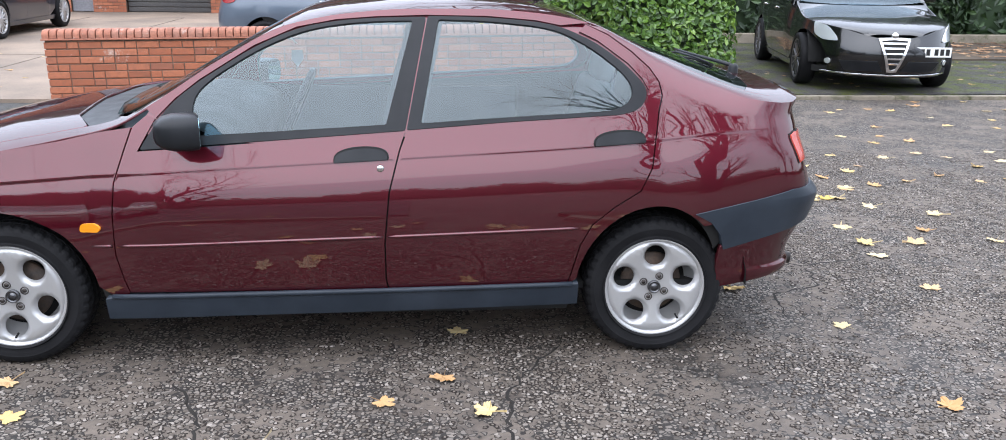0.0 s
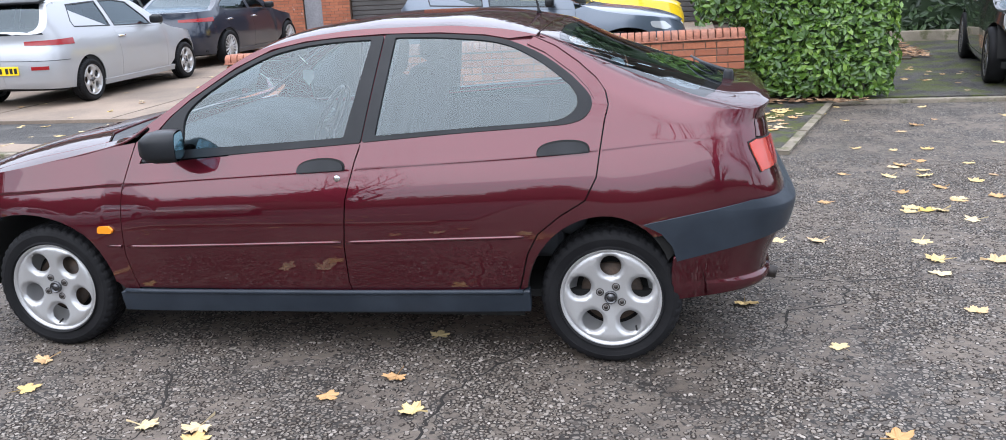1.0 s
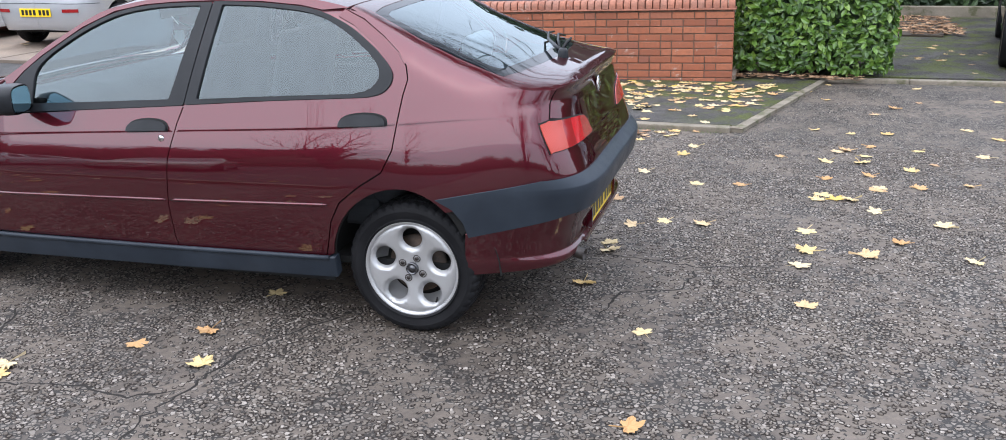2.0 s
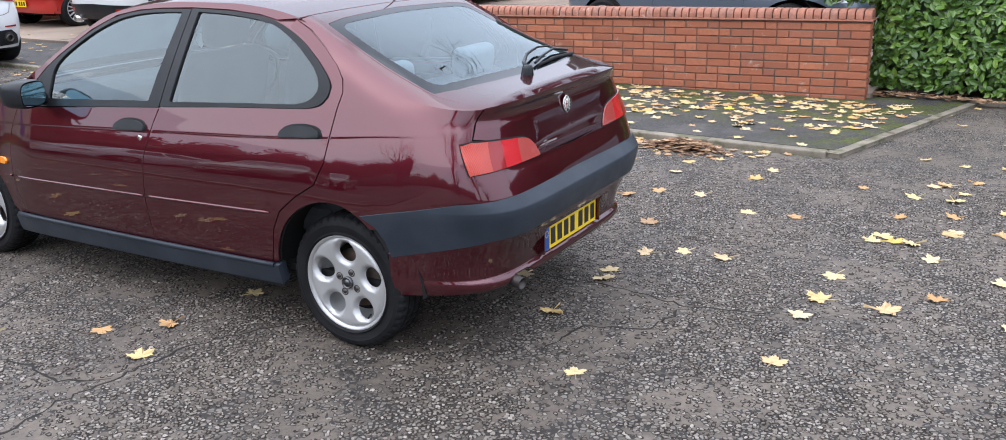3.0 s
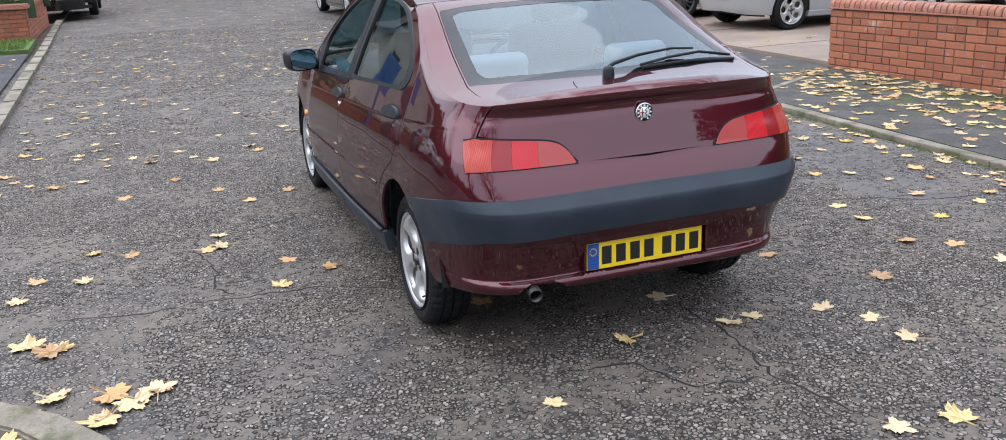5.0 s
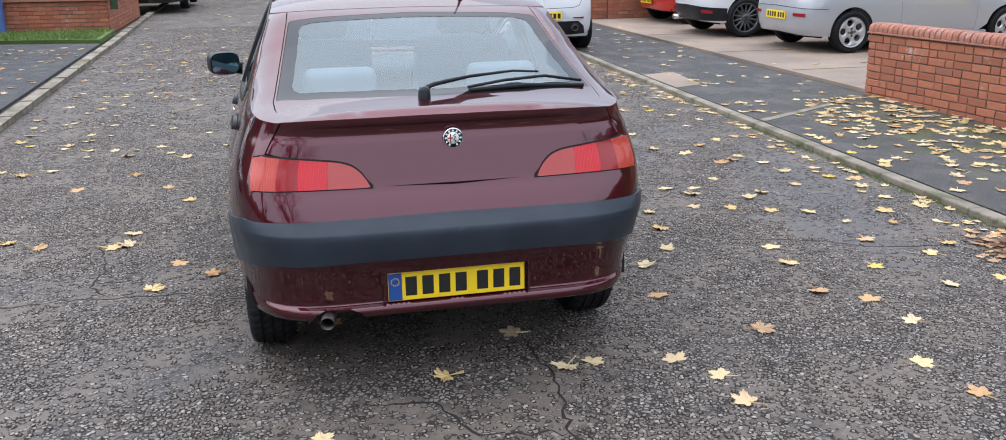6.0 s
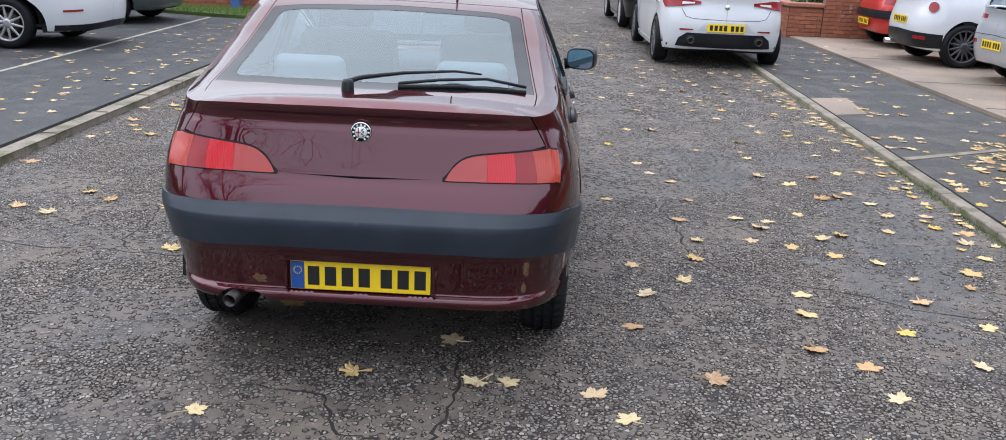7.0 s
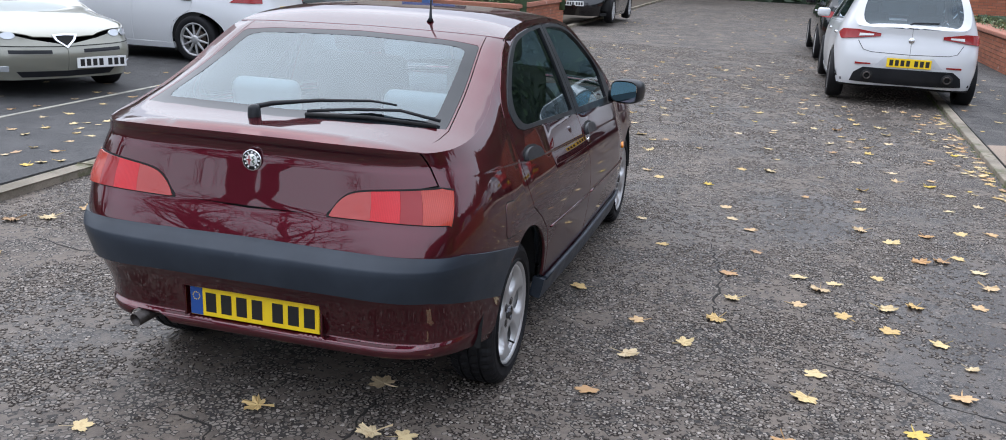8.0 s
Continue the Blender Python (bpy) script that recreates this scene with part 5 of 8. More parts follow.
# grass blades on the verge and moss tufts along the right kerb
def blades(name, spots, count, size, mat, label):
    bm = bmesh.new()
    for _ in range(count):
        x, y, z = spots()
        a = random.uniform(0, 6.28)
        h = size * random.uniform(0.5, 1.2)
        w = size * 0.10
        dx, dy = math.cos(a), math.sin(a)
        lx, ly = random.uniform(-0.5, 0.5) * h, random.uniform(-0.5, 0.5) * h
        v = [bm.verts.new(p) for p in ((x - dx * w, y - dy * w, z), (x + dx * w, y + dy * w, z), (x + lx, y + ly, z + h))]
        bm.faces.new(v)
    return tagged(part(name, bm, mat), label, "grass", kind="stuff")


BLADE = material("grass_blade", (0.09, 0.16, 0.02), 0.7)
k = Nodes(BLADE)
k.to(Base_Color=k.ramp(k.island(), [(0.0, (0.045, 0.09, 0.012)), (0.6, (0.10, 0.17, 0.025)), (1.0, (0.20, 0.24, 0.05))]))


def verge_spot():
    while True:
        x, y = random.uniform(-15, -13.1), random.uniform(-8.8, -3.5)
        if x < -13.05 - max(0, (-y - 3.6)) * 0.2:
            return x, y, 0.088


def kerb_spot():
    x = random.choice((random.uniform(-3.6, -0.6), random.uniform(-12, 1.0)))
    return x, kerb_y(x) - abs(random.gauss(0, 0.025)) - 0.004, -0.002


blades("grass", verge_spot, 9000, 0.055, BLADE, "short green grass on the verge")
blades("kerb_moss", kerb_spot, 2200, 0.022, BLADE, "green moss and weeds in the kerb's gutter")

# ---- brick walls, building ----
def brick_shape(l, d, h, bevel=0.004):
    bm = box(-l / 2, l / 2, -d / 2, d / 2, -h / 2, h / 2)
    bmesh.ops.bevel(bm, geom=[e for e in bm.edges if len({round(v.co.y, 4) for v in e.verts}) == 1], offset=bevel, segments=1, affect="EDGES")
    me = bpy.data.meshes.new("brick")
    bm.to_mesh(me)
    bm.free()
    me.materials.append(BRICK)
    return me


def bullnose(l, r, w):
    """A coping brick on edge with a rounded front."""
    rows = []
    for x in (-w / 2, -w / 2 + 0.004, w / 2 - 0.004, w / 2):
        f = 0.95 if abs(x) > w / 2 - 0.002 else 1.0
        prof = [(-l / 2, -r * 0.5), (-l / 2, 0.0)] + [(-l / 2 + r * (1 - math.cos(a)), r * math.sin(a)) for a in np.linspace(0.15, math.pi / 2, 6)]
        prof += [(l / 2 - r * (1 - math.cos(a)), r * math.sin(a)) for a in np.linspace(math.pi / 2, 0.15, 6)] + [(l / 2, 0.0), (l / 2, -r * 0.5)]
        rows.append([(x, y * f, (z + r * 0.5) * f - r * 0.5) for y, z in prof])
    bm = grid_mesh(rows, flip=True)
    bm.verts.ensure_lookup_table()
    n = len(rows[0])
    bm.faces.new([bm.verts[i] for i in range(n)])
    bm.faces.new([bm.verts[len(bm.verts) - 1 - i] for i in range(n)])
    bmesh.ops.recalc_face_normals(bm, faces=bm.faces[:])
    smooth(bm, False)
    me = bpy.data.meshes.new("coping_brick")
    bm.to_mesh(me)
    bm.free()
    me.materials.append(COPING)
    return me


def garden_wall():
    """The low brick wall: nine courses of stretchers and headers, a tile crease and a bullnose coping."""
    x0, x1, y0, base = -4.76, 0.93, 5.45, -0.015
    length = x1 - x0
    wall = setting(new("wall_garden"), "low orange brick wall with rounded brick coping", "wall")
    wall.matrix_world = Matrix.Translation((x0, y0, base)) @ pose(0, 0, 0, 0, -0.9, 1.9)
    part("mortar_core", box(0.012, length - 0.012, 0.010, 0.205, -0.1, 0.685), MORTAR, wall)
    stretcher, header = brick_shape(0.215, 0.1, 0.064), brick_shape(0.1025, 0.1, 0.064)
    for row in range(-1, 9):
        z = 0.038 + row * 0.075
        x = -0.11 if row % 2 else 0.0
        i = row
        pieces = []
        while x < length - 0.02:
            one = stretcher if (i % 3) else header
            l = 0.215 if one is stretcher else 0.1025
            a, b = max(x, 0.0), min(x + l, length)
            if b - a > 0.06:
                pieces.append((a, b, one, b - a > l - 0.002))
            x += l + 0.0105
            i += 1
        if pieces[-1][1] < length - 0.004:
            a, b, one, whole = pieces[-1]
            pieces[-1] = (a, length, one, False)
        for a, b, one, whole in pieces:
            me = one if whole else brick_shape(b - a, 0.1, 0.064)
            ob = new("brick", me)
            ob.parent = wall
            ob.matrix_basis = pose((a + b) / 2, 0.05 + random.uniform(-0.003, 0.002), z + random.uniform(-0.0012, 0.0012), 0, random.uniform(-0.5, 0.5), random.uniform(-0.4, 0.4))
        for end in (0.05, length - 0.05):
            ob = new("brick", header)
            ob.parent = wall
            ob.matrix_basis = pose(end, 0.157, z, 0, 0, 90)
    part("crease_tile", box(-0.02, length + 0.02, -0.022, 0.235, 0.690, 0.706, 0.004), COPING, wall)
    cap = bullnose(0.235, 0.058, 0.066)
    n = int(length / 0.0755)
    for i in range(n + 1):
        ob = new("coping_brick", cap)
        ob.parent = wall
        ob.matrix_basis = pose(0.025 + i * length / (n + 0.7), 0.107 + random.uniform(-0.003, 0.003), 0.737 + random.uniform(-0.002, 0.002), 0, random.uniform(-1, 1), 0)
    return wall


def brick_face(name, x0, x1, z0, z1, owner, m):
    """A distant brick face: every brick is geometry, joined into one part."""
    vs, fs = [], []
    rows = int((z1 - z0) / 0.075)
    for r in range(rows):
        x = x0 - (0.11 if r % 2 else 0)
        z = z0 + r * 0.075 + 0.006
        while x < x1:
            a, b = max(x, x0), min(x + 0.215, x1)
            if b - a > 0.03:
                i = len(vs)
                vs += [(a, 0, z), (b, 0, z), (b, 0, z + 0.064), (a, 0, z + 0.064), (a, 0.008, z), (b, 0.008, z), (b, 0.008, z + 0.064), (a, 0.008, z + 0.064)]
                fs += [(i, i + 1, i + 2, i + 3), (i, i + 4, i + 5, i + 1), (i + 1, i + 5, i + 6, i + 2), (i + 2, i + 6, i + 7, i + 3), (i + 3, i + 7, i + 4, i)]
            x += 0.225
    me = bpy.data.meshes.new(name)
    me.from_pydata(vs, [], fs)
    ob = tagged(part(name, me, BRICK, owner), kind="stuff")
    ob.matrix_basis = m
    return ob


def brick_box(name, x0, x1, y0, y1, z0, z1, label, category="wall", faces="f"):
    """A brick wall block with brick faces on the chosen sides: f towards -y, e towards +x, b towards +y."""
    owner = setting(new(name), label, category)
    part("mortar_core", box(x0 + 0.01, x1 - 0.01, y0 + 0.01, y1 - 0.01, z0, z1), MORTAR, owner)
    if "f" in faces:
        brick_face("brick_facing", 0, x1 - x0, z0, z1, owner, pose(x0, y0, 0))
    if "e" in faces:
        brick_face("brick_facing", 0, y1 - y0, z0, z1, owner, pose(x1, y0, 0, 0, 0, 90))
    if "b" in faces:
        brick_face("brick_facing", 0, x1 - x0, z0, z1, owner, pose(x1, y1, 0, 0, 0, 180))
    return owner


# brick building behind the forecourt, with a grey door and a dark roller door
FY = 18.6
building = tagged(new("brick_building"), "orange brick building with grey and dark doors", "building")
part("inner_wall", box(-30, 14, FY + 0.25, FY + 0.6, 0.0, 3.0), MORTAR, building)
for a, b in ((-30, -9.25), (-8.75, -8.0), (-6.05, -4.6), (-1.4, -0.2), (3.0, 14)):
    wall_part = part("wall", box(a + 0.01, b - 0.01, FY + 0.01, FY + 0.25, 0.0, 2.95), MORTAR, building)
    brick_face("brick_facing", 0, b - a, 0.08, 2.93, wall_part, pose(a, FY, 0))
ROLLER = worn("dark_roller_door", (0.045, 0.042, 0.042), (0.065, 0.06, 0.058), 1.5, 0.6, 30.0, 0.1)
GREY_DOOR = worn("grey_painted_door", (0.20, 0.20, 0.215), (0.15, 0.15, 0.165), 1.5, 0.6, 30.0, 0.1)
for a, b in ((-8.0, -6.05), (-4.6, -1.4), (-0.2, 3.0)):
    door = new("roller_door")
    door.parent = building
    for i in range(20):
        part("door_slat", box(a + 0.02, b - 0.02, FY + 0.10, FY + 0.13, 0.09 + i * 0.115, 0.195 + i * 0.115, 0.01, 1), ROLLER, door)
    part("lintel", box(a, b, FY + 0.02, FY + 0.25, 2.4, 2.95), MORTAR, building)
part("side_door", box(-9.24, -8.76, FY + 0.06, FY + 0.12, 0.09, 2.15, 0.008), GREY_DOOR, building, "grey painted door")
part("lintel", box(-9.25, -8.75, FY + 0.02, FY + 0.25, 2.15, 2.95), MORTAR, building)
part("roof", slab([(-30.5, FY - 0.5), (14.5, FY - 0.5), (14.5, FY + 8), (-30.5, FY + 8)], 2.95, 3.15), ROLLER, building)

# planters and walls farther along the road
planter = brick_box("wall_planter_right", -19.5, -14.5, 5.45, 6.1, 0.0, 0.62, "brick planter wall beside the forecourt", "wall", "fe")
part("coping", box(-19.55, -14.45, 5.40, 6.15, 0.62, 0.70, 0.02), COPING, planter)
brick_box("wall_cross", -14.62, -14.45, 6.1, 12.0, 0.0, 1.5, "brick wall across the end of the forecourt", "wall", "e")
brick_box("wall_far_right", -30, -25.0, 5.9, 9.0, 0.0, 1.4, "brick wall far along the road", "wall", "fe")
left_planter = brick_box("wall_planter_left", -19.4, -15.05, -9.0, -3.55, 0.0, 0.62, "brick planter wall behind the grass verge", "wall", "eb")
part("coping", slab([(-19.45, -9.0), (-15.0, -9.0), (-15.0, -3.5), (-19.45, -3.5)], 0.62, 0.70, 0.02), COPING, left_planter)
sign = tagged(new("sign_post"), "blue painted square post before a brick wall", "post")
BLUE = worn("blue_post_paint", (0.06, 0.13, 0.33), (0.05, 0.10, 0.26), 4.0, 0.5, 40.0, 0.1)
part("post", box(-14.99, -14.80, -5.48, -5.30, 0.05, 2.2, 0.015), BLUE, sign)
part("sign_board", box(-15.02, -14.98, -6.0, -4.8, 1.5, 2.6, 0.01), BLUE, sign)

# ---- the other parked cars ----
def spoke_wheel(name, spokes, mat, radius=0.31, rim_r=0.225, width=0.10):
    """A tyre on an alloy wheel with thin spokes; outer face towards -y."""
    w = new(name)
    prof = [(rim_r - 0.006, -width * 0.85), (rim_r + 0.02, -width), (radius - 0.03, -width), (radius - 0.008, -width * 0.85), (radius, -width * 0.55), (radius, width * 0.55), (radius - 0.02, width), (rim_r, width * 0.85)]
    part("tyre", lathe(prof, "y", 48), RUBBER, w)
    part("rim", lathe([(rim_r - 0.035, 0.04), (rim_r - 0.025, -0.03), (rim_r - 0.018, -width * 0.82), (rim_r + 0.002, -width * 0.92), (rim_r + 0.004, -width * 0.80)], "y", 40), mat, w)
    for i in range(spokes):
        a = 360 * i / spokes
        bm = box(-0.013, 0.013, -width * 0.86, -width * 0.60, 0.05, rim_r - 0.012, 0.006, 1)
        for v in bm.verts:
            v.co.x *= 0.75 + 2.2 * (rim_r - v.co.z) / rim_r * 0.35
        part("spoke", moved(bm, pose(0, 0, 0, 0, a, 0)), mat, w)
    part("hub_cap", lathe([(0.0, -width * 0.92), (0.03, -width * 0.92), (0.06, -width * 0.85), (0.065, -0.03)], "y", 24), mat, w)
    part("brake_disc", lathe([(0.03, -0.02), (0.13, -0.02), (0.13, 0.0)], "y", 32), DISC, w)
    part("hub_shadow", lathe([(0.0, 0.02), (rim_r - 0.01, 0.02), (rim_r - 0.01, 0.03)], "y", 24), SHADOW, w)
    return w


def number_plate(owner, x, y, z, white, face=1, tilt=0, yaw=0):
    plate = new("number_plate")
    plate.parent = owner
    at = Matrix.Translation((x, y, z)) @ pose(0, 0, 0, 0, tilt, yaw if face > 0 else 180 + yaw)
    part("plate_backing", moved(box(0.0, 0.008, -0.26, 0.26, -0.056, 0.056, 0.002), at), PLATE_WHITE if white else PLATE_YELLOW, plate)
    for i, q in enumerate((-0.205, -0.14, -0.075, -0.01, 0.085, 0.15, 0.215)):
        part("plate_bar", moved(box(0.0082, 0.0092, q - 0.022, q + 0.022, -0.036, 0.036), at), INK, plate)


def parked_car(name, label, m, paint, wb=2.6, tail=0.75, front=0.88, half=0.86, roof=1.43, belt=0.95, deck=1.0, hood=0.92, nose_h=0.66,
               cowl=-2.05, screen=-1.35, roof_end=0.1, glass_end=0.62, doors=4, wheel=None, bumper=None, lean=0.42, bumper_low=None, n_tail=3.6, radius=0.31, n_nose=2.6):
    """A parked car from a handful of measures; its rear axle stands at the origin, its nose points towards -x."""
    car = empty(name, label, "car", "parked cars", m)
    fx = -wb + 0.25
    nose_len = front + 0.25
    sh = Shell(
        width=Curve((0.15, half - 0.07), (0.3, half - 0.03), (0.5, half - 0.005), (0.65, half), (belt - 0.1, half - 0.015), (belt + 0.06, half - 0.04), (1.5, half - 0.09)),
        taper=Curve((-wb - front, 0.90), (-wb, 0.98), (-wb + 0.7, 1.0), (-0.8, 1.0), (0.0, 0.972), (0.1, 0.9715)),
        belt=Curve((-wb - front, nose_h + 0.02), (cowl - 0.3, belt - 0.08), (cowl, belt - 0.045), (-0.9, belt), (0.3, belt + 0.04)),
        rail=Curve((-wb - front, nose_h - 0.10), (-wb - front * 0.5, nose_h + 0.06), (cowl - 0.25, hood - 0.05), (cowl, belt + 0.005), (screen, roof - 0.085), (screen + 0.35, roof - 0.05), (roof_end - 0.3, roof - 0.055), (roof_end, roof - 0.085),
                   (glass_end, deck - 0.02), (max(tail, glass_end + 0.03), deck - 0.03)),
        ridge=Curve((-wb - front, nose_h - 0.06), (-wb - front * 0.85, nose_h + 0.04), (-wb - front * 0.4, hood - 0.09), (cowl - 0.15, hood + 0.01), (cowl, hood + 0.045), (screen, roof - 0.035), (screen + 0.4, roof), (roof_end - 0.3, roof - 0.005), (roof_end, roof - 0.03),
                    (glass_end, deck + 0.025), (max(tail, glass_end + 0.03), deck - 0.028)),
        tail=Curve((0.2, tail - 0.08), (0.35, tail - 0.01), (0.55, tail + 0.015), (0.68, tail), (deck - 0.1, tail - 0.05), (deck, tail - 0.04), (1.5, tail - 0.04)),
        nose=Curve((0.2, nose_len - 0.08), (0.45, nose_len), (nose_h, nose_len - 0.08), (1.2, nose_len - 0.2)),
        front_x=fx, lean=lean, n_tail=n_tail, n_nose=n_nose, soft=Curve((cowl - 0.1, 0.10), (cowl + 0.2, 0.03), (0.2, 0.04), (0.4, 0.08)), arc=1.25)
    end, tip = sh.arc, fx - sh.arc
    L = {s: Side(sh, s) for s in (-1, 1)}
    top = Top(sh)
    arch_r = arc_points(0.0, radius, radius + 0.05, 10, 170, 16)
    arch_f = arc_points(-wb, radius, radius + 0.05, 10, 170, 16)
    z0 = 0.20
    a_seam, b_seam = cowl + 0.05, (-0.95 if doors == 4 else -0.70)
    belt_at = lambda x: float(sh.belt(x)) - 0.015
    back = [(x, float(sh.rail(x)) - 0.001) for x in np.linspace(glass_end - 0.02, 0.35, 6)]
    parts = {
        "front_wing": [(a_seam, belt_at(a_seam))] + [(a_seam - 0.03, 0.6), (a_seam - 0.02, z0)] + arch_f + [(-wb - radius - 0.06, z0), (tip, z0), (tip, nose_h - 0.085)] + [(fx - q, float(sh.rail(fx - q)) - 0.012) for q in (0.95, 0.75, 0.55, 0.35, 0.15)] + [(a_seam - 0.1, float(sh.rail(a_seam - 0.1)) - 0.008)],
        "front_door": [(a_seam, belt_at(a_seam)), (a_seam - 0.03, 0.6), (a_seam - 0.02, z0 + 0.06), (b_seam - 0.05, z0 + 0.06), (b_seam - 0.05, 0.6), (b_seam, belt_at(b_seam))],
    }
    q0 = b_seam
    if doors == 4:
        parts["rear_door"] = [(b_seam, belt_at(b_seam)), (b_seam - 0.05, 0.6), (b_seam - 0.05, z0 + 0.06), (-radius - 0.10, z0 + 0.06), (-radius - 0.02, 0.55), (-0.06, 0.72), (0.0, belt_at(0.0))]
        q0 = 0.0
    quarter = [(q0, belt_at(q0))]
    quarter += ([(-0.06, 0.72), (-radius - 0.02, 0.55), (-radius - 0.10, z0 + 0.06), (-radius - 0.06, z0)] if doors == 4 else [(b_seam - 0.05, 0.6), (b_seam - 0.05, z0)]) + [(-radius - 0.06, z0)] * (doors != 4)
    quarter += arch_r[::-1] + [(radius + 0.07, z0 + 0.03), (end, z0 + 0.06), (end, deck - 0.028)] + [(sh.s_of_y(y, deck - 0.03), deck - 0.028) for y in np.linspace(0.1, half * 0.72, 6)]
    quarter += [(sh.s_of_x(x, float(sh.rail(x))), float(sh.rail(x)) - 0.002) for x in np.linspace(min(tail - 0.10, glass_end), 0.30, 6)]
    parts["quarter_panel"] = quarter
    for pname, poly in parts.items():
        both(pname, lambda s: skin(L[s], shrunk(poly, 0.0025), 0.07, 0.012), paint, car)
    both("sill", lambda s: skin(Side(sh, s, None, 0.01), [(-wb + radius + 0.04, z0 - 0.02), (-radius - 0.04, z0 - 0.02), (-radius - 0.04, z0 + 0.055), (-wb + radius + 0.04, z0 + 0.055)], 0.08, 0.04), bumper or paint, car)
    # black sheet behind the flanks, so that their seams look shaded
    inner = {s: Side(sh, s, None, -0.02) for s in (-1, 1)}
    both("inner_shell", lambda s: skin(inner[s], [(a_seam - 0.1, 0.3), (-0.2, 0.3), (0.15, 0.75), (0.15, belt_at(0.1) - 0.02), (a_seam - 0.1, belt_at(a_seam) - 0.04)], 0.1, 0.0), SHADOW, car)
    # greenhouse: pillars with window openings
    ra = lambda x: float(sh.rail(x))
    house = [(x, belt_at(x)) for x in np.linspace(a_seam, 0.30, 10)] + [(x, ra(x) - 0.001) for x in np.linspace(0.30, cowl + 0.08, 22)]
    f_top = lambda x: min(ra(x) - 0.045, roof - 0.10)
    w1 = [(cowl + 0.34, belt_at(cowl + 0.34) + 0.03), (b_seam - 0.06, belt_at(b_seam) + 0.035), (b_seam - 0.0, f_top(b_seam)), ((b_seam + screen) / 2, f_top((b_seam + screen) / 2)), (screen + 0.02, f_top(screen + 0.02) - 0.02), (cowl + 0.42, belt_at(cowl) + 0.15)]
    xe = 0.05 if doors == 4 else 0.12
    w2 = [(b_seam + 0.05, belt_at(b_seam) + 0.04), (xe, belt_at(xe) + 0.05), (xe + 0.03, min(belt_at(xe) + 0.12, f_top(xe + 0.03) - 0.02)), (min(xe - 0.08, roof_end - 0.1), f_top(min(xe - 0.08, roof_end - 0.1)) - 0.02), (b_seam + 0.10, f_top(b_seam + 0.1))]
    both("side_pillar", lambda s: skin(L[s], house, 0.06, 0.015, [w1, w2]), paint, car)
    both("side_glass", lambda s: skin(L[s], shrunk(w1, -0.004), 0.1, 0.0, (), -0.006), GLASS_DARK, car)
    both("quarter_glass", lambda s: skin(L[s], shrunk(w2, -0.004), 0.1, 0.0, (), -0.006), GLASS_DARK, car)
    for s in (-1, 1):
        for w in (w1, w2):
            part("window_rubber", skin(Side(sh, s, None, 0.002), shrunk(w, -0.012), 0.06, 0.004, [shrunk(w, 0.004)]), TRIM, car)

    def mirrored(points):
        return points + [(x, -y) for x, y in points[::-1] if y > 1e-6]
    ey = lambda x: float(sh.edge_y(x))
    part("roof", skin(top, [(x, ey(x)) for x in np.linspace(roof_end, screen, 12)] + [(screen - 0.05, 0.0)] + [(x, -ey(x)) for x in np.linspace(screen, roof_end, 12)] + [(roof_end + 0.02, 0.0)], 0.08, 0.01), paint, car)
    scr = [(x, ey(x) - 0.05) for x in np.linspace(screen - 0.01, cowl, 8)]
    part("windscreen", skin(top, [(screen - 0.06, 0.0)] + scr + [(cowl - 0.10, 0.0)] + [(x, -y) for x, y in scr[::-1]], 0.08, 0.0), GLASS_DARK, car)
    for s in (-1, 1):
        part("a_pillar", skin(top, [(x, s * ey(x)) for x in np.linspace(screen, cowl, 8)] + [(x, s * (ey(x) - 0.048)) for x in np.linspace(cowl, screen, 8)], 0.06, 0.01), paint, car)
        part("tail_pillar", skin(top, [(x, s * ey(x)) for x in np.linspace(roof_end, glass_end, 10)] + [(x, s * (ey(x) - 0.10)) for x in np.linspace(glass_end, roof_end, 10)], 0.05, 0.01), paint, car)
    rear = [(x, ey(x) - 0.102) for x in np.linspace(roof_end + 0.005, glass_end, 10)]
    part("rear_glass", skin(top, [(roof_end + 0.025, 0.0)] + rear + [(glass_end + 0.005, 0.0)] + [(x, -y) for x, y in rear[::-1]], 0.04, 0.0), GLASS_DARK, car)
    if tail - glass_end > 0.06:
        dk = [(x, ey(x)) for x in np.linspace(glass_end + 0.004, tail - 0.042, 8)]
        part("boot_lid", skin(top, mirrored(dk), 0.05, 0.01), paint, car)
    hd = [(x, ey(x) - 0.03) for x in np.linspace(cowl - 0.06, -wb - front * 0.62, 14)]
    part("bonnet", skin(top, [(cowl - 0.12, 0.0)] + hd + [(-wb - front * 0.9, 0.30), (-wb - front * 0.94, 0.0), (-wb - front * 0.9, -0.30)] + [(x, -y) for x, y in hd[::-1]], 0.07, 0.012), paint, car)
    for s in (-1, 1):
        xs = np.linspace(cowl - 0.02, -wb - front * 0.66, 14)
        part("wing_top", skin(top, [(x, s * ey(x)) for x in xs] + [(x, s * (ey(x) - 0.027)) for x in xs[::-1]], 0.06, 0.01), paint, car)
        # mirrors, handles
        mir = smooth(box(-0.06, 0.06, -0.09, 0.09, -0.06, 0.06, 0.035, 3))
        part("door_mirror", moved(mir, Matrix.Translation((cowl + 0.38, s * (half + 0.07), belt + 0.05))), paint if bumper is None else TRIM, car)
        for hx in ((b_seam - 0.12,) if doors != 4 else (b_seam - 0.12, -0.12)):
            p = sh.flank(hx, belt - 0.13, s)
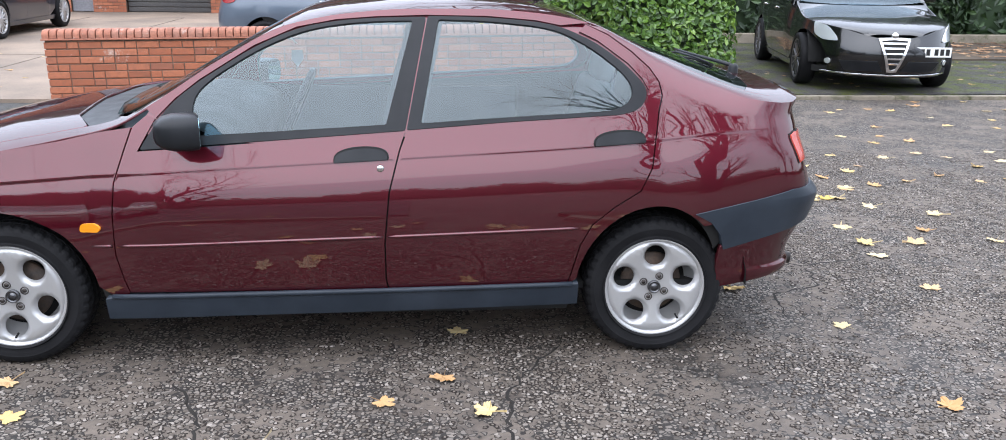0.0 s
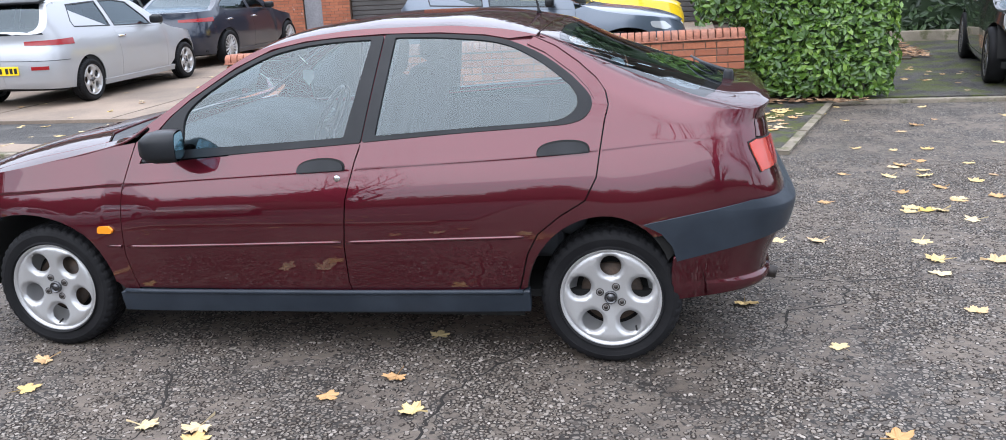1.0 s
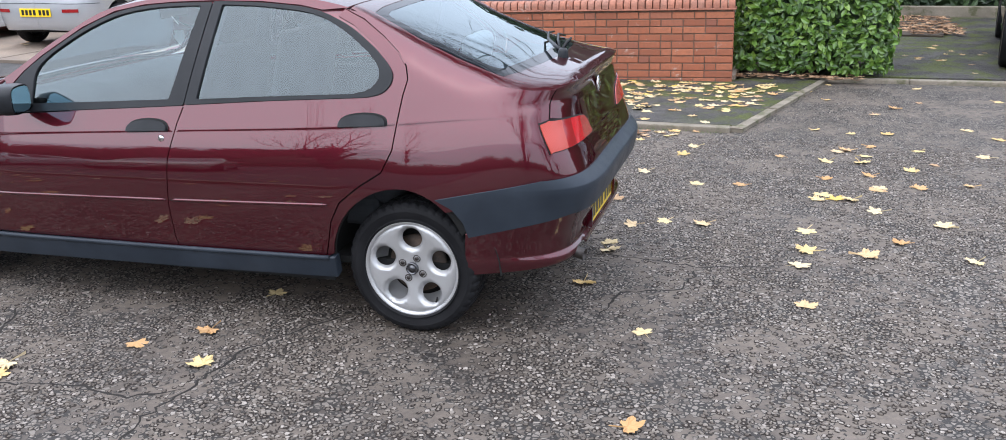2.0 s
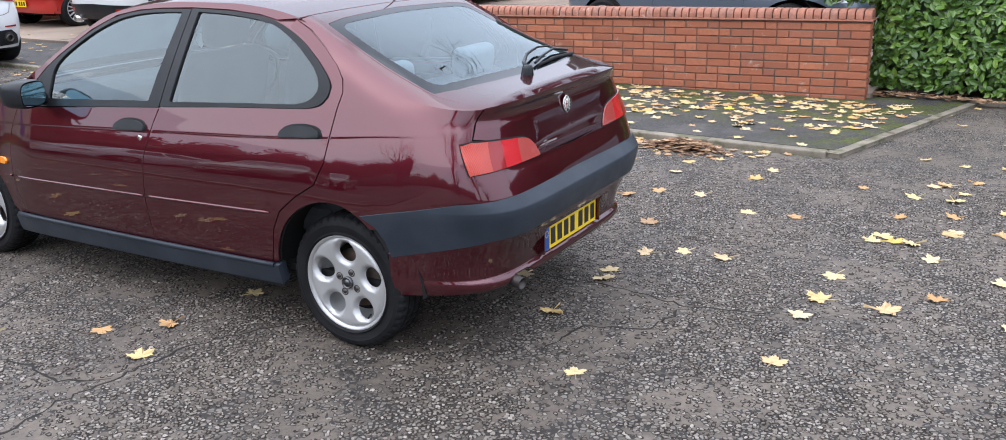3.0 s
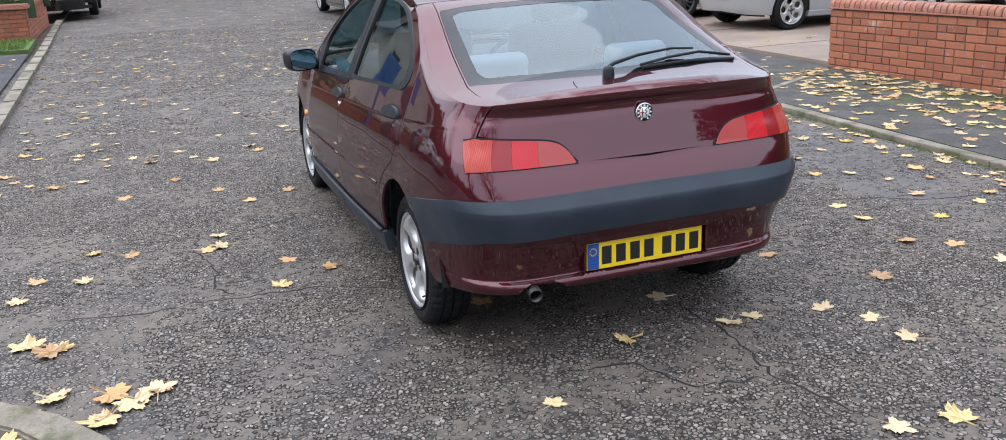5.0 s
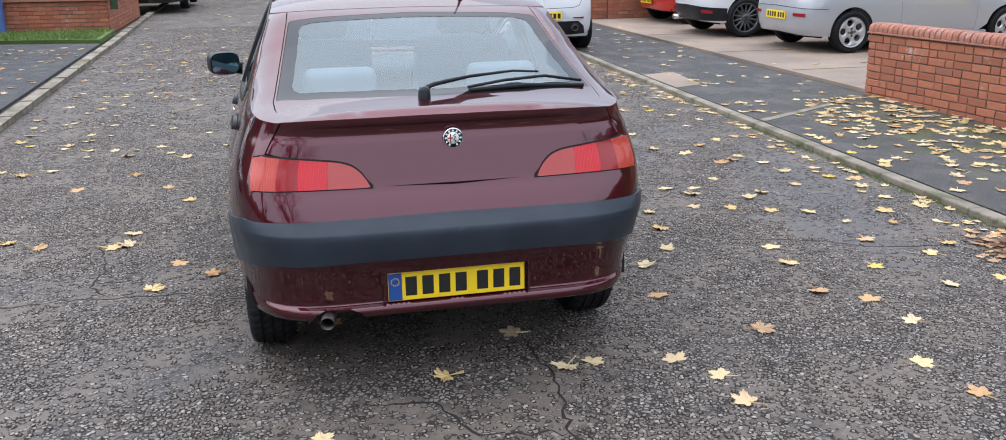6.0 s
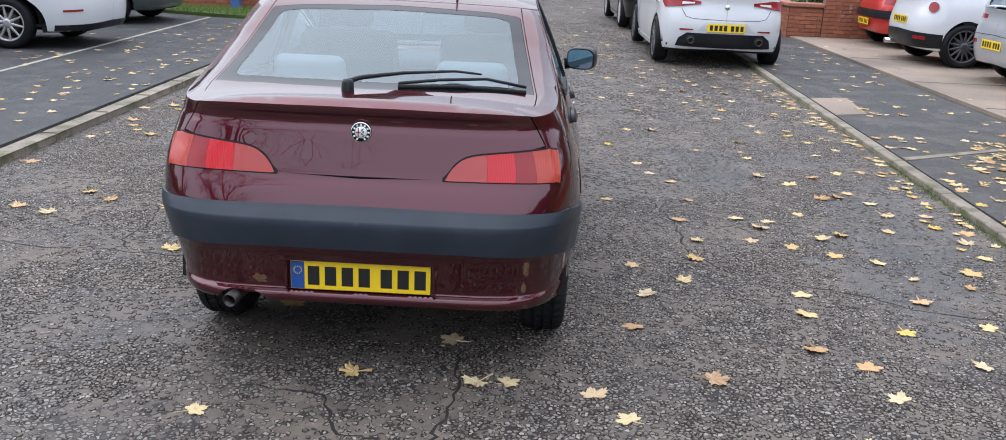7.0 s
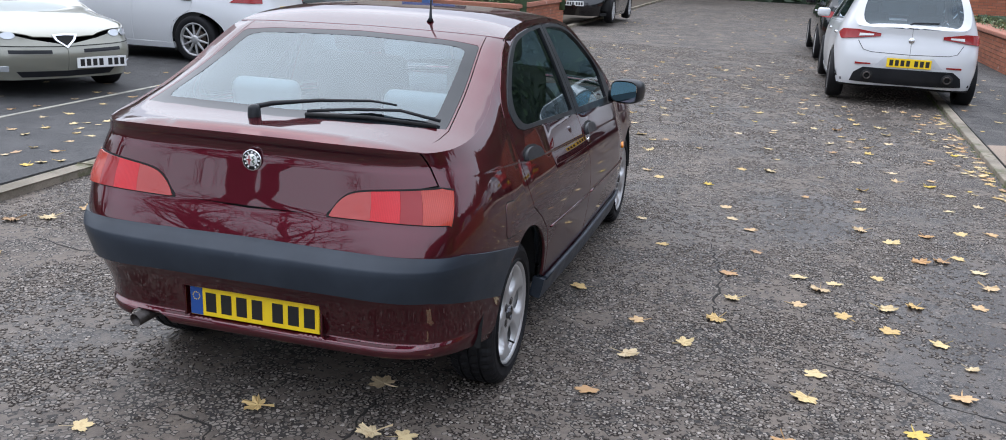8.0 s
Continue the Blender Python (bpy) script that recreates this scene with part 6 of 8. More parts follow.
            part("door_handle", moved(smooth(box(-0.085, 0.085, -0.015, 0.018, -0.014, 0.014, 0.008, 2)), Matrix.Translation((float(p[0]), float(p[1]) + s * 0.008, float(p[2])))), CHROME, car)
    # wheels
    for x, s in ((0, -1), (-wb, -1), (0, 1), (-wb, 1)):
        w = copy_thing(wheel, Matrix.Translation((x, s * (half - 0.105), radius)) @ pose(0, 0, 0, 0, 0, 180 if s > 0 else 0) @ pose(0, 0, 0, 0, random.uniform(0, 70), 0))
        w.parent = car
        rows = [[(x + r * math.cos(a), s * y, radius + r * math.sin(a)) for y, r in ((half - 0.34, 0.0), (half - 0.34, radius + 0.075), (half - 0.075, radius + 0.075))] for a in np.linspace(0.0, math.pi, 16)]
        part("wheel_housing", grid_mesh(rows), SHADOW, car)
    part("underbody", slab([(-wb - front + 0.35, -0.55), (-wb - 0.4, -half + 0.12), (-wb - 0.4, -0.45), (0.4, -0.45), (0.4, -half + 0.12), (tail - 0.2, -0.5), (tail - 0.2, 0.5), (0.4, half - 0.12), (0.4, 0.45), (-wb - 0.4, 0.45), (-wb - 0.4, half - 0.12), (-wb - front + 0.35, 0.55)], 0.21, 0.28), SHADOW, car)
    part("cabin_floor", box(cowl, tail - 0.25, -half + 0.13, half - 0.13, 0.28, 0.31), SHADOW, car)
    for y in (-0.36, 0.36):
        seat = merge(box(-wb + 1.05, -wb + 1.55, y - 0.24, y + 0.24, 0.35, 0.55, 0.05), moved(box(-0.06, 0.06, -0.24, 0.24, 0, 0.62, 0.05), Matrix.Translation((-wb + 1.52, y, 0.5)) @ pose(0, 0, 0, 0, 14, 0)), box(-wb + 1.62, -wb + 1.72, y - 0.12, y + 0.12, 1.08, 1.24, 0.04))
        part("seat", seat, SEAT, car)
    part("rear_bench", merge(box(-0.75, -0.2, -0.6, 0.6, 0.35, 0.52, 0.05), moved(box(-0.06, 0.06, -0.6, 0.6, 0, 0.5, 0.05), Matrix.Translation((-0.2, 0, 0.48)) @ pose(0, 0, 0, 0, 16, 0))), SEAT, car)
    part("dashboard", box(cowl - 0.02, cowl + 0.35, -half + 0.16, half - 0.16, 0.5, belt - 0.06, 0.06), DASH, car)
    return car, sh


def patch(car, sh, name, poly, mat, lift=0.006, sides=(-1, 1), depth=0.012, step=0.03, label=""):
    for s in sides:
        part(name, skin(Side(sh, s, None, lift), poly, step, depth), mat, car, label)


def tail_patch(sh, y0, y1, z_lo0, z_lo1, z_hi0, z_hi1, n=8):
    """An outline on the tail between two half widths, y0 outer, y1 inner."""
    a, b = sh.s_of_y(y0, (z_lo0 + z_hi0) / 2), sh.s_of_y(y1, (z_lo1 + z_hi1) / 2)
    q = np.linspace(0, 1, n)
    return [(a + (b - a) * t, z_lo0 + (z_lo1 - z_lo0) * t) for t in q] + [(a + (b - a) * t, z_hi0 + (z_hi1 - z_hi0) * t) for t in q[::-1]]


def s_nose(sh, y, z):
    ss = np.linspace(sh.front_x, sh.front_x - sh.arc, 400)
    p = sh.flank(ss, np.full(400, z), 1)
    return float(np.interp(-abs(y), -p[:, 1], ss))


def nose_x(sh, y, z):
    """How far forward the nose lies at y and z."""
    return float(sh.flank(s_nose(sh, y, z), z, 1)[0])


def at_heading(x, y, z, hx, hy):
    return pose(x, y, z, 0, 0, math.degrees(math.atan2(hy, hx)) - 180)


# wheels to copy from, each parked inside its first car later
SILVER = glossy("silver_paint", (0.36, 0.37, 0.385), 0.35, 0.8, 0.3)
NAVY = glossy("navy_paint", (0.008, 0.013, 0.028), 0.3, 1.0)
WHITE = glossy("white_paint", (0.60, 0.61, 0.62), 0.3, 0.8, 0.0)
RED_PAINT = glossy("red_paint", (0.50, 0.025, 0.02), 0.3, 0.8)
BLUE_GREY = glossy("blue_grey_paint", (0.085, 0.11, 0.145), 0.32, 0.9, 0.3)
YELLOW = glossy("yellow_paint", (0.85, 0.58, 0.01), 0.35, 0.8, 0.0)
BLACK = glossy("black_paint", (0.006, 0.006, 0.007), 0.2, 1.0, 0.05)
GOLD = glossy("pale_gold_paint", (0.23, 0.228, 0.185), 0.34, 0.8, 0.3)
GREY_GREEN = glossy("grey_green_paint", (0.05, 0.065, 0.06), 0.32, 0.9, 0.2)
teledial = teledial_wheel("wheel")
multi = spoke_wheel("wheel", 15, ALLOY)
dark_multi = spoke_wheel("wheel", 14, DARK_ALLOY, 0.315, 0.235)
five = spoke_wheel("wheel", 10, ALLOY, 0.32, 0.225)

# silver three-door hatchback
c, sh = parked_car("car", "silver three-door hatchback parked nose-in on the forecourt", at_heading(-8.52, 7.22, 0.078, 0.0, 1.0), SILVER, 2.54, 0.70, 0.88, 0.855, 1.42, 0.95, 0.98, 0.90, 0.66, -2.02, -1.35, 0.36, 0.63, 3, teledial, SILVER, radius=0.2895, n_tail=4.5)
patch(c, sh, "tail_lamp", tail_patch(sh, 0.80, 0.36, 0.80, 0.82, 0.885, 0.87), LENS_DEEP)
patch(c, sh, "bumper_line", [(0.40, 0.605), (1.25, 0.625), (1.25, 0.632), (0.40, 0.612)], TRIM, 0.006, depth=0.0)
patch(c, sh, "reflector", tail_patch(sh, 0.66, 0.44, 0.50, 0.50, 0.545, 0.545), LENS_DEEP)
number_plate(c, 0.715, 0.0, 0.50, False)
part("roof_spoiler", moved(smooth(box(-0.10, 0.10, -0.55, 0.55, -0.018, 0.018, 0.012)), Matrix.Translation((0.40, 0, 1.375)) @ pose(0, 0, 0, 0, 12, 0)), TRIM, c)
# dark blue saloon
c, sh = parked_car("car", "dark blue saloon with silver multi-spoke wheels", at_heading(-8.80, 11.9, 0.078, 0.02, 1.0), NAVY, 2.595, 0.95, 0.88, 0.872, 1.415, 0.95, 1.02, 0.92, 0.66, -1.95, -1.25, -0.25, 0.42, 4, multi, NAVY)
patch(c, sh, "tail_lamp", tail_patch(sh, 0.80, 0.36, 0.81, 0.83, 0.885, 0.87), LENS_DEEP)
number_plate(c, 0.955, 0.0, 0.55, False)
# green-grey car beyond it
c, sh = parked_car("car", "grey-green hatchback parked by the brick building", at_heading(-11.9, 13.4, 0.078, 0.0, 1.0), GREY_GREEN, 2.55, 0.7, 0.85, 0.85, 1.43, 0.96, 1.0, 0.92, 0.66, -2.0, -1.3, 0.2, 0.6, 4, multi, None)
patch(c, sh, "tail_lamp", tail_patch(sh, 0.80, 0.5, 0.78, 0.80, 0.90, 0.90), LENS_DEEP)
# small white hatchback
c, sh = parked_car("car", "small white hatchback with dark alloy wheels", at_heading(-10.98, 6.90, 0.078, 0.0, 1.0), WHITE, 2.51, 0.66, 0.88, 0.86, 1.45, 0.98, 1.02, 0.94, 0.68, -2.0, -1.25, 0.1, 0.55, 3, dark_multi, WHITE, radius=0.315)
patch(c, sh, "tail_lamp", [(sh.s_of_y(0.70, 0.9) + 0.075 * math.cos(a), 0.86 + 0.075 * math.sin(a)) for a in np.linspace(0, 6.28, 20)[:-1]], LENS_DEEP, 0.02)
patch(c, sh, "bumper_insert", tail_patch(sh, 0.80, 0.001, 0.27, 0.25, 0.47, 0.50), TRIM, 0.008)
patch(c, sh, "fog_lamp", tail_patch(sh, 0.70, 0.50, 0.38, 0.38, 0.43, 0.43), LENS_DEEP, 0.012)
number_plate(c, 0.672, 0.0, 0.64, False)
part("exhaust_pipe", tube([(0.45, -0.45, 0.26), (0.70, -0.45, 0.26)], 0.04, 14), CHROME, c)
# red hatchback
c, sh = parked_car("car", "red hatchback with black bumper parked at a brick wall", at_heading(-13.45, 7.15, 0.078, 0.0, 1.0), RED_PAINT, 2.45, 0.60, 0.85, 0.82, 1.42, 0.95, 1.0, 0.92, 0.66, -1.95, -1.3, 0.1, 0.52, 3, multi, None, radius=0.29)
patch(c, sh, "tail_lamp", tail_patch(sh, 0.76, 0.58, 0.74, 0.74, 0.92, 0.92), LENS_DEEP)
patch(c, sh, "rear_bumper", tail_patch(sh, 0.80, 0.001, 0.50, 0.50, 0.64, 0.64), TRIM, 0.02)
number_plate(c, 0.63, 0.0, 0.42, False)
# blue-grey hatchback behind the wall
c, sh = parked_car("car", "blue-grey three-door hatchback parked behind the brick wall", at_heading(-3.10, 9.38, 0.078, 1.0, 0.0), BLUE_GREY, 2.546, 0.70, 0.90, 0.865, 1.44, 0.96, 1.0, 0.93, 0.68, -2.0, -1.25, 0.25, 0.60, 3, teledial, BLUE_GREY, radius=0.2895)
patch(c, sh, "tail_lamp", [(0.55 + 0.13 * math.cos(a), 0.86 + 0.06 * math.sin(a)) for a in np.linspace(0, 6.28, 20)[:-1]], LENS_DEEP, 0.012)
hl = s_nose(sh, 0.62, 0.66)
patch(c, sh, "headlamp", rounded([(hl + 0.14, 0.62), (hl + 0.15, 0.70), (hl - 0.02, 0.69), (hl - 0.10, 0.60), (hl, 0.575)], 0.03), LENS_CLEAR, 0.008)
patch(c, sh, "fuel_flap", [(0.20 + 0.075 * math.cos(a), 0.80 + 0.075 * math.sin(a)) for a in np.linspace(0, 6.28, 20)[:-1]], BLUE_GREY, 0.004)
# yellow hatchback behind that
c, sh = parked_car("car", "bright yellow hatchback parked on the forecourt", at_heading(-3.05, 12.6, 0.078, 1.0, 0.0), YELLOW, 2.50, 0.72, 0.88, 0.85, 1.45, 1.0, 1.02, 0.98, 0.74, -2.0, -1.3, 0.2, 0.6, 3, multi, None)
# white hatchback on the kerb, straight ahead along the road
c, sh = parked_car("car", "white five-door hatchback parked half on the kerb", at_heading(-9.98, 3.22, 0.02, -1.0, -0.01), WHITE, 2.634, 0.72, 0.95, 0.90, 1.46, 0.98, 1.0, 0.94, 0.70, -2.0, -1.25, 0.28, 0.58, 4, dark_multi, None, n_tail=3.2, radius=0.315)
patch(c, sh, "tail_lamp", [(sh.s_of_y(0.80, 0.86) + 0.02, 0.80), (sh.s_of_y(0.64, 0.86), 0.825), (sh.s_of_y(0.36, 0.86), 0.865), (sh.s_of_y(0.36, 0.86), 0.900), (sh.s_of_y(0.64, 0.86), 0.935), (sh.s_of_y(0.80, 0.86), 0.925), (sh.s_of_y(0.83, 0.86), 0.87)], LENS_DEEP, 0.015)
patch(c, sh, "lamp_window", [(sh.s_of_y(0.60, 0.86), 0.855), (sh.s_of_y(0.44, 0.86), 0.872), (sh.s_of_y(0.44, 0.86), 0.890), (sh.s_of_y(0.60, 0.86), 0.890)], PLATE_WHITE, 0.022)
patch(c, sh, "diffuser", [(sh.s_of_y(0.66, 0.35), 0.285), (sh.arc, 0.275), (sh.arc, 0.475), (sh.s_of_y(0.52, 0.45), 0.475), (sh.s_of_y(0.62, 0.4), 0.40)], TRIM, 0.012, label="black diffuser")
patch(c, sh, "reflector", tail_patch(sh, 0.62, 0.44, 0.505, 0.515, 0.53, 0.53), LENS_DEEP, 0.008)
patch(c, sh, "hatch_seam", [(sh.s_of_y(0.62, 0.8), 0.80), (sh.s_of_y(0.55, 0.7), 0.69), (sh.s_of_y(0.45, 0.66), 0.665), (sh.arc, 0.655), (sh.arc, 0.662), (sh.s_of_y(0.45, 0.66), 0.672), (sh.s_of_y(0.545, 0.7), 0.695), (sh.s_of_y(0.61, 0.8), 0.80)], SHADOW, 0.001, depth=0.0)
patch(c, sh, "plate_recess", [(sh.s_of_y(0.40, 0.55), 0.505), (sh.arc, 0.505), (sh.arc, 0.635), (sh.s_of_y(0.28, 0.6), 0.63), (sh.s_of_y(0.36, 0.55), 0.54)], plastic("pale_recess", (0.45, 0.46, 0.48), 0.4), 0.002, depth=0.0)
number_plate(c, 0.742, 0.0, 0.555, False)
for y in (-0.47, 0.47):
    part("exhaust_pipe", moved(lathe([(0.03, 0.0), (0.032, 0.08), (0.048, 0.085), (0.048, 0.0), (0.0, -0.02)], "x", 20), Matrix.Translation((0.66, y, 0.375))), STEEL, c)
    # flat black disc in place of the shaded opening round the pipe
    part("exhaust_hole", moved(lathe([(0.0, 0.0), (0.072, 0.0), (0.072, -0.02)], "x", 20), Matrix.Translation((0.715, y, 0.375))), SHADOW, c)
part("rear_badge", moved(lathe([(0.0, 0.01), (0.03, 0.008), (0.036, 0.0)], "x", 24), Matrix.Translation((0.69, 0, 0.83))), CHROME, c)
part("wiper", tube([(0.60, -0.06, 0.99), (0.585, 0.0, 1.04), (0.58, 0.30, 1.05)], 0.012, 6), TRIM, c)
# dark car beyond it
c, sh = parked_car("car", "dark grey estate parked farther along the kerb", at_heading(-15.4, 3.15, 0.02, -1.0, -0.03), BLACK, 2.65, 0.75, 0.9, 0.88, 1.45, 0.98, 1.0, 0.94, 0.70, -2.0, -1.3, 0.3, 0.6, 4, multi, None)
patch(c, sh, "tail_lamp", tail_patch(sh, 0.82, 0.5, 0.8, 0.8, 0.92, 0.9), LENS_DEEP)
# black hatchback facing the road in the far bay
c, sh = parked_car("car", "glossy black hatchback with a triangular chrome grille", at_heading(4.97, 9.52, 0.05, -0.165, -0.986), BLACK, 2.634, 0.72, 0.95, 0.90, 1.46, 0.98, 1.0, 0.92, 0.70, -2.0, -1.25, 0.28, 0.58, 4, dark_multi, None, radius=0.315)
hl = s_nose(sh, 0.66, 0.72)
patch(c, sh, "headlamp", rounded([(hl + 0.20, 0.80), (hl + 0.02, 0.76), (hl - 0.08, 0.66), (hl - 0.10, 0.60), (hl + 0.06, 0.60), (hl + 0.17, 0.66)], 0.04), LENS_CLEAR, 0.012)
tip = sh.front_x - sh.arc
grille = [(tip, 0.28), (tip + 0.035, 0.28), (s_nose(sh, 0.15, 0.66), 0.635), (tip, 0.635)]
patch(c, sh, "grille_back", grille, SHADOW, 0.012)
patch(c, sh, "grille_frame", [(tip, 0.26), (tip + 0.05, 0.265), (s_nose(sh, 0.175, 0.66), 0.65), (tip, 0.66), (tip, 0.635), (s_nose(sh, 0.142, 0.66), 0.625), (tip + 0.03, 0.30), (tip, 0.29)], CHROME, 0.022)
for z in (0.36, 0.42, 0.48, 0.54, 0.595):
    w = 0.025 + 0.115 * (z - 0.28) / 0.36
    patch(c, sh, "grille_bar", [(tip, z - 0.009), (s_nose(sh, w, z), z - 0.009), (s_nose(sh, w, z), z + 0.009), (tip, z + 0.009)], CHROME, 0.018)
patch(c, sh, "lower_grille", [(tip + 0.09, 0.27), (s_nose(sh, 0.50, 0.32), 0.27), (s_nose(sh, 0.56, 0.36), 0.38), (tip + 0.16, 0.39)], TRIM, 0.006)
patch(c, sh, "fog_lamp", [(s_nose(sh, 0.66, 0.36) + 0.032 * math.cos(a), 0.36 + 0.032 * math.sin(a)) for a in np.linspace(0, 6.28, 16)[:-1]], LENS_CLEAR, 0.014)
patch(c, sh, "splitter", [(tip, 0.215), (s_nose(sh, 0.70, 0.24), 0.225), (s_nose(sh, 0.70, 0.24), 0.24), (tip, 0.23)], CHROME, 0.02)
number_plate(c, nose_x(sh, 0.40, 0.50) - 0.004, -0.40, 0.50, True, -1, 0, 6)
part("nose_badge", moved(lathe([(0.0, -0.012), (0.034, -0.010), (0.04, 0.0)], "x", 24), Matrix.Translation((-2.634 - 0.90, 0, 0.675))), CHROME, c)
# pale gold coupe nosing out of the lot
c, sh = parked_car("car", "pale gold coupe with paired round headlamps", at_heading(-6.15, -8.43, 0.03, 0.45, 0.893), GOLD, 2.54, 0.75, 0.94, 0.87, 1.32, 0.92, 0.98, 0.88, 0.63, -1.85, -1.05, -0.1, 0.45, 3, five, GOLD, radius=0.31, n_nose=4.2)
tip = sh.front_x - sh.arc
for y in (0.66, 0.53):
    q = s_nose(sh, y, 0.64)
    patch(c, sh, "headlamp", [(q + 0.052 * math.cos(a), 0.648 + 0.034 * math.sin(a)) for a in np.linspace(0, 6.28, 18)[:-1]], LENS_CLEAR, 0.010)
patch(c, sh, "nose_seam", [(s_nose(sh, 0.80, 0.5), 0.550), (tip, 0.525), (tip, 0.533), (s_nose(sh, 0.80, 0.5), 0.558)], SHADOW, 0.002, depth=0.0)
patch(c, sh, "grille_slot", [(s_nose(sh, 0.56, 0.44), 0.475), (s_nose(sh, 0.16, 0.44), 0.465), (s_nose(sh, 0.16, 0.44), 0.500), (s_nose(sh, 0.56, 0.44), 0.510)], TRIM, 0.004)
patch(c, sh, "badge_grille", [(tip, 0.515), (s_nose(sh, 0.10, 0.55), 0.595), (s_nose(sh, 0.13, 0.58), 0.650), (tip, 0.660)], CHROME, 0.012)
patch(c, sh, "badge_mesh", [(tip, 0.540), (s_nose(sh, 0.075, 0.55), 0.600), (s_nose(sh, 0.09, 0.56), 0.635), (tip, 0.640)], SHADOW, 0.018)
patch(c, sh, "lower_grille", [(tip, 0.220), (s_nose(sh, 0.45, 0.28), 0.230), (s_nose(sh, 0.50, 0.32), 0.290), (tip, 0.280)], TRIM, 0.004)
patch(c, sh, "bumper_lamp", [(s_nose(sh, 0.74, 0.33), 0.300), (s_nose(sh, 0.56, 0.33), 0.290), (s_nose(sh, 0.56, 0.33), 0.345), (s_nose(sh, 0.74, 0.33), 0.350)], LENS_CLEAR, 0.004)
number_plate(c, nose_x(sh, 0.34, 0.36) - 0.012, -0.34, 0.36, True, -1)
# white hatchback parked nose-in beside it
c, sh = parked_car("car", "white saloon parked nose-in beside a gold coupe", at_heading(-8.70, -6.07, 0.03, 0.0, -1.0), WHITE, 2.70, 0.98, 0.9, 0.89, 1.45, 0.98, 1.06, 0.95, 0.70, -2.0, -1.3, -0.05, 0.68, 4, five, None, radius=0.32)
patch(c, sh, "tail_lamp", [(0.42, 0.845), (sh.s_of_y(0.55, 0.88), 0.84), (sh.s_of_y(0.55, 0.88), 0.92), (0.52, 0.945)], LENS_DEEP, 0.010)
patch(c, sh, "bumper_insert", [(0.45, 0.24), (sh.arc, 0.25), (sh.arc, 0.34), (0.45, 0.31)], TRIM, 0.006)
patch(c, sh, "reflector", [(0.52, 0.48), (0.70, 0.49), (0.70, 0.515), (0.52, 0.505)], LENS_DEEP, 0.006)
number_plate(c, 0.985, 0.0, 0.74, False)
# dark cars farther off in the lot and down the road
c, sh = parked_car("car", "dark hatchback parked at the end of the lot", at_heading(-12.2, -6.35, 0.03, 0.0, -1.0), GREY_GREEN, 2.6, 0.78, 0.9, 0.87, 1.45, 0.98, 1.0, 0.95, 0.70, -2.0, -1.3, 0.2, 0.6, 4, five, None, radius=0.32)
patch(c, sh, "tail_lamp", tail_patch(sh, 0.82, 0.55, 0.8, 0.8, 0.95, 0.95), LENS_DEEP)
c, sh = parked_car("car", "dark car facing along the road by a brick planter", at_heading(-23.4, -3.42, 0.06, 1.0, 0.0), BLACK, 2.6, 0.75, 0.9, 0.88, 1.5, 1.0, 1.02, 0.97, 0.72, -2.0, -1.3, 0.2, 0.6, 4, five, None, radius=0.33)
hl = s_nose(sh, 0.66, 0.72)
patch(c, sh, "headlamp", [(hl + 0.1, 0.66), (hl - 0.08, 0.64), (hl - 0.08, 0.74), (hl + 0.1, 0.76)], LENS_CLEAR, 0.012)
number_plate(c, -2.6 - 0.89, 0.0, 0.50, True, -1)
for w in (teledial, multi, dark_multi, five):
    for o in (*w.children_recursive, w):
        bpy.data.objects.remove(o)

# ---- plants ----
LAUREL = material("laurel_leaf", (0.05, 0.12, 0.02), 0.38, 0.0, 0.15, 0.2)
k = Nodes(LAUREL)
k.to(Base_Color=k.ramp(k.island(), [(0.0, (0.028, 0.068, 0.009)), (0.45, (0.060, 0.132, 0.016)), (0.85, (0.110, 0.205, 0.028)), (1.0, (0.18, 0.28, 0.05))]))
# Evergreen leaf colour; also colours the cores that stand for shade.
DARK_LEAF = material("dark_evergreen_and_shade", (0.02, 0.05, 0.015), 0.55)
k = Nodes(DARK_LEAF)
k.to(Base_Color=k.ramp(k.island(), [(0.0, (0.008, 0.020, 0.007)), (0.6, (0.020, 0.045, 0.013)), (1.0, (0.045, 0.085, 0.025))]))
PALE_LEAF = material("pale_shrub_leaf", (0.12, 0.16, 0.07), 0.6)
k = Nodes(PALE_LEAF)
k.to(Base_Color=k.ramp(k.island(), [(0.0, (0.03, 0.06, 0.015)), (0.5, (0.10, 0.15, 0.05)), (0.9, (0.20, 0.24, 0.12)), (1.0, (0.50, 0.50, 0.42))]))
BARK = worn("dark_bark", (0.060, 0.048, 0.038), (0.035, 0.028, 0.022), 6.0, 0.95, 40.0, 0.6)


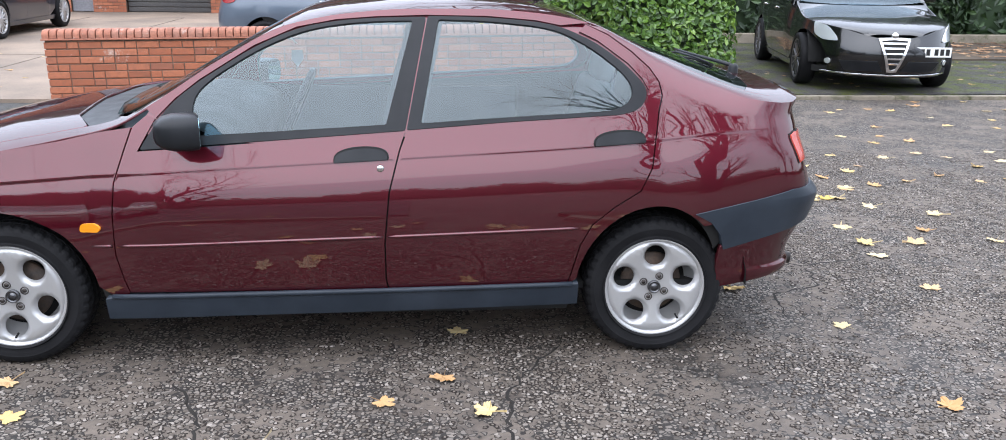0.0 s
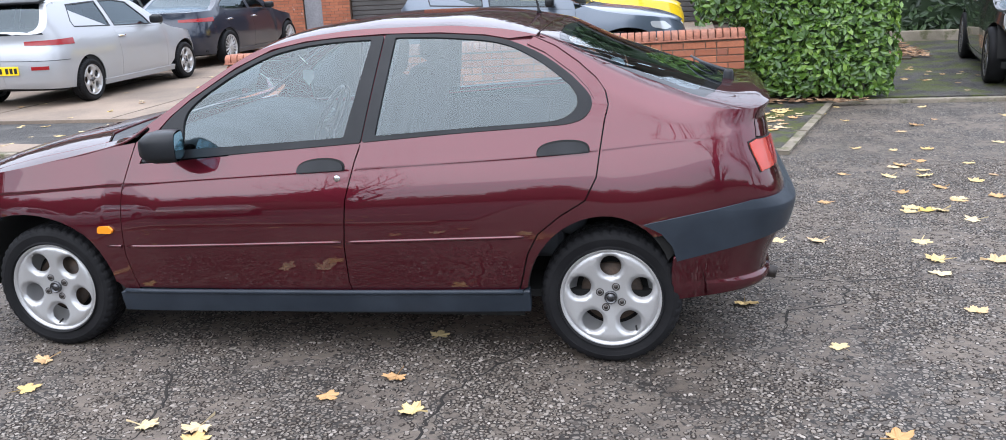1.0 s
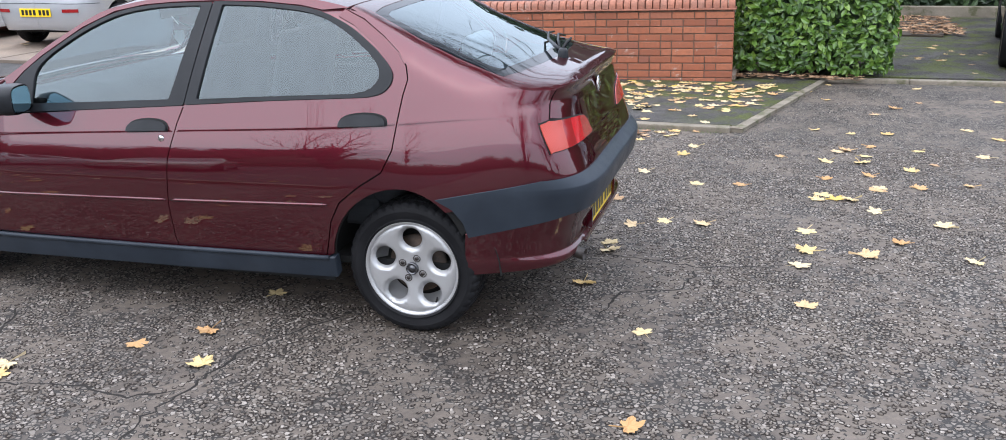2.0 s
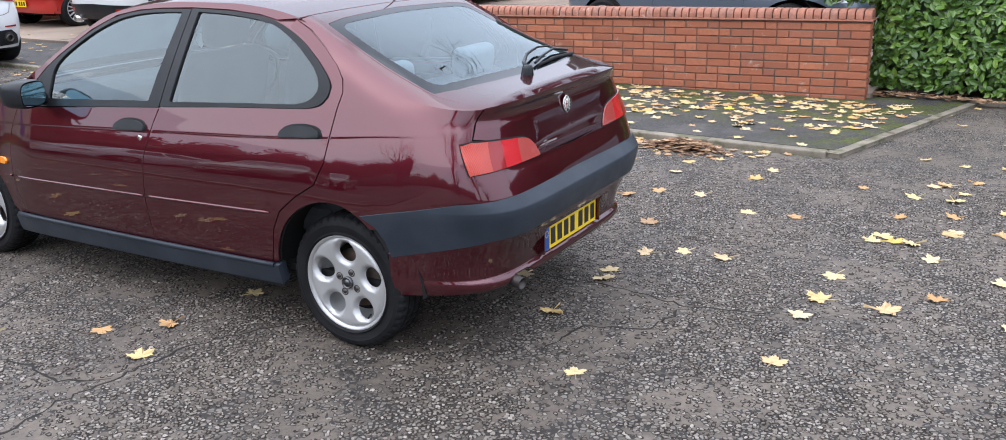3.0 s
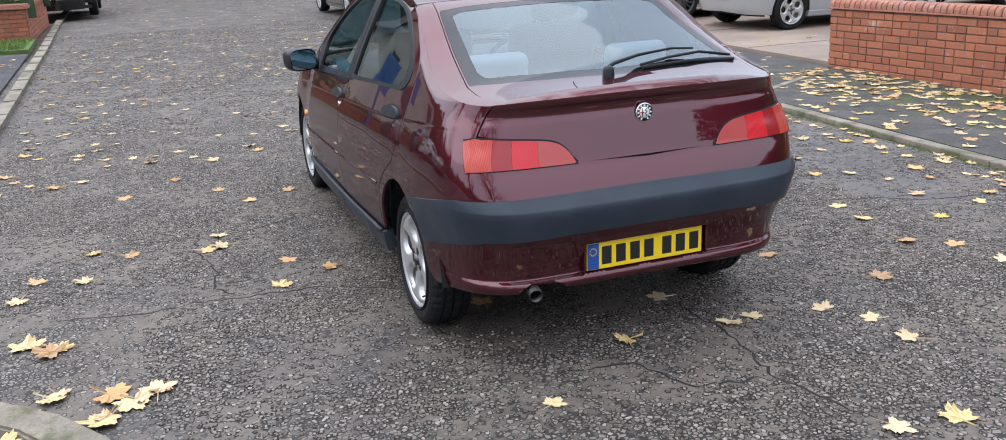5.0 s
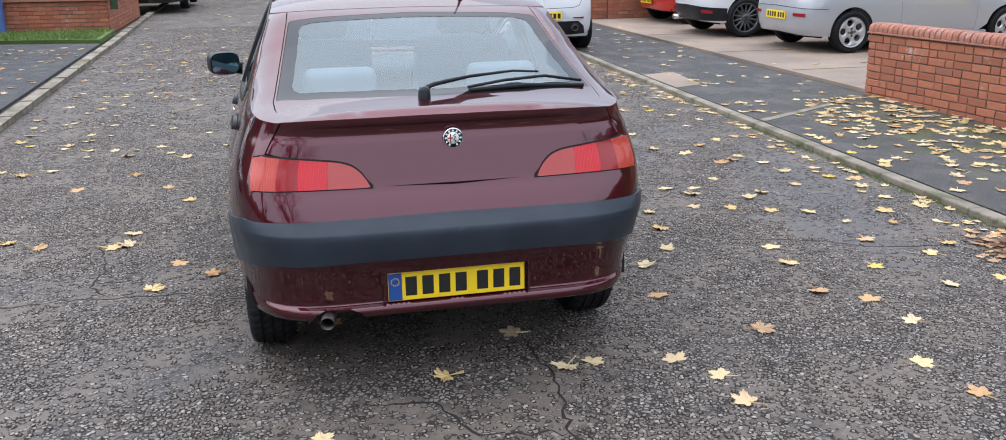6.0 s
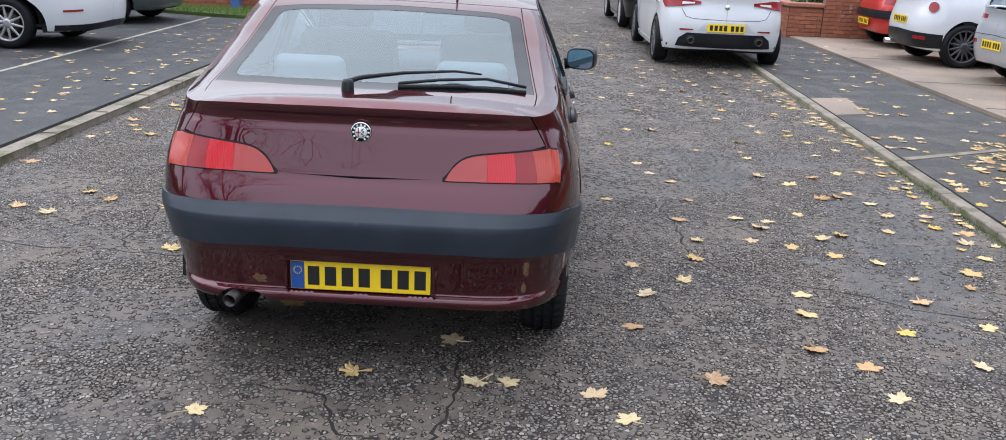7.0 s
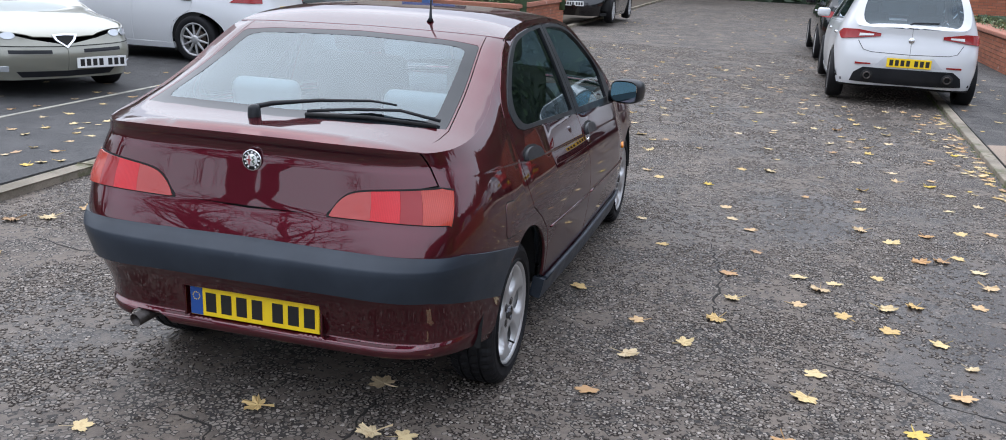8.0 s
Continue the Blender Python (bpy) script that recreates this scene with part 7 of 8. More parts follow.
def leaf_cloud(count, spot, size, slim=0.42, droop=0.35):
    """Many single leaves, each a folded blade of six corners; spot() gives a place and an outward way."""
    vs, fs = [], []
    for _ in range(count):
        p, out = spot()
        n = Vector(out) + Vector((random.gauss(0, 0.45), random.gauss(0, 0.45), random.gauss(0.25, 0.40)))
        n.normalize()
        along = Vector((random.gauss(0, 1), random.gauss(0, 1), random.gauss(-droop, 0.7)))
        along = (along - n * along.dot(n)).normalized()
        side = n.cross(along)
        l = size * random.uniform(0.65, 1.25)
        w = l * slim
        i = len(vs)
        c = Vector(p)
        for a, b, d in ((-0.5, 0, 0), (-0.15, 0.5, 0.06), (0.25, 0.42, 0.05), (0.5, 0, -0.08), (0.25, -0.42, 0.05), (-0.15, -0.5, 0.06), (0.05, 0, -0.02)):
            vs.append(tuple(c + along * (a * l) + side * (b * w) + n * (d * l)))
        fs += [(i, i + 6, i + 1), (i + 1, i + 6, i + 2), (i + 2, i + 6, i + 3), (i + 3, i + 6, i + 4), (i + 4, i + 6, i + 5), (i + 5, i + 6, i)]
    me = bpy.data.meshes.new("foliage")
    me.from_pydata(vs, [], fs)
    return me


def crest(x, y, uneven):
    """How high a row stands at x, as a share of its full height."""
    return 1 - uneven * (0.5 + 0.9 * noise.noise((x * 0.33, y, 3.0)))


def hedge_spots(x0, x1, y0, y1, z0, z1, rough=0.06, faces=(3, 1.2, 1.2, 1.0), uneven=0.0):
    """Places on the outside of a clipped hedge with an uneven face."""
    def spot():
        f = random.choices(("front", "left", "right", "top"), faces)[0]
        x, y, z = random.uniform(x0, x1), random.uniform(y0, y1), random.uniform(z0, z1)
        top = z0 + (z1 - z0) * crest(x, y0, uneven)
        z = z0 + (z - z0) * crest(x, y0, uneven)
        wave = 0.07 * noise.noise((x * 2.1, y * 2.1, z * 2.1)) - abs(random.gauss(0, rough))
        # the face bellies and draws in towards the foot
        tuck = 0.10 * max(0, 1 - (z - z0) / 0.25)
        if f == "front":
            edge = 0.16 * max(0, abs(2 * (x - x0) / (x1 - x0) - 1) - 0.75) / 0.25
            return (x, y0 - wave + tuck + edge, z), (0, -1, 0.1)
        if f == "left":
            return (x0 - wave + tuck, y, z), (-1, 0, 0.1)
        if f == "right":
            return (x1 + wave - tuck, y, z), (1, 0, 0.1)
        return (x, y, top + wave), (0, 0, 1)
    return spot


laurel = tagged(new("hedge"), "clipped glossy green laurel hedge beside a brick wall", "hedge")
part("foliage", leaf_cloud(8200, hedge_spots(0.86, 2.50, 5.92, 8.0, 0.10, 1.95), 0.088, 0.5), LAUREL, laurel)
tagged(part("foliage", leaf_cloud(1400, hedge_spots(0.42, 1.15, 5.72, 7.2, 0.90, 1.9), 0.088, 0.5), LAUREL, laurel), kind="stuff")
# Dark boxes inside the leaves stand for the hedge's shaded depth.
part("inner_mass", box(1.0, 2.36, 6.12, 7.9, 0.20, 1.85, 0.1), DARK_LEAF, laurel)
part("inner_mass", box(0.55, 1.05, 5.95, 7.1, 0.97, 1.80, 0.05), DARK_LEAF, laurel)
for x in (1.2, 1.6, 2.0, 2.3):
    part("stem", tube([(x, 6.4, 0.03), (x + random.uniform(-0.1, 0.1), 6.5, 0.5)], 0.02, 6), BARK, laurel)
for o in laurel.children:
    if o.name.startswith("foliage"):
        o["kind"] = "stuff"


def shrub_row(name, label, x0, x1, y0, y1, z0, z1, count, size, mat, uneven=0.0):
    row = tagged(new(name), label, "shrub")
    tagged(part("foliage", leaf_cloud(count, hedge_spots(x0, x1, y0, y1, z0, z1, 0.25, (4, 1, 1, 1.5), uneven), size), mat, row), kind="stuff")
    # a dark solid core takes the place of shade between the leaves
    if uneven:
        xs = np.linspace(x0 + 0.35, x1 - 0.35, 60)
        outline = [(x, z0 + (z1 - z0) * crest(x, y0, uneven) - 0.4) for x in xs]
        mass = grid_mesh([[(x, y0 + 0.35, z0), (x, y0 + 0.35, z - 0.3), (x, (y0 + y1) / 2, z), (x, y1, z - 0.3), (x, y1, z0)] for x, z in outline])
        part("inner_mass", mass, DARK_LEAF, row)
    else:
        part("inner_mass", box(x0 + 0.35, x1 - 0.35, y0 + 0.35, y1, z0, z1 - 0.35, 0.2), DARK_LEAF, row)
    return row


shrub_row("shrub", "dark evergreen shrubs behind the parking bay", 2.2, 9.0, 12.7, 15.0, 0.05, 4.4, 11000, 0.17, DARK_LEAF)
shrub_row("shrub", "dark evergreen shrubs behind the parking bay", 9.0, 20.0, 12.6, 15.0, 0.05, 4.8, 11000, 0.19, DARK_LEAF)
shrub_row("planter_shrub", "low pale-leaved shrubs filling a brick planter", -19.3, -15.1, -8.9, -3.62, 0.66, 0.98, 3800, 0.09, PALE_LEAF)
shrub_row("planter_shrub", "low shrubs filling a brick planter", -19.4, -14.6, 5.5, 6.05, 0.66, 0.85, 700, 0.08, PALE_LEAF)


def bare_tree(name, label, x, y, height, seed, deep=6, forks=(2, 3, 3)):
    """A leafless tree: tapered trunk, forking limbs and twigs."""
    rng = random.Random(seed)
    tree = tagged(new(name), label, "tree")
    trunk, limbs = ([], []), ([], [])

    def grow(p, d, length, r, depth):
        pts, rad = [p], [r]
        q, way = Vector(p), Vector(d)
        steps = 3 if depth < 3 else 2
        for i in range(steps):
            way = (way + Vector((rng.gauss(0, 0.12), rng.gauss(0, 0.12), rng.gauss(0.03, 0.08)))).normalized()
            q = q + way * length / steps
            pts.append(tuple(q))
            rad.append(r * (1 - 0.42 * (i + 1) / steps))
        vs, fs = trunk if depth == 0 else limbs
        n = 7 if depth < 2 else 4
        u = way.orthogonal().normalized()
        w = way.cross(u)
        first = len(vs)
        for c, r1 in zip(pts, rad):
            vs.extend((c[0] + r1 * (u.x * math.cos(a) + w.x * math.sin(a)), c[1] + r1 * (u.y * math.cos(a) + w.y * math.sin(a)), c[2] + r1 * (u.z * math.cos(a) + w.z * math.sin(a))) for a in (6.2832 * i / n for i in range(n)))
        fs.extend((first + j * n + i, first + j * n + (i + 1) % n, first + (j + 1) * n + (i + 1) % n, first + (j + 1) * n + i) for j in range(len(pts) - 1) for i in range(n))
        if depth < deep:
            for _ in range(rng.choice(forks) if depth else 4):
                axis = way.orthogonal().normalized()
                axis.rotate(Matrix.Rotation(rng.uniform(0, 6.28), 3, way))
                turned = way.copy()
                turned.rotate(Matrix.Rotation(rng.uniform(0.35, 0.8), 3, axis))
                j = rng.randint(1, steps)
                grow(pts[j], turned, length * rng.uniform(0.58, 0.78), rad[j] * 0.62, depth + 1)
    grow((x, y, -0.05), (0, 0, 1), height * 0.32, height * 0.024, 0)
    for name, (vs, fs) in (("trunk", trunk), ("limbs", limbs)):
        me = bpy.data.meshes.new(name)
        me.from_pydata(vs, [], fs)
        ob = part(name, me, BARK, tree)
        if name == "limbs":
            tagged(ob, kind="stuff")
    return tree


for i, (x, y, h) in enumerate(((-5.0, -12.5, 9.0), (5.5, -12.0, 9.0), (15.0, -4.0, 9.5), (15.0, 11.0, 8.5))):
    bare_tree("bare_tree", "leafless grey-brown tree beside the side road", x, y, h, 40 + i)
# Added out of sight; its branches break up the sky the paint mirrors.
bare_tree("bare_tree", "tall unseen leafless sycamore added above the laurel hedge", 1.7, 7.3, 15.5, 61, 6, (4, 4, 5))
bare_tree("bare_tree", "tall leafless sycamore across the side road", 4.4, -10.6, 15.0, 63, 6, (3, 3, 4))
# Another unseen tree, added to put branches into the tail's reflections.
bare_tree("bare_tree", "tall unseen leafless sycamore added behind the walker", 11.5, -6.5, 14.0, 62, 6, (4, 4, 5))
# Out of view: added so the doors mirror something dark instead of sky.
row = shrub_row("tree_row", "unseen dark trees added beyond the parking lot", 10.0, 42.0, 23.0, 26.0, 0.0, 9.0, 3600, 0.5, DARK_LEAF, 0.5)
row.matrix_world = pose(0, 0, 0, 0, 0, 180)
shrub_row("shrub", "dark hedge across the side road", -14.0, 26.0, -21.0, -19.4, 0.0, 3.4, 4600, 0.3, DARK_LEAF, 0.5)
row = shrub_row("shrub", "low dark hedge behind the walker", -14.0, 22.0, 0.0, 1.6, 0.0, 1.3, 4200, 0.34, DARK_LEAF, 0.6)
row.matrix_world = pose(21.0, 2.0, 0, 0, 0, -90)
# a house beyond the lot, seen only mirrored in the car's windows
house = tagged(new("house"), "cream rendered house with a brown tiled gable roof", "house")
RENDER_COAT = worn("cream_render", (0.50, 0.46, 0.38), (0.40, 0.37, 0.31), 1.2, 0.9, 30.0, 0.2)
TILE = worn("brown_roof_tile", (0.085, 0.052, 0.040), (0.055, 0.036, 0.030), 3.0, 0.85, 25.0, 0.5)
part("wall", box(-34.0, -27.0, -15.0, -7.5, -0.1, 4.8), RENDER_COAT, house)
gable = bmesh.new()
ends = [[gable.verts.new((x, y, z)) for y, z in ((-15.0, 4.8), (-7.5, 4.8), (-11.25, 8.2))] for x in (-34.0, -27.0)]
gable.faces.new(ends[0])
gable.faces.new(ends[1][::-1])
part("gable", gable, RENDER_COAT, house)
for y in (-15.4, -7.1):
    rows = [[(x, y + (-11.25 - y) * q, 4.55 + (8.35 - 4.55) * q + 0.12 * u) for x in (-34.4, -26.6)] for q, u in ((0, 0), (1, 0), (1, 1), (0, 1))]
    part("roof_slope", smooth(grid_mesh(rows, close_u=True), False), TILE, house)
for y in (-13.4, -9.2):
    part("window", box(-26.99, -26.93, y - 0.6, y + 0.6, 2.9, 4.1, 0.02), GLASS_DARK, house)
# Added beyond the view to darken what roof and pillars mirror.
row = shrub_row("shrub", "tall unseen dark trees added past the far end of the road", -40.0, 34.0, 0.0, 4.0, 0.0, 15.0, 6000, 0.9, DARK_LEAF, 0.4)
row.matrix_world = pose(-44.0, 0.0, 0, 0, 0, 90)

# Never in view; blocks low sky from the roof's reflection.
shrub_row("tree_row", "tall unseen dark trees added behind the brick building", -44.0, 18.0, 32.0, 36.0, 0.0, 9.5, 5200, 0.9, DARK_LEAF, 0.4)

# ---- fallen leaves ----
FALLEN = material("fallen_leaf", (0.5, 0.35, 0.1), 0.75)
k = Nodes(FALLEN)
pick = k.maths("FRACT", k.maths("ADD", k.random(), k.maths("MULTIPLY", k.island(), 5.7)), 0.0)
hue = k.ramp(pick, [(0.0, (0.52, 0.355, 0.14)), (0.25, (0.58, 0.45, 0.22)), (0.50, (0.56, 0.45, 0.28)), (0.66, (0.53, 0.36, 0.19)), (0.80, (0.47, 0.27, 0.11)), (0.92, (0.40, 0.26, 0.15)), (1.0, (0.62, 0.46, 0.07))])
spots = k.grey(k.noise(k.world(), 55.0, 3.0), 0.55, 0.72, 0.0, 0.5)
k.to(Base_Color=k.mix(spots, hue, (0.24, 0.11, 0.03)))
BROWN = material("brown_leaf_litter", (0.16, 0.075, 0.035), 0.85)
k = Nodes(BROWN)
k.to(Base_Color=k.ramp(k.island(), [(0.0, (0.09, 0.048, 0.028)), (0.4, (0.22, 0.12, 0.065)), (0.8, (0.38, 0.23, 0.13)), (1.0, (0.52, 0.36, 0.22))]))


def leaf_outline(rng, lobes=5):
    """A sycamore leaf: broad pointed lobes round a base, and a thin bent stem."""
    pts = []
    for i in range(lobes):
        a = radians(-112 + 224 * i / (lobes - 1))
        r = (0.38, 0.50, 0.56, 0.50, 0.38)[i] * rng.uniform(0.86, 1.08)
        for da, f in ((-0.34, 0.74), (-0.22, 0.90), (-0.13, 0.84), (0.0, 1.0), (0.13, 0.84), (0.22, 0.90), (0.34, 0.74)):
            pts.append((r * f * math.sin(a + da), r * f * math.cos(a + da)))
        if i < lobes - 1:
            b = a + radians(224 / (lobes - 1) / 2)
            d = rng.uniform(0.27, 0.33)
            pts.append((d * math.sin(b), d * math.cos(b)))
    q = rng.uniform(-0.18, 0.18)
    pts += [(0.16, -0.17), (0.008, -0.12), (0.007 + q * 0.4, -0.36), (0.006 + q, -0.60), (q - 0.004, -0.60), (q * 0.4 - 0.005, -0.36), (-0.008, -0.12), (-0.16, -0.17)]
    return pts


def leaf_points(rng):
    """Points of one curled leaf about its centre, and its fan of faces."""
    out = leaf_outline(rng)
    cup, twist = rng.uniform(0.1, 0.5), rng.uniform(-0.25, 0.25)
    ring = [(x, y, max(0.004, 0.012 + cup * (x * x + y * y) * rng.uniform(0.3, 1.3) + twist * x * y)) for x, y in out]
    return [(0, 0, 0.03)] + ring, [(0, i + 1, (i + 1) % len(ring) + 1) for i in range(len(ring))]


leaf_rng = random.Random(5)
LEAF_MESHES = []
for _ in range(7):
    v, f = leaf_points(leaf_rng)
    me = bpy.data.meshes.new("fallen_leaf")
    me.from_pydata(v, [], f)
    me.materials.append(FALLEN)
    LEAF_MESHES.append(me)


def put_leaf(x, y, z, size):
    ob = new("fallen_leaf", leaf_rng.choice(LEAF_MESHES))
    ob.matrix_world = pose(x, y, z, leaf_rng.uniform(-4, 4), leaf_rng.uniform(-4, 4), leaf_rng.uniform(0, 360)) @ Matrix.Diagonal((size, size * leaf_rng.uniform(0.8, 1.0), size, 1))
    return tagged(ob, "fallen yellow-brown sycamore leaf lying on the asphalt", "leaf", "fallen leaves")


SPOTS_A = [(-0.87, -0.97), (-0.71, -1.26), (-0.80, -0.53), (1.56, 0.43), (1.00, -1.31), (-2.52, -0.93), (-2.41, -1.22), (3.42, 2.59), (2.09, 0.89), (1.61, 1.00), (-1.71, -1.47), (-1.49, -1.46), (0.60, 0.55), (1.22, 1.86),
           (2.41, 0.68), (1.59, -0.09), (1.89, 0.65), (2.35, 1.23), (2.01, 1.44), (1.68, 1.61), (2.04, 1.90), (0.84, 1.00), (0.58, -0.04), (0.24, 0.32), (-1.23, -2.16)]
SPOTS_B = [(-1.46, -1.56), (-1.01, 3.28), (0.67, 0.88), (1.06, 0.99), (0.61, 0.44), (0.94, -0.54), (0.13, 1.86), (0.30, 2.03), (-0.20, 2.76), (0.22, 2.54), (-0.02, 1.10), (0.94, 1.81), (0.57, 2.06), (0.48, 1.36), (-0.42, 1.18),
           (-1.19, 0.82), (-1.33, 1.60), (-0.84, 1.18), (-0.27, 1.94), (-2.77, 2.50), (-4.62, 1.72), (-1.58, 2.50), (-2.06, 2.93), (-1.28, 2.14)]
SPOTS_C = [(0.14, -2.01), (0.24, -1.93), (0.18, -1.84), (0.07, -2.22), (0.34, -2.03), (-0.38, -2.24), (-0.48, -2.35), (1.78, 1.64), (1.88, 1.66), (1.77, 2.60), (1.86, 2.91), (2.03, 2.26), (1.99, 2.61), (-2.08, 3.21), (-1.82, 3.15),
           (-0.96, 3.01), (-1.06, 3.38), (-1.73, 3.31), (-2.59, 2.85), (-2.41, 2.62), (-1.84, 1.93), (-3.04, 2.73), (-0.02, 3.10), (-1.55, -1.96), (-3.5, -2.28), (-2.85, -1.97), (-3.4, -2.44)]
SPOTS_C += [(2.85, 3.82), (-1.10, -1.16), (2.08, 3.11), (-1.69, -2.15), (-4.19, -1.56), (-3.72, -1.35), (-4.60, -2.20), (-4.12, -1.02), (-4.67, -2.74), (-0.06, -0.44), (1.62, 0.66), (-0.11, 2.33), (0.20, 2.85), (-1.48, 2.34), (-1.78, 2.11), (-1.52, 3.23),
            (-1.25, 3.20), (-2.49, 2.76), (-1.66, 2.03), (-0.95, -2.62), (-1.08, -2.46)]
SPOTS_B += SPOTS_C
SPOTS_B += [(1.92, 2.96), (2.02, 2.80), (1.71, 1.72), (2.06, 1.95)]
for x, y in ((0.36, -2.50), (0.52, -2.36), (0.66, -2.28), (0.46, -2.62), (0.74, -2.36)):
    put_leaf(x, y, 0.056, leaf_rng.uniform(0.14, 0.19))
for x, y in SPOTS_C[:7]:
    put_leaf(x + 0.03, y - 0.02, 0.006, leaf_rng.uniform(0.15, 0.19))
for x, y in SPOTS_A + SPOTS_B:
    put_leaf(x, y, 0.003, leaf_rng.uniform(0.115, 0.15))
taken = SPOTS_A + SPOTS_B
made = 0
while made < 205:
    zone = leaf_rng.random()
    if zone < 0.30:
        x = leaf_rng.uniform(-14, 1.0)
        y = kerb_y(x) - abs(leaf_rng.gauss(0.0, 0.7)) - 0.08
    elif zone < 0.52:
        x, y = leaf_rng.uniform(1.2, 6.0), leaf_rng.uniform(2.0, 5.9)
    elif zone < 0.80:
        x, y = leaf_rng.uniform(-14, -3.2), leaf_rng.uniform(-3.0, 3.2)
    elif zone < 0.90:
        x = leaf_rng.uniform(-13, -0.5)
        y = left_y(x) + abs(leaf_rng.gauss(0.0, 0.8)) + 0.08
    else:
        x, y = leaf_rng.uniform(-3, 0.0), leaf_rng.uniform(0.9, 3.2)
    if -3.5 < x < 0.8 and -0.9 < y < 0.9 or any((x - a) ** 2 + (y - b) ** 2 < 0.05 for a, b in taken):
        continue
    if y > kerb_y(x) - 0.06 and x < 1.2 or y < left_y(x) + 0.06 or (-1.0 < x < 3.0 and y < -1.6) or (-14.5 < x < -9.3 and 2.3 < y):
        continue
    taken.append((x, y))
    put_leaf(x, y, 0.003, leaf_rng.uniform(0.085, 0.14))
    made += 1


def leaf_drift(name, label, count, spot, mat, size0, size1):
    """Leaves past counting, joined into one sheet of loose leaves."""
    vs, fs = [], []
    for _ in range(count):
        x, y, z = spot()
        v, f = leaf_points(leaf_rng)
        m = pose(x, y, z, leaf_rng.uniform(-5, 5), leaf_rng.uniform(-5, 5), leaf_rng.uniform(0, 360)) @ Matrix.Scale(leaf_rng.uniform(size0, size1), 4)
        i = len(vs)
        vs += [tuple(m @ Vector(p)) for p in v]
        fs += [tuple(i + j for j in t) for t in f]
    me = bpy.data.meshes.new(name)
    me.from_pydata(vs, [], fs)
    return tagged(part(name, me, mat), label, "leaves", kind="stuff")


def pad_spot():
    while True:
        x = leaf_rng.uniform(-4.7, 1.5)
        y = 5.5 - abs(leaf_rng.gauss(0, 0.95))
        if y > kerb_y(x) + 0.14 and x < 1.0 + (y - 3.5) * 0.29:
            return x, y, 0.040


def drive_spot():
    x = leaf_rng.uniform(-14, -4.8)
    return (x, leaf_rng.uniform(5.6, 11.0), 0.08) if leaf_rng.random() < 0.45 else (x, leaf_rng.uniform(kerb_y(x) + 0.2, 5.4), 0.040)


def pile_spot():
    a, r = leaf_rng.uniform(0, 6.28), abs(leaf_rng.gauss(0, 0.5))
    x, y = 0.02 + 0.42 * r * math.cos(a), 3.22 + 0.25 * r * math.sin(a) * 0.9
    return x, min(y, kerb_y(x) - 0.03), 0.003 + 0.075 * math.exp(-2.5 * r * r) * leaf_rng.random()


def foot_spot():
    x = leaf_rng.uniform(0.7, 2.2)
    return x, 5.85 + abs(leaf_rng.gauss(0, 0.15)), 0.045 + leaf_rng.uniform(0, 0.03)


def litter_spot():
    if leaf_rng.random() < 0.4:
        return leaf_rng.uniform(2.5, 3.8), leaf_rng.uniform(9.7, 12.2), 0.08
    return leaf_rng.uniform(6.7, 14), leaf_rng.uniform(9.8, 12.2), 0.08


def bay_spot():
    return leaf_rng.uniform(2.6, 9), leaf_rng.uniform(6.2, 9.4), 0.053


def lot_spot():
    x = leaf_rng.uniform(-12.5, -1.5)
    return x, left_y(x) - 0.2 - abs(leaf_rng.gauss(0, 1.3)), 0.033


def gutter_spot():
    x = leaf_rng.uniform(-9.0, 0.8)
    return x, kerb_y(x) - 0.03 - abs(leaf_rng.gauss(0, 0.13)), 0.004


def roadside_spot():
    x = leaf_rng.uniform(-30, -14)
    return x, leaf_rng.uniform(left_y(x) + 0.1, kerb_y(x) - 0.1), 0.0


leaf_drift("leaf_drift", "drift of yellow sycamore leaves on the mossy pavement", 560, pad_spot, FALLEN, 0.08, 0.14)
leaf_drift("leaf_drift", "scattered yellow leaves on the forecourt", 130, drive_spot, FALLEN, 0.07, 0.12)
leaf_drift("leaf_drift", "scattered leaves in the mossy bay", 70, bay_spot, FALLEN, 0.07, 0.11)
leaf_drift("leaf_drift", "scattered leaves on the parking lot", 200, lot_spot, FALLEN, 0.07, 0.11)
def ahead_spot():
    while True:
        x, y = leaf_rng.uniform(-13, -3.2), leaf_rng.uniform(-2.9, 3.3)
        if all((x - a) ** 2 + (y - b) ** 2 > 0.03 for a, b in taken) and not (x < -9.0 and y > 2.2):
            return x, y, 0.004


leaf_drift("leaf_drift", "small pale leaves scattered along the road", 190, ahead_spot, FALLEN, 0.06, 0.11)
leaf_drift("leaf_drift", "scattered leaves far along the road", 120, roadside_spot, FALLEN, 0.07, 0.11)
leaf_drift("leaf_litter", "yellow and brown leaves gathered in the gutter", 150, gutter_spot, FALLEN, 0.05, 0.10)
leaf_drift("leaf_pile", "small heap of brown curled leaves against the kerb", 520, pile_spot, BROWN, 0.04, 0.085)
leaf_drift("leaf_litter", "brown leaf litter under the laurel hedge", 160, foot_spot, BROWN, 0.05, 0.10)
leaf_drift("leaf_litter", "brown leaf litter in the beds", 900, litter_spot, BROWN, 0.08, 0.16)

# ---- stone chips standing proud of the road's silt, near the parked car ----
CHIP = material("stone_chip", (0.25, 0.22, 0.20), 0.68, spec=0.3)
k = Nodes(CHIP)
tone = k.ramp(k.island(), [(0.0, (0.072, 0.061, 0.051)), (0.35, (0.138, 0.118, 0.099)), (0.8, (0.235, 0.207, 0.180)), (1.0, (0.36, 0.322, 0.287))])
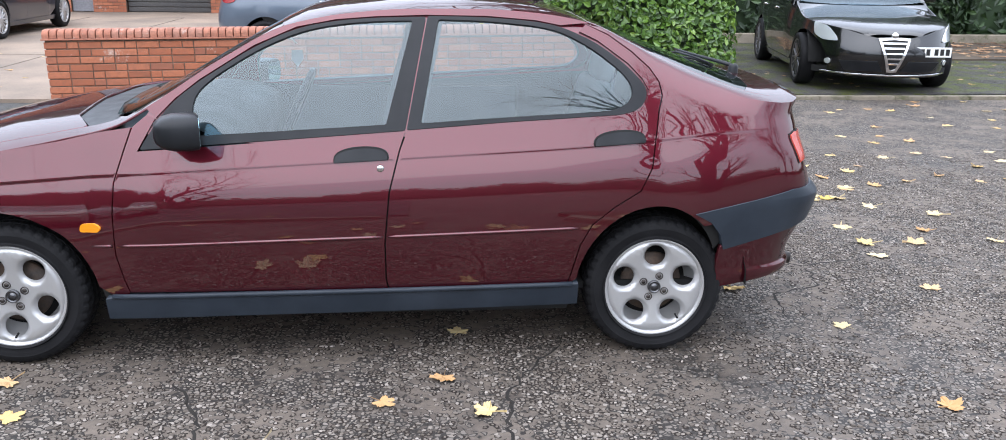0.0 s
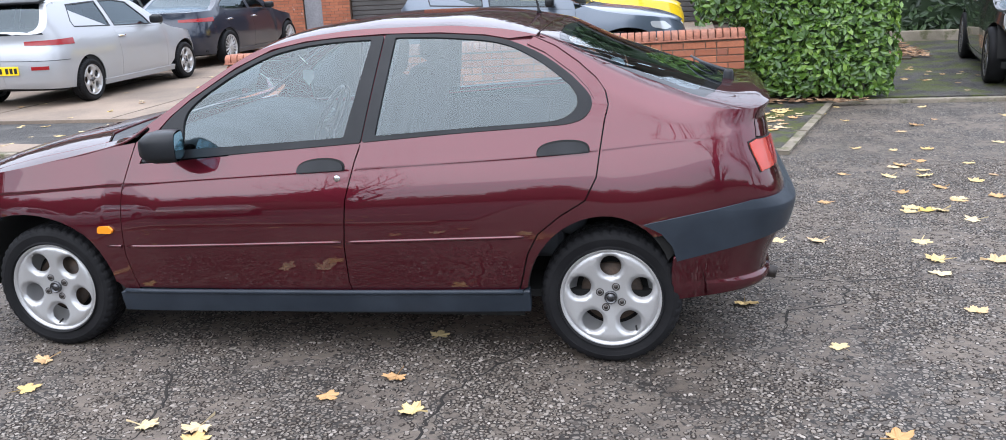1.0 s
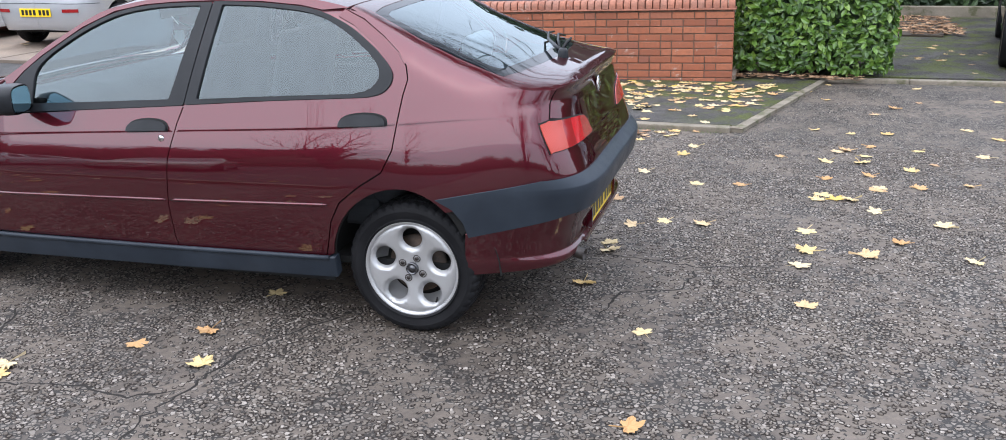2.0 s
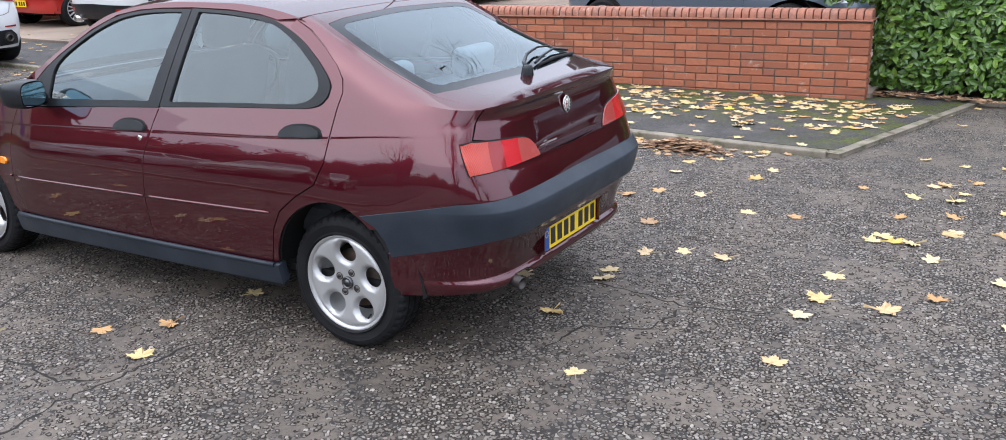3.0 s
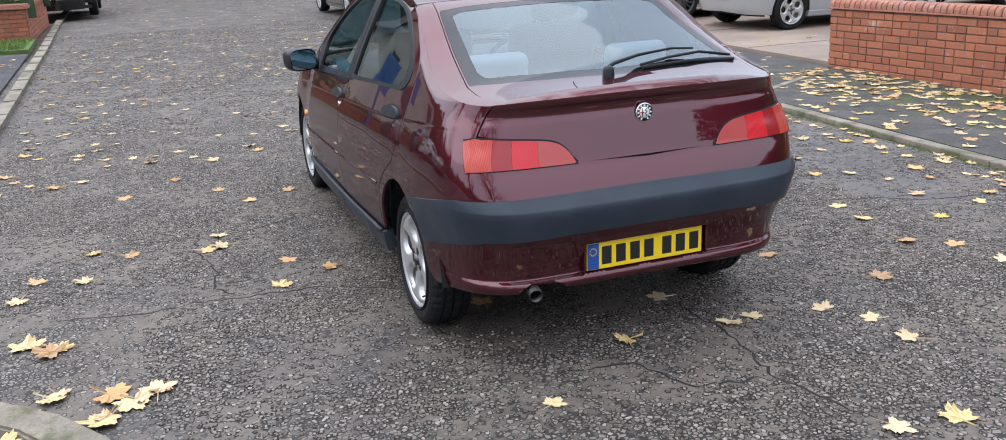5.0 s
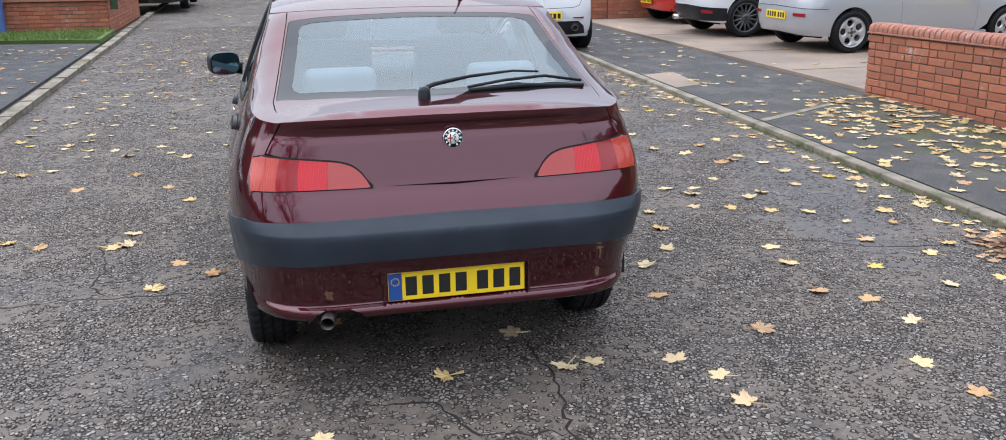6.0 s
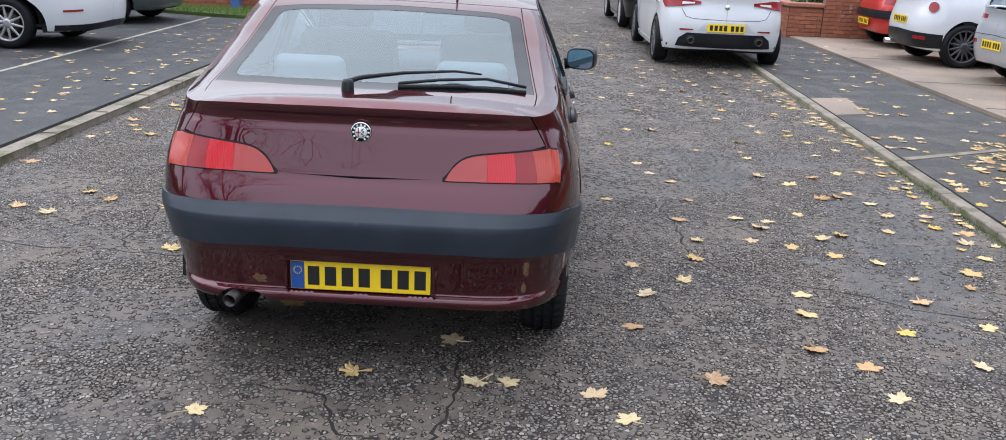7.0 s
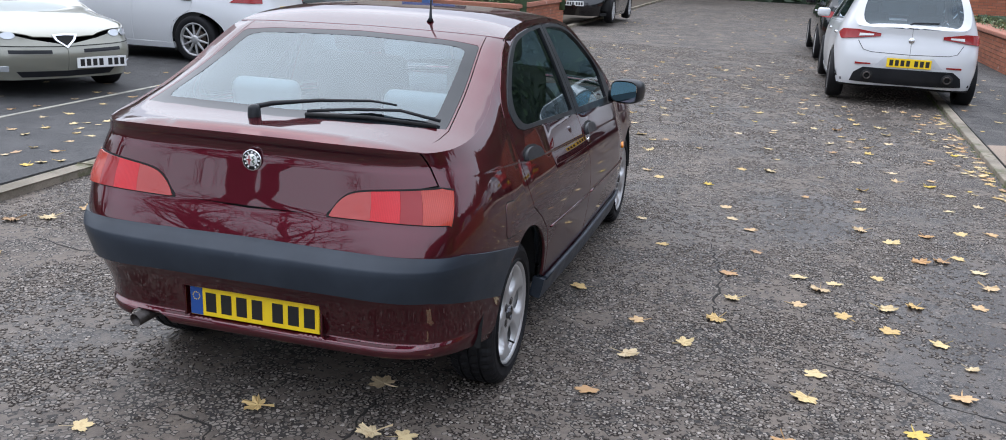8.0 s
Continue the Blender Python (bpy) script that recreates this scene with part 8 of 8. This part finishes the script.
k.to(Base_Color=k.mix(k.grey(k.noise(k.world(), 260.0, 3.0), 0.4, 0.7, 0.0, 0.55), tone, (0.132, 0.104, 0.082)))
TAR = worn("bare_tar", (0.015, 0.011, 0.009), (0.030, 0.023, 0.019), 5.0, 0.9, 200.0, 0.4)
for m in (TAR, CHIP):
    m.node_tree.nodes["Principled BSDF"].inputs["Specular IOR Level"].default_value = 0.28


def wander(points, rng):
    """A crack's line: the given corners with small kinks between them."""
    out = []
    for a, b in zip(points[:-1], points[1:]):
        n = max(2, int(math.dist(a, b) / 0.035))
        out += [(a[0] + (b[0] - a[0]) * i / n + rng.gauss(0, 0.009), a[1] + (b[1] - a[1]) * i / n + rng.gauss(0, 0.009)) for i in range(n)]
    return out + [points[-1]]


crack_rng = random.Random(8)
CRACK_LINES = [wander(p, crack_rng) for p in (
    [(-0.36, -0.66), (-0.49, -0.85), (-0.62, -1.11), (-0.65, -1.46), (-0.68, -1.67), (-0.64, -1.9), (-0.75, -2.3)],
    [(-0.65, -1.46), (-0.83, -1.56), (-1.14, -1.54), (-1.5, -1.62), (-1.9, -1.55)],
    [(-1.80, -2.09), (-1.77, -1.81), (-1.70, -1.52), (-1.75, -1.24), (-1.9, -0.95)],
    [(0.29, 0.35), (0.52, 0.36), (0.68, 0.37), (1.1, 0.30), (1.5, 0.42)],
    [(-0.74, 1.73), (-0.69, 1.93), (-0.61, 2.12), (-0.56, 2.29), (-0.39, 2.51), (-0.3, 2.9)],
    [(0.72, -0.40), (0.78, -0.12), (1.04, -0.01), (1.1, 0.30)], [(-0.74, 1.73), (-1.1, 1.5), (-1.6, 1.52), (-2.3, 1.40)])]


def chip_spots(rng, step, x0=-5.2, x1=4.6):
    """Places, sizes and turns of the chips: thick where the silt has washed out, thin where it lies."""
    xs, ys = np.meshgrid(np.arange(x0, x1, step), np.arange(-3.6, 3.7, step))
    xs, ys = xs.ravel(), ys.ravel()
    xs = xs + rng.uniform(-0.42, 0.42, xs.size) * step
    ys = ys + rng.uniform(-0.42, 0.42, ys.size) * step
    inside = (ys < 3.36 - 0.033 * xs) & (ys > -3.05 + 0.014 * xs)
    inside &= ~((xs < 0.25) & (xs > -3.0) & (np.abs(ys) < 0.55))
    inside &= ~((ys < -1.9) & (xs > -0.9) & (xs < 2.75))
    xs, ys = xs[inside], ys[inside]
    thick = np.array([noise.fractal((x * 1.7, y * 1.7, 0.3), 0.75, 2.1, 5) + 0.35 * noise.noise((x * 9, y * 9, 4.0)) for x, y in zip(xs, ys)])
    gutter = np.clip(np.minimum(3.36 - 0.033 * xs - ys, ys + 3.05) / 0.35, 0, 1)
    for x, y in ((-0.05, -2.60), (0.13, -2.42), (0.36, -2.18), (0.60, -2.02), (0.82, -1.95)):
        gutter = np.minimum(gutter, np.clip((np.hypot(xs - x, ys - y) - 0.08) / 0.35, 0, 1))
    keep = rng.uniform(0, 1, xs.size) < np.clip(0.46 + 0.62 * thick, 0.07, 0.97) * (0.25 + 0.75 * gutter)
    for x, y, size in ((-0.96, 2.63, 1.0), (-3.29, 2.0, 1.0), (-1.9, 2.9, 1.0)):
        keep &= (np.hypot(xs - x, (ys - y) * 2.2) > 0.75 * size) | (rng.uniform(0, 1, xs.size) < 0.40)
    for line in CRACK_LINES:
        for (ax, ay), (bx, by) in zip(line[:-1], line[1:]):
            f = np.clip(((xs - ax) * (bx - ax) + (ys - ay) * (by - ay)) / ((bx - ax) ** 2 + (by - ay) ** 2 + 1e-9), 0, 1)
            keep &= np.hypot(xs - ax - f * (bx - ax), ys - ay - f * (by - ay)) > 0.013
    return xs[keep], ys[keep]


def chip_mesh(name, xs, ys, rng, grow, low, high, corners=6, scale=1.0):
    """Flat-topped angular stones with sloping sides, all in one mesh."""
    n = xs.size
    turn = rng.uniform(0, 6.283, n)
    long = rng.uniform(0.0062, 0.0118, n) * scale + grow
    wide = long * rng.uniform(0.55, 0.95, n)
    top = rng.uniform(low, high, n)
    tilt = rng.uniform(-0.10, 0.10, (n, 2))
    a = np.arange(corners) * 6.283 / corners + rng.uniform(-0.30, 0.30, (n, corners))
    r = rng.uniform(0.80, 1.12, (n, corners))
    u, v = r * np.cos(a) * long[:, None], r * np.sin(a) * wide[:, None]
    c, s = np.cos(turn)[:, None], np.sin(turn)[:, None]
    px, py = u * c - v * s, u * s + v * c
    pz = top[:, None] + px * tilt[:, :1] + py * tilt[:, 1:]
    upper = np.stack([xs[:, None] + 0.80 * px, ys[:, None] + 0.80 * py, pz], 2)
    lower = np.stack([xs[:, None] + px, ys[:, None] + py, np.full_like(px, 0.0004)], 2)
    verts = np.concatenate([upper, lower], 1).reshape(-1, 3)
    base = (np.arange(n) * 2 * corners)[:, None]
    tops = base + np.arange(corners)
    i, j = np.arange(corners), (np.arange(corners) + 1) % corners
    sides = (base[:, :, None] + np.stack([corners + i, corners + j, j, i], 1)[None]).reshape(-1, 4)
    me = bpy.data.meshes.new(name)
    me.from_pydata(verts.tolist(), [], tops.tolist() + sides.tolist())
    return me


chip_rng = np.random.default_rng(12)
cx, cy = chip_spots(chip_rng, 0.0215)
road = bpy.data.objects["road"]
# Cracks are near-black ribbons; the gap's shade is put into their colour.
CRACK = worn("crack_shade", (0.008, 0.006, 0.005), (0.016, 0.013, 0.010), 9.0, 0.95, 150.0, 0.3)
for line in CRACK_LINES:
    rows = []
    for i, (x, y) in enumerate(line):
        w = 0.0055 * min(1.0, (i + 1) / 4, (len(line) - i) / 4) * crack_rng.uniform(0.5, 1.5)
        j, h = min(i + 1, len(line) - 1), max(i - 1, 0)
        d = Vector((line[j][1] - line[h][1], line[h][0] - line[j][0])).normalized() * w
        rows.append([(x - d.x, y - d.y, 0.0005), (x, y, 0.0016), (x + d.x, y + d.y, 0.0005)])
    part("crack", grid_mesh(rows), CRACK, road, "near-black ribbon coloured as the shade in an open crack")
tagged(part("stone_chips", chip_mesh("stone_chips", cx, cy, chip_rng, 0.0, 0.0016, 0.0042), CHIP, road, "pale angular stone chips in the road"), kind="stuff")
tagged(part("bare_tar", chip_mesh("bare_tar", cx, cy, chip_rng, 0.0062, 0.0007, 0.0012, 5), TAR, road, "dark bare tar round the chips"), kind="stuff")
# a thinner spread of larger chips farther along the road
fx, fy = chip_spots(chip_rng, 0.042, -16.0, -5.2)
tagged(part("stone_chips", chip_mesh("stone_chips", fx, fy, chip_rng, 0.0, 0.003, 0.007, 5, 1.7), CHIP, road, "pale stone chips farther along the road"), kind="stuff")
tagged(part("bare_tar", chip_mesh("bare_tar", fx, fy, chip_rng, 0.011, 0.0007, 0.0012, 5, 1.7), TAR, road, "dark bare tar farther along the road"), kind="stuff")

# ---- the pieces of the near wall ----
garden_wall()
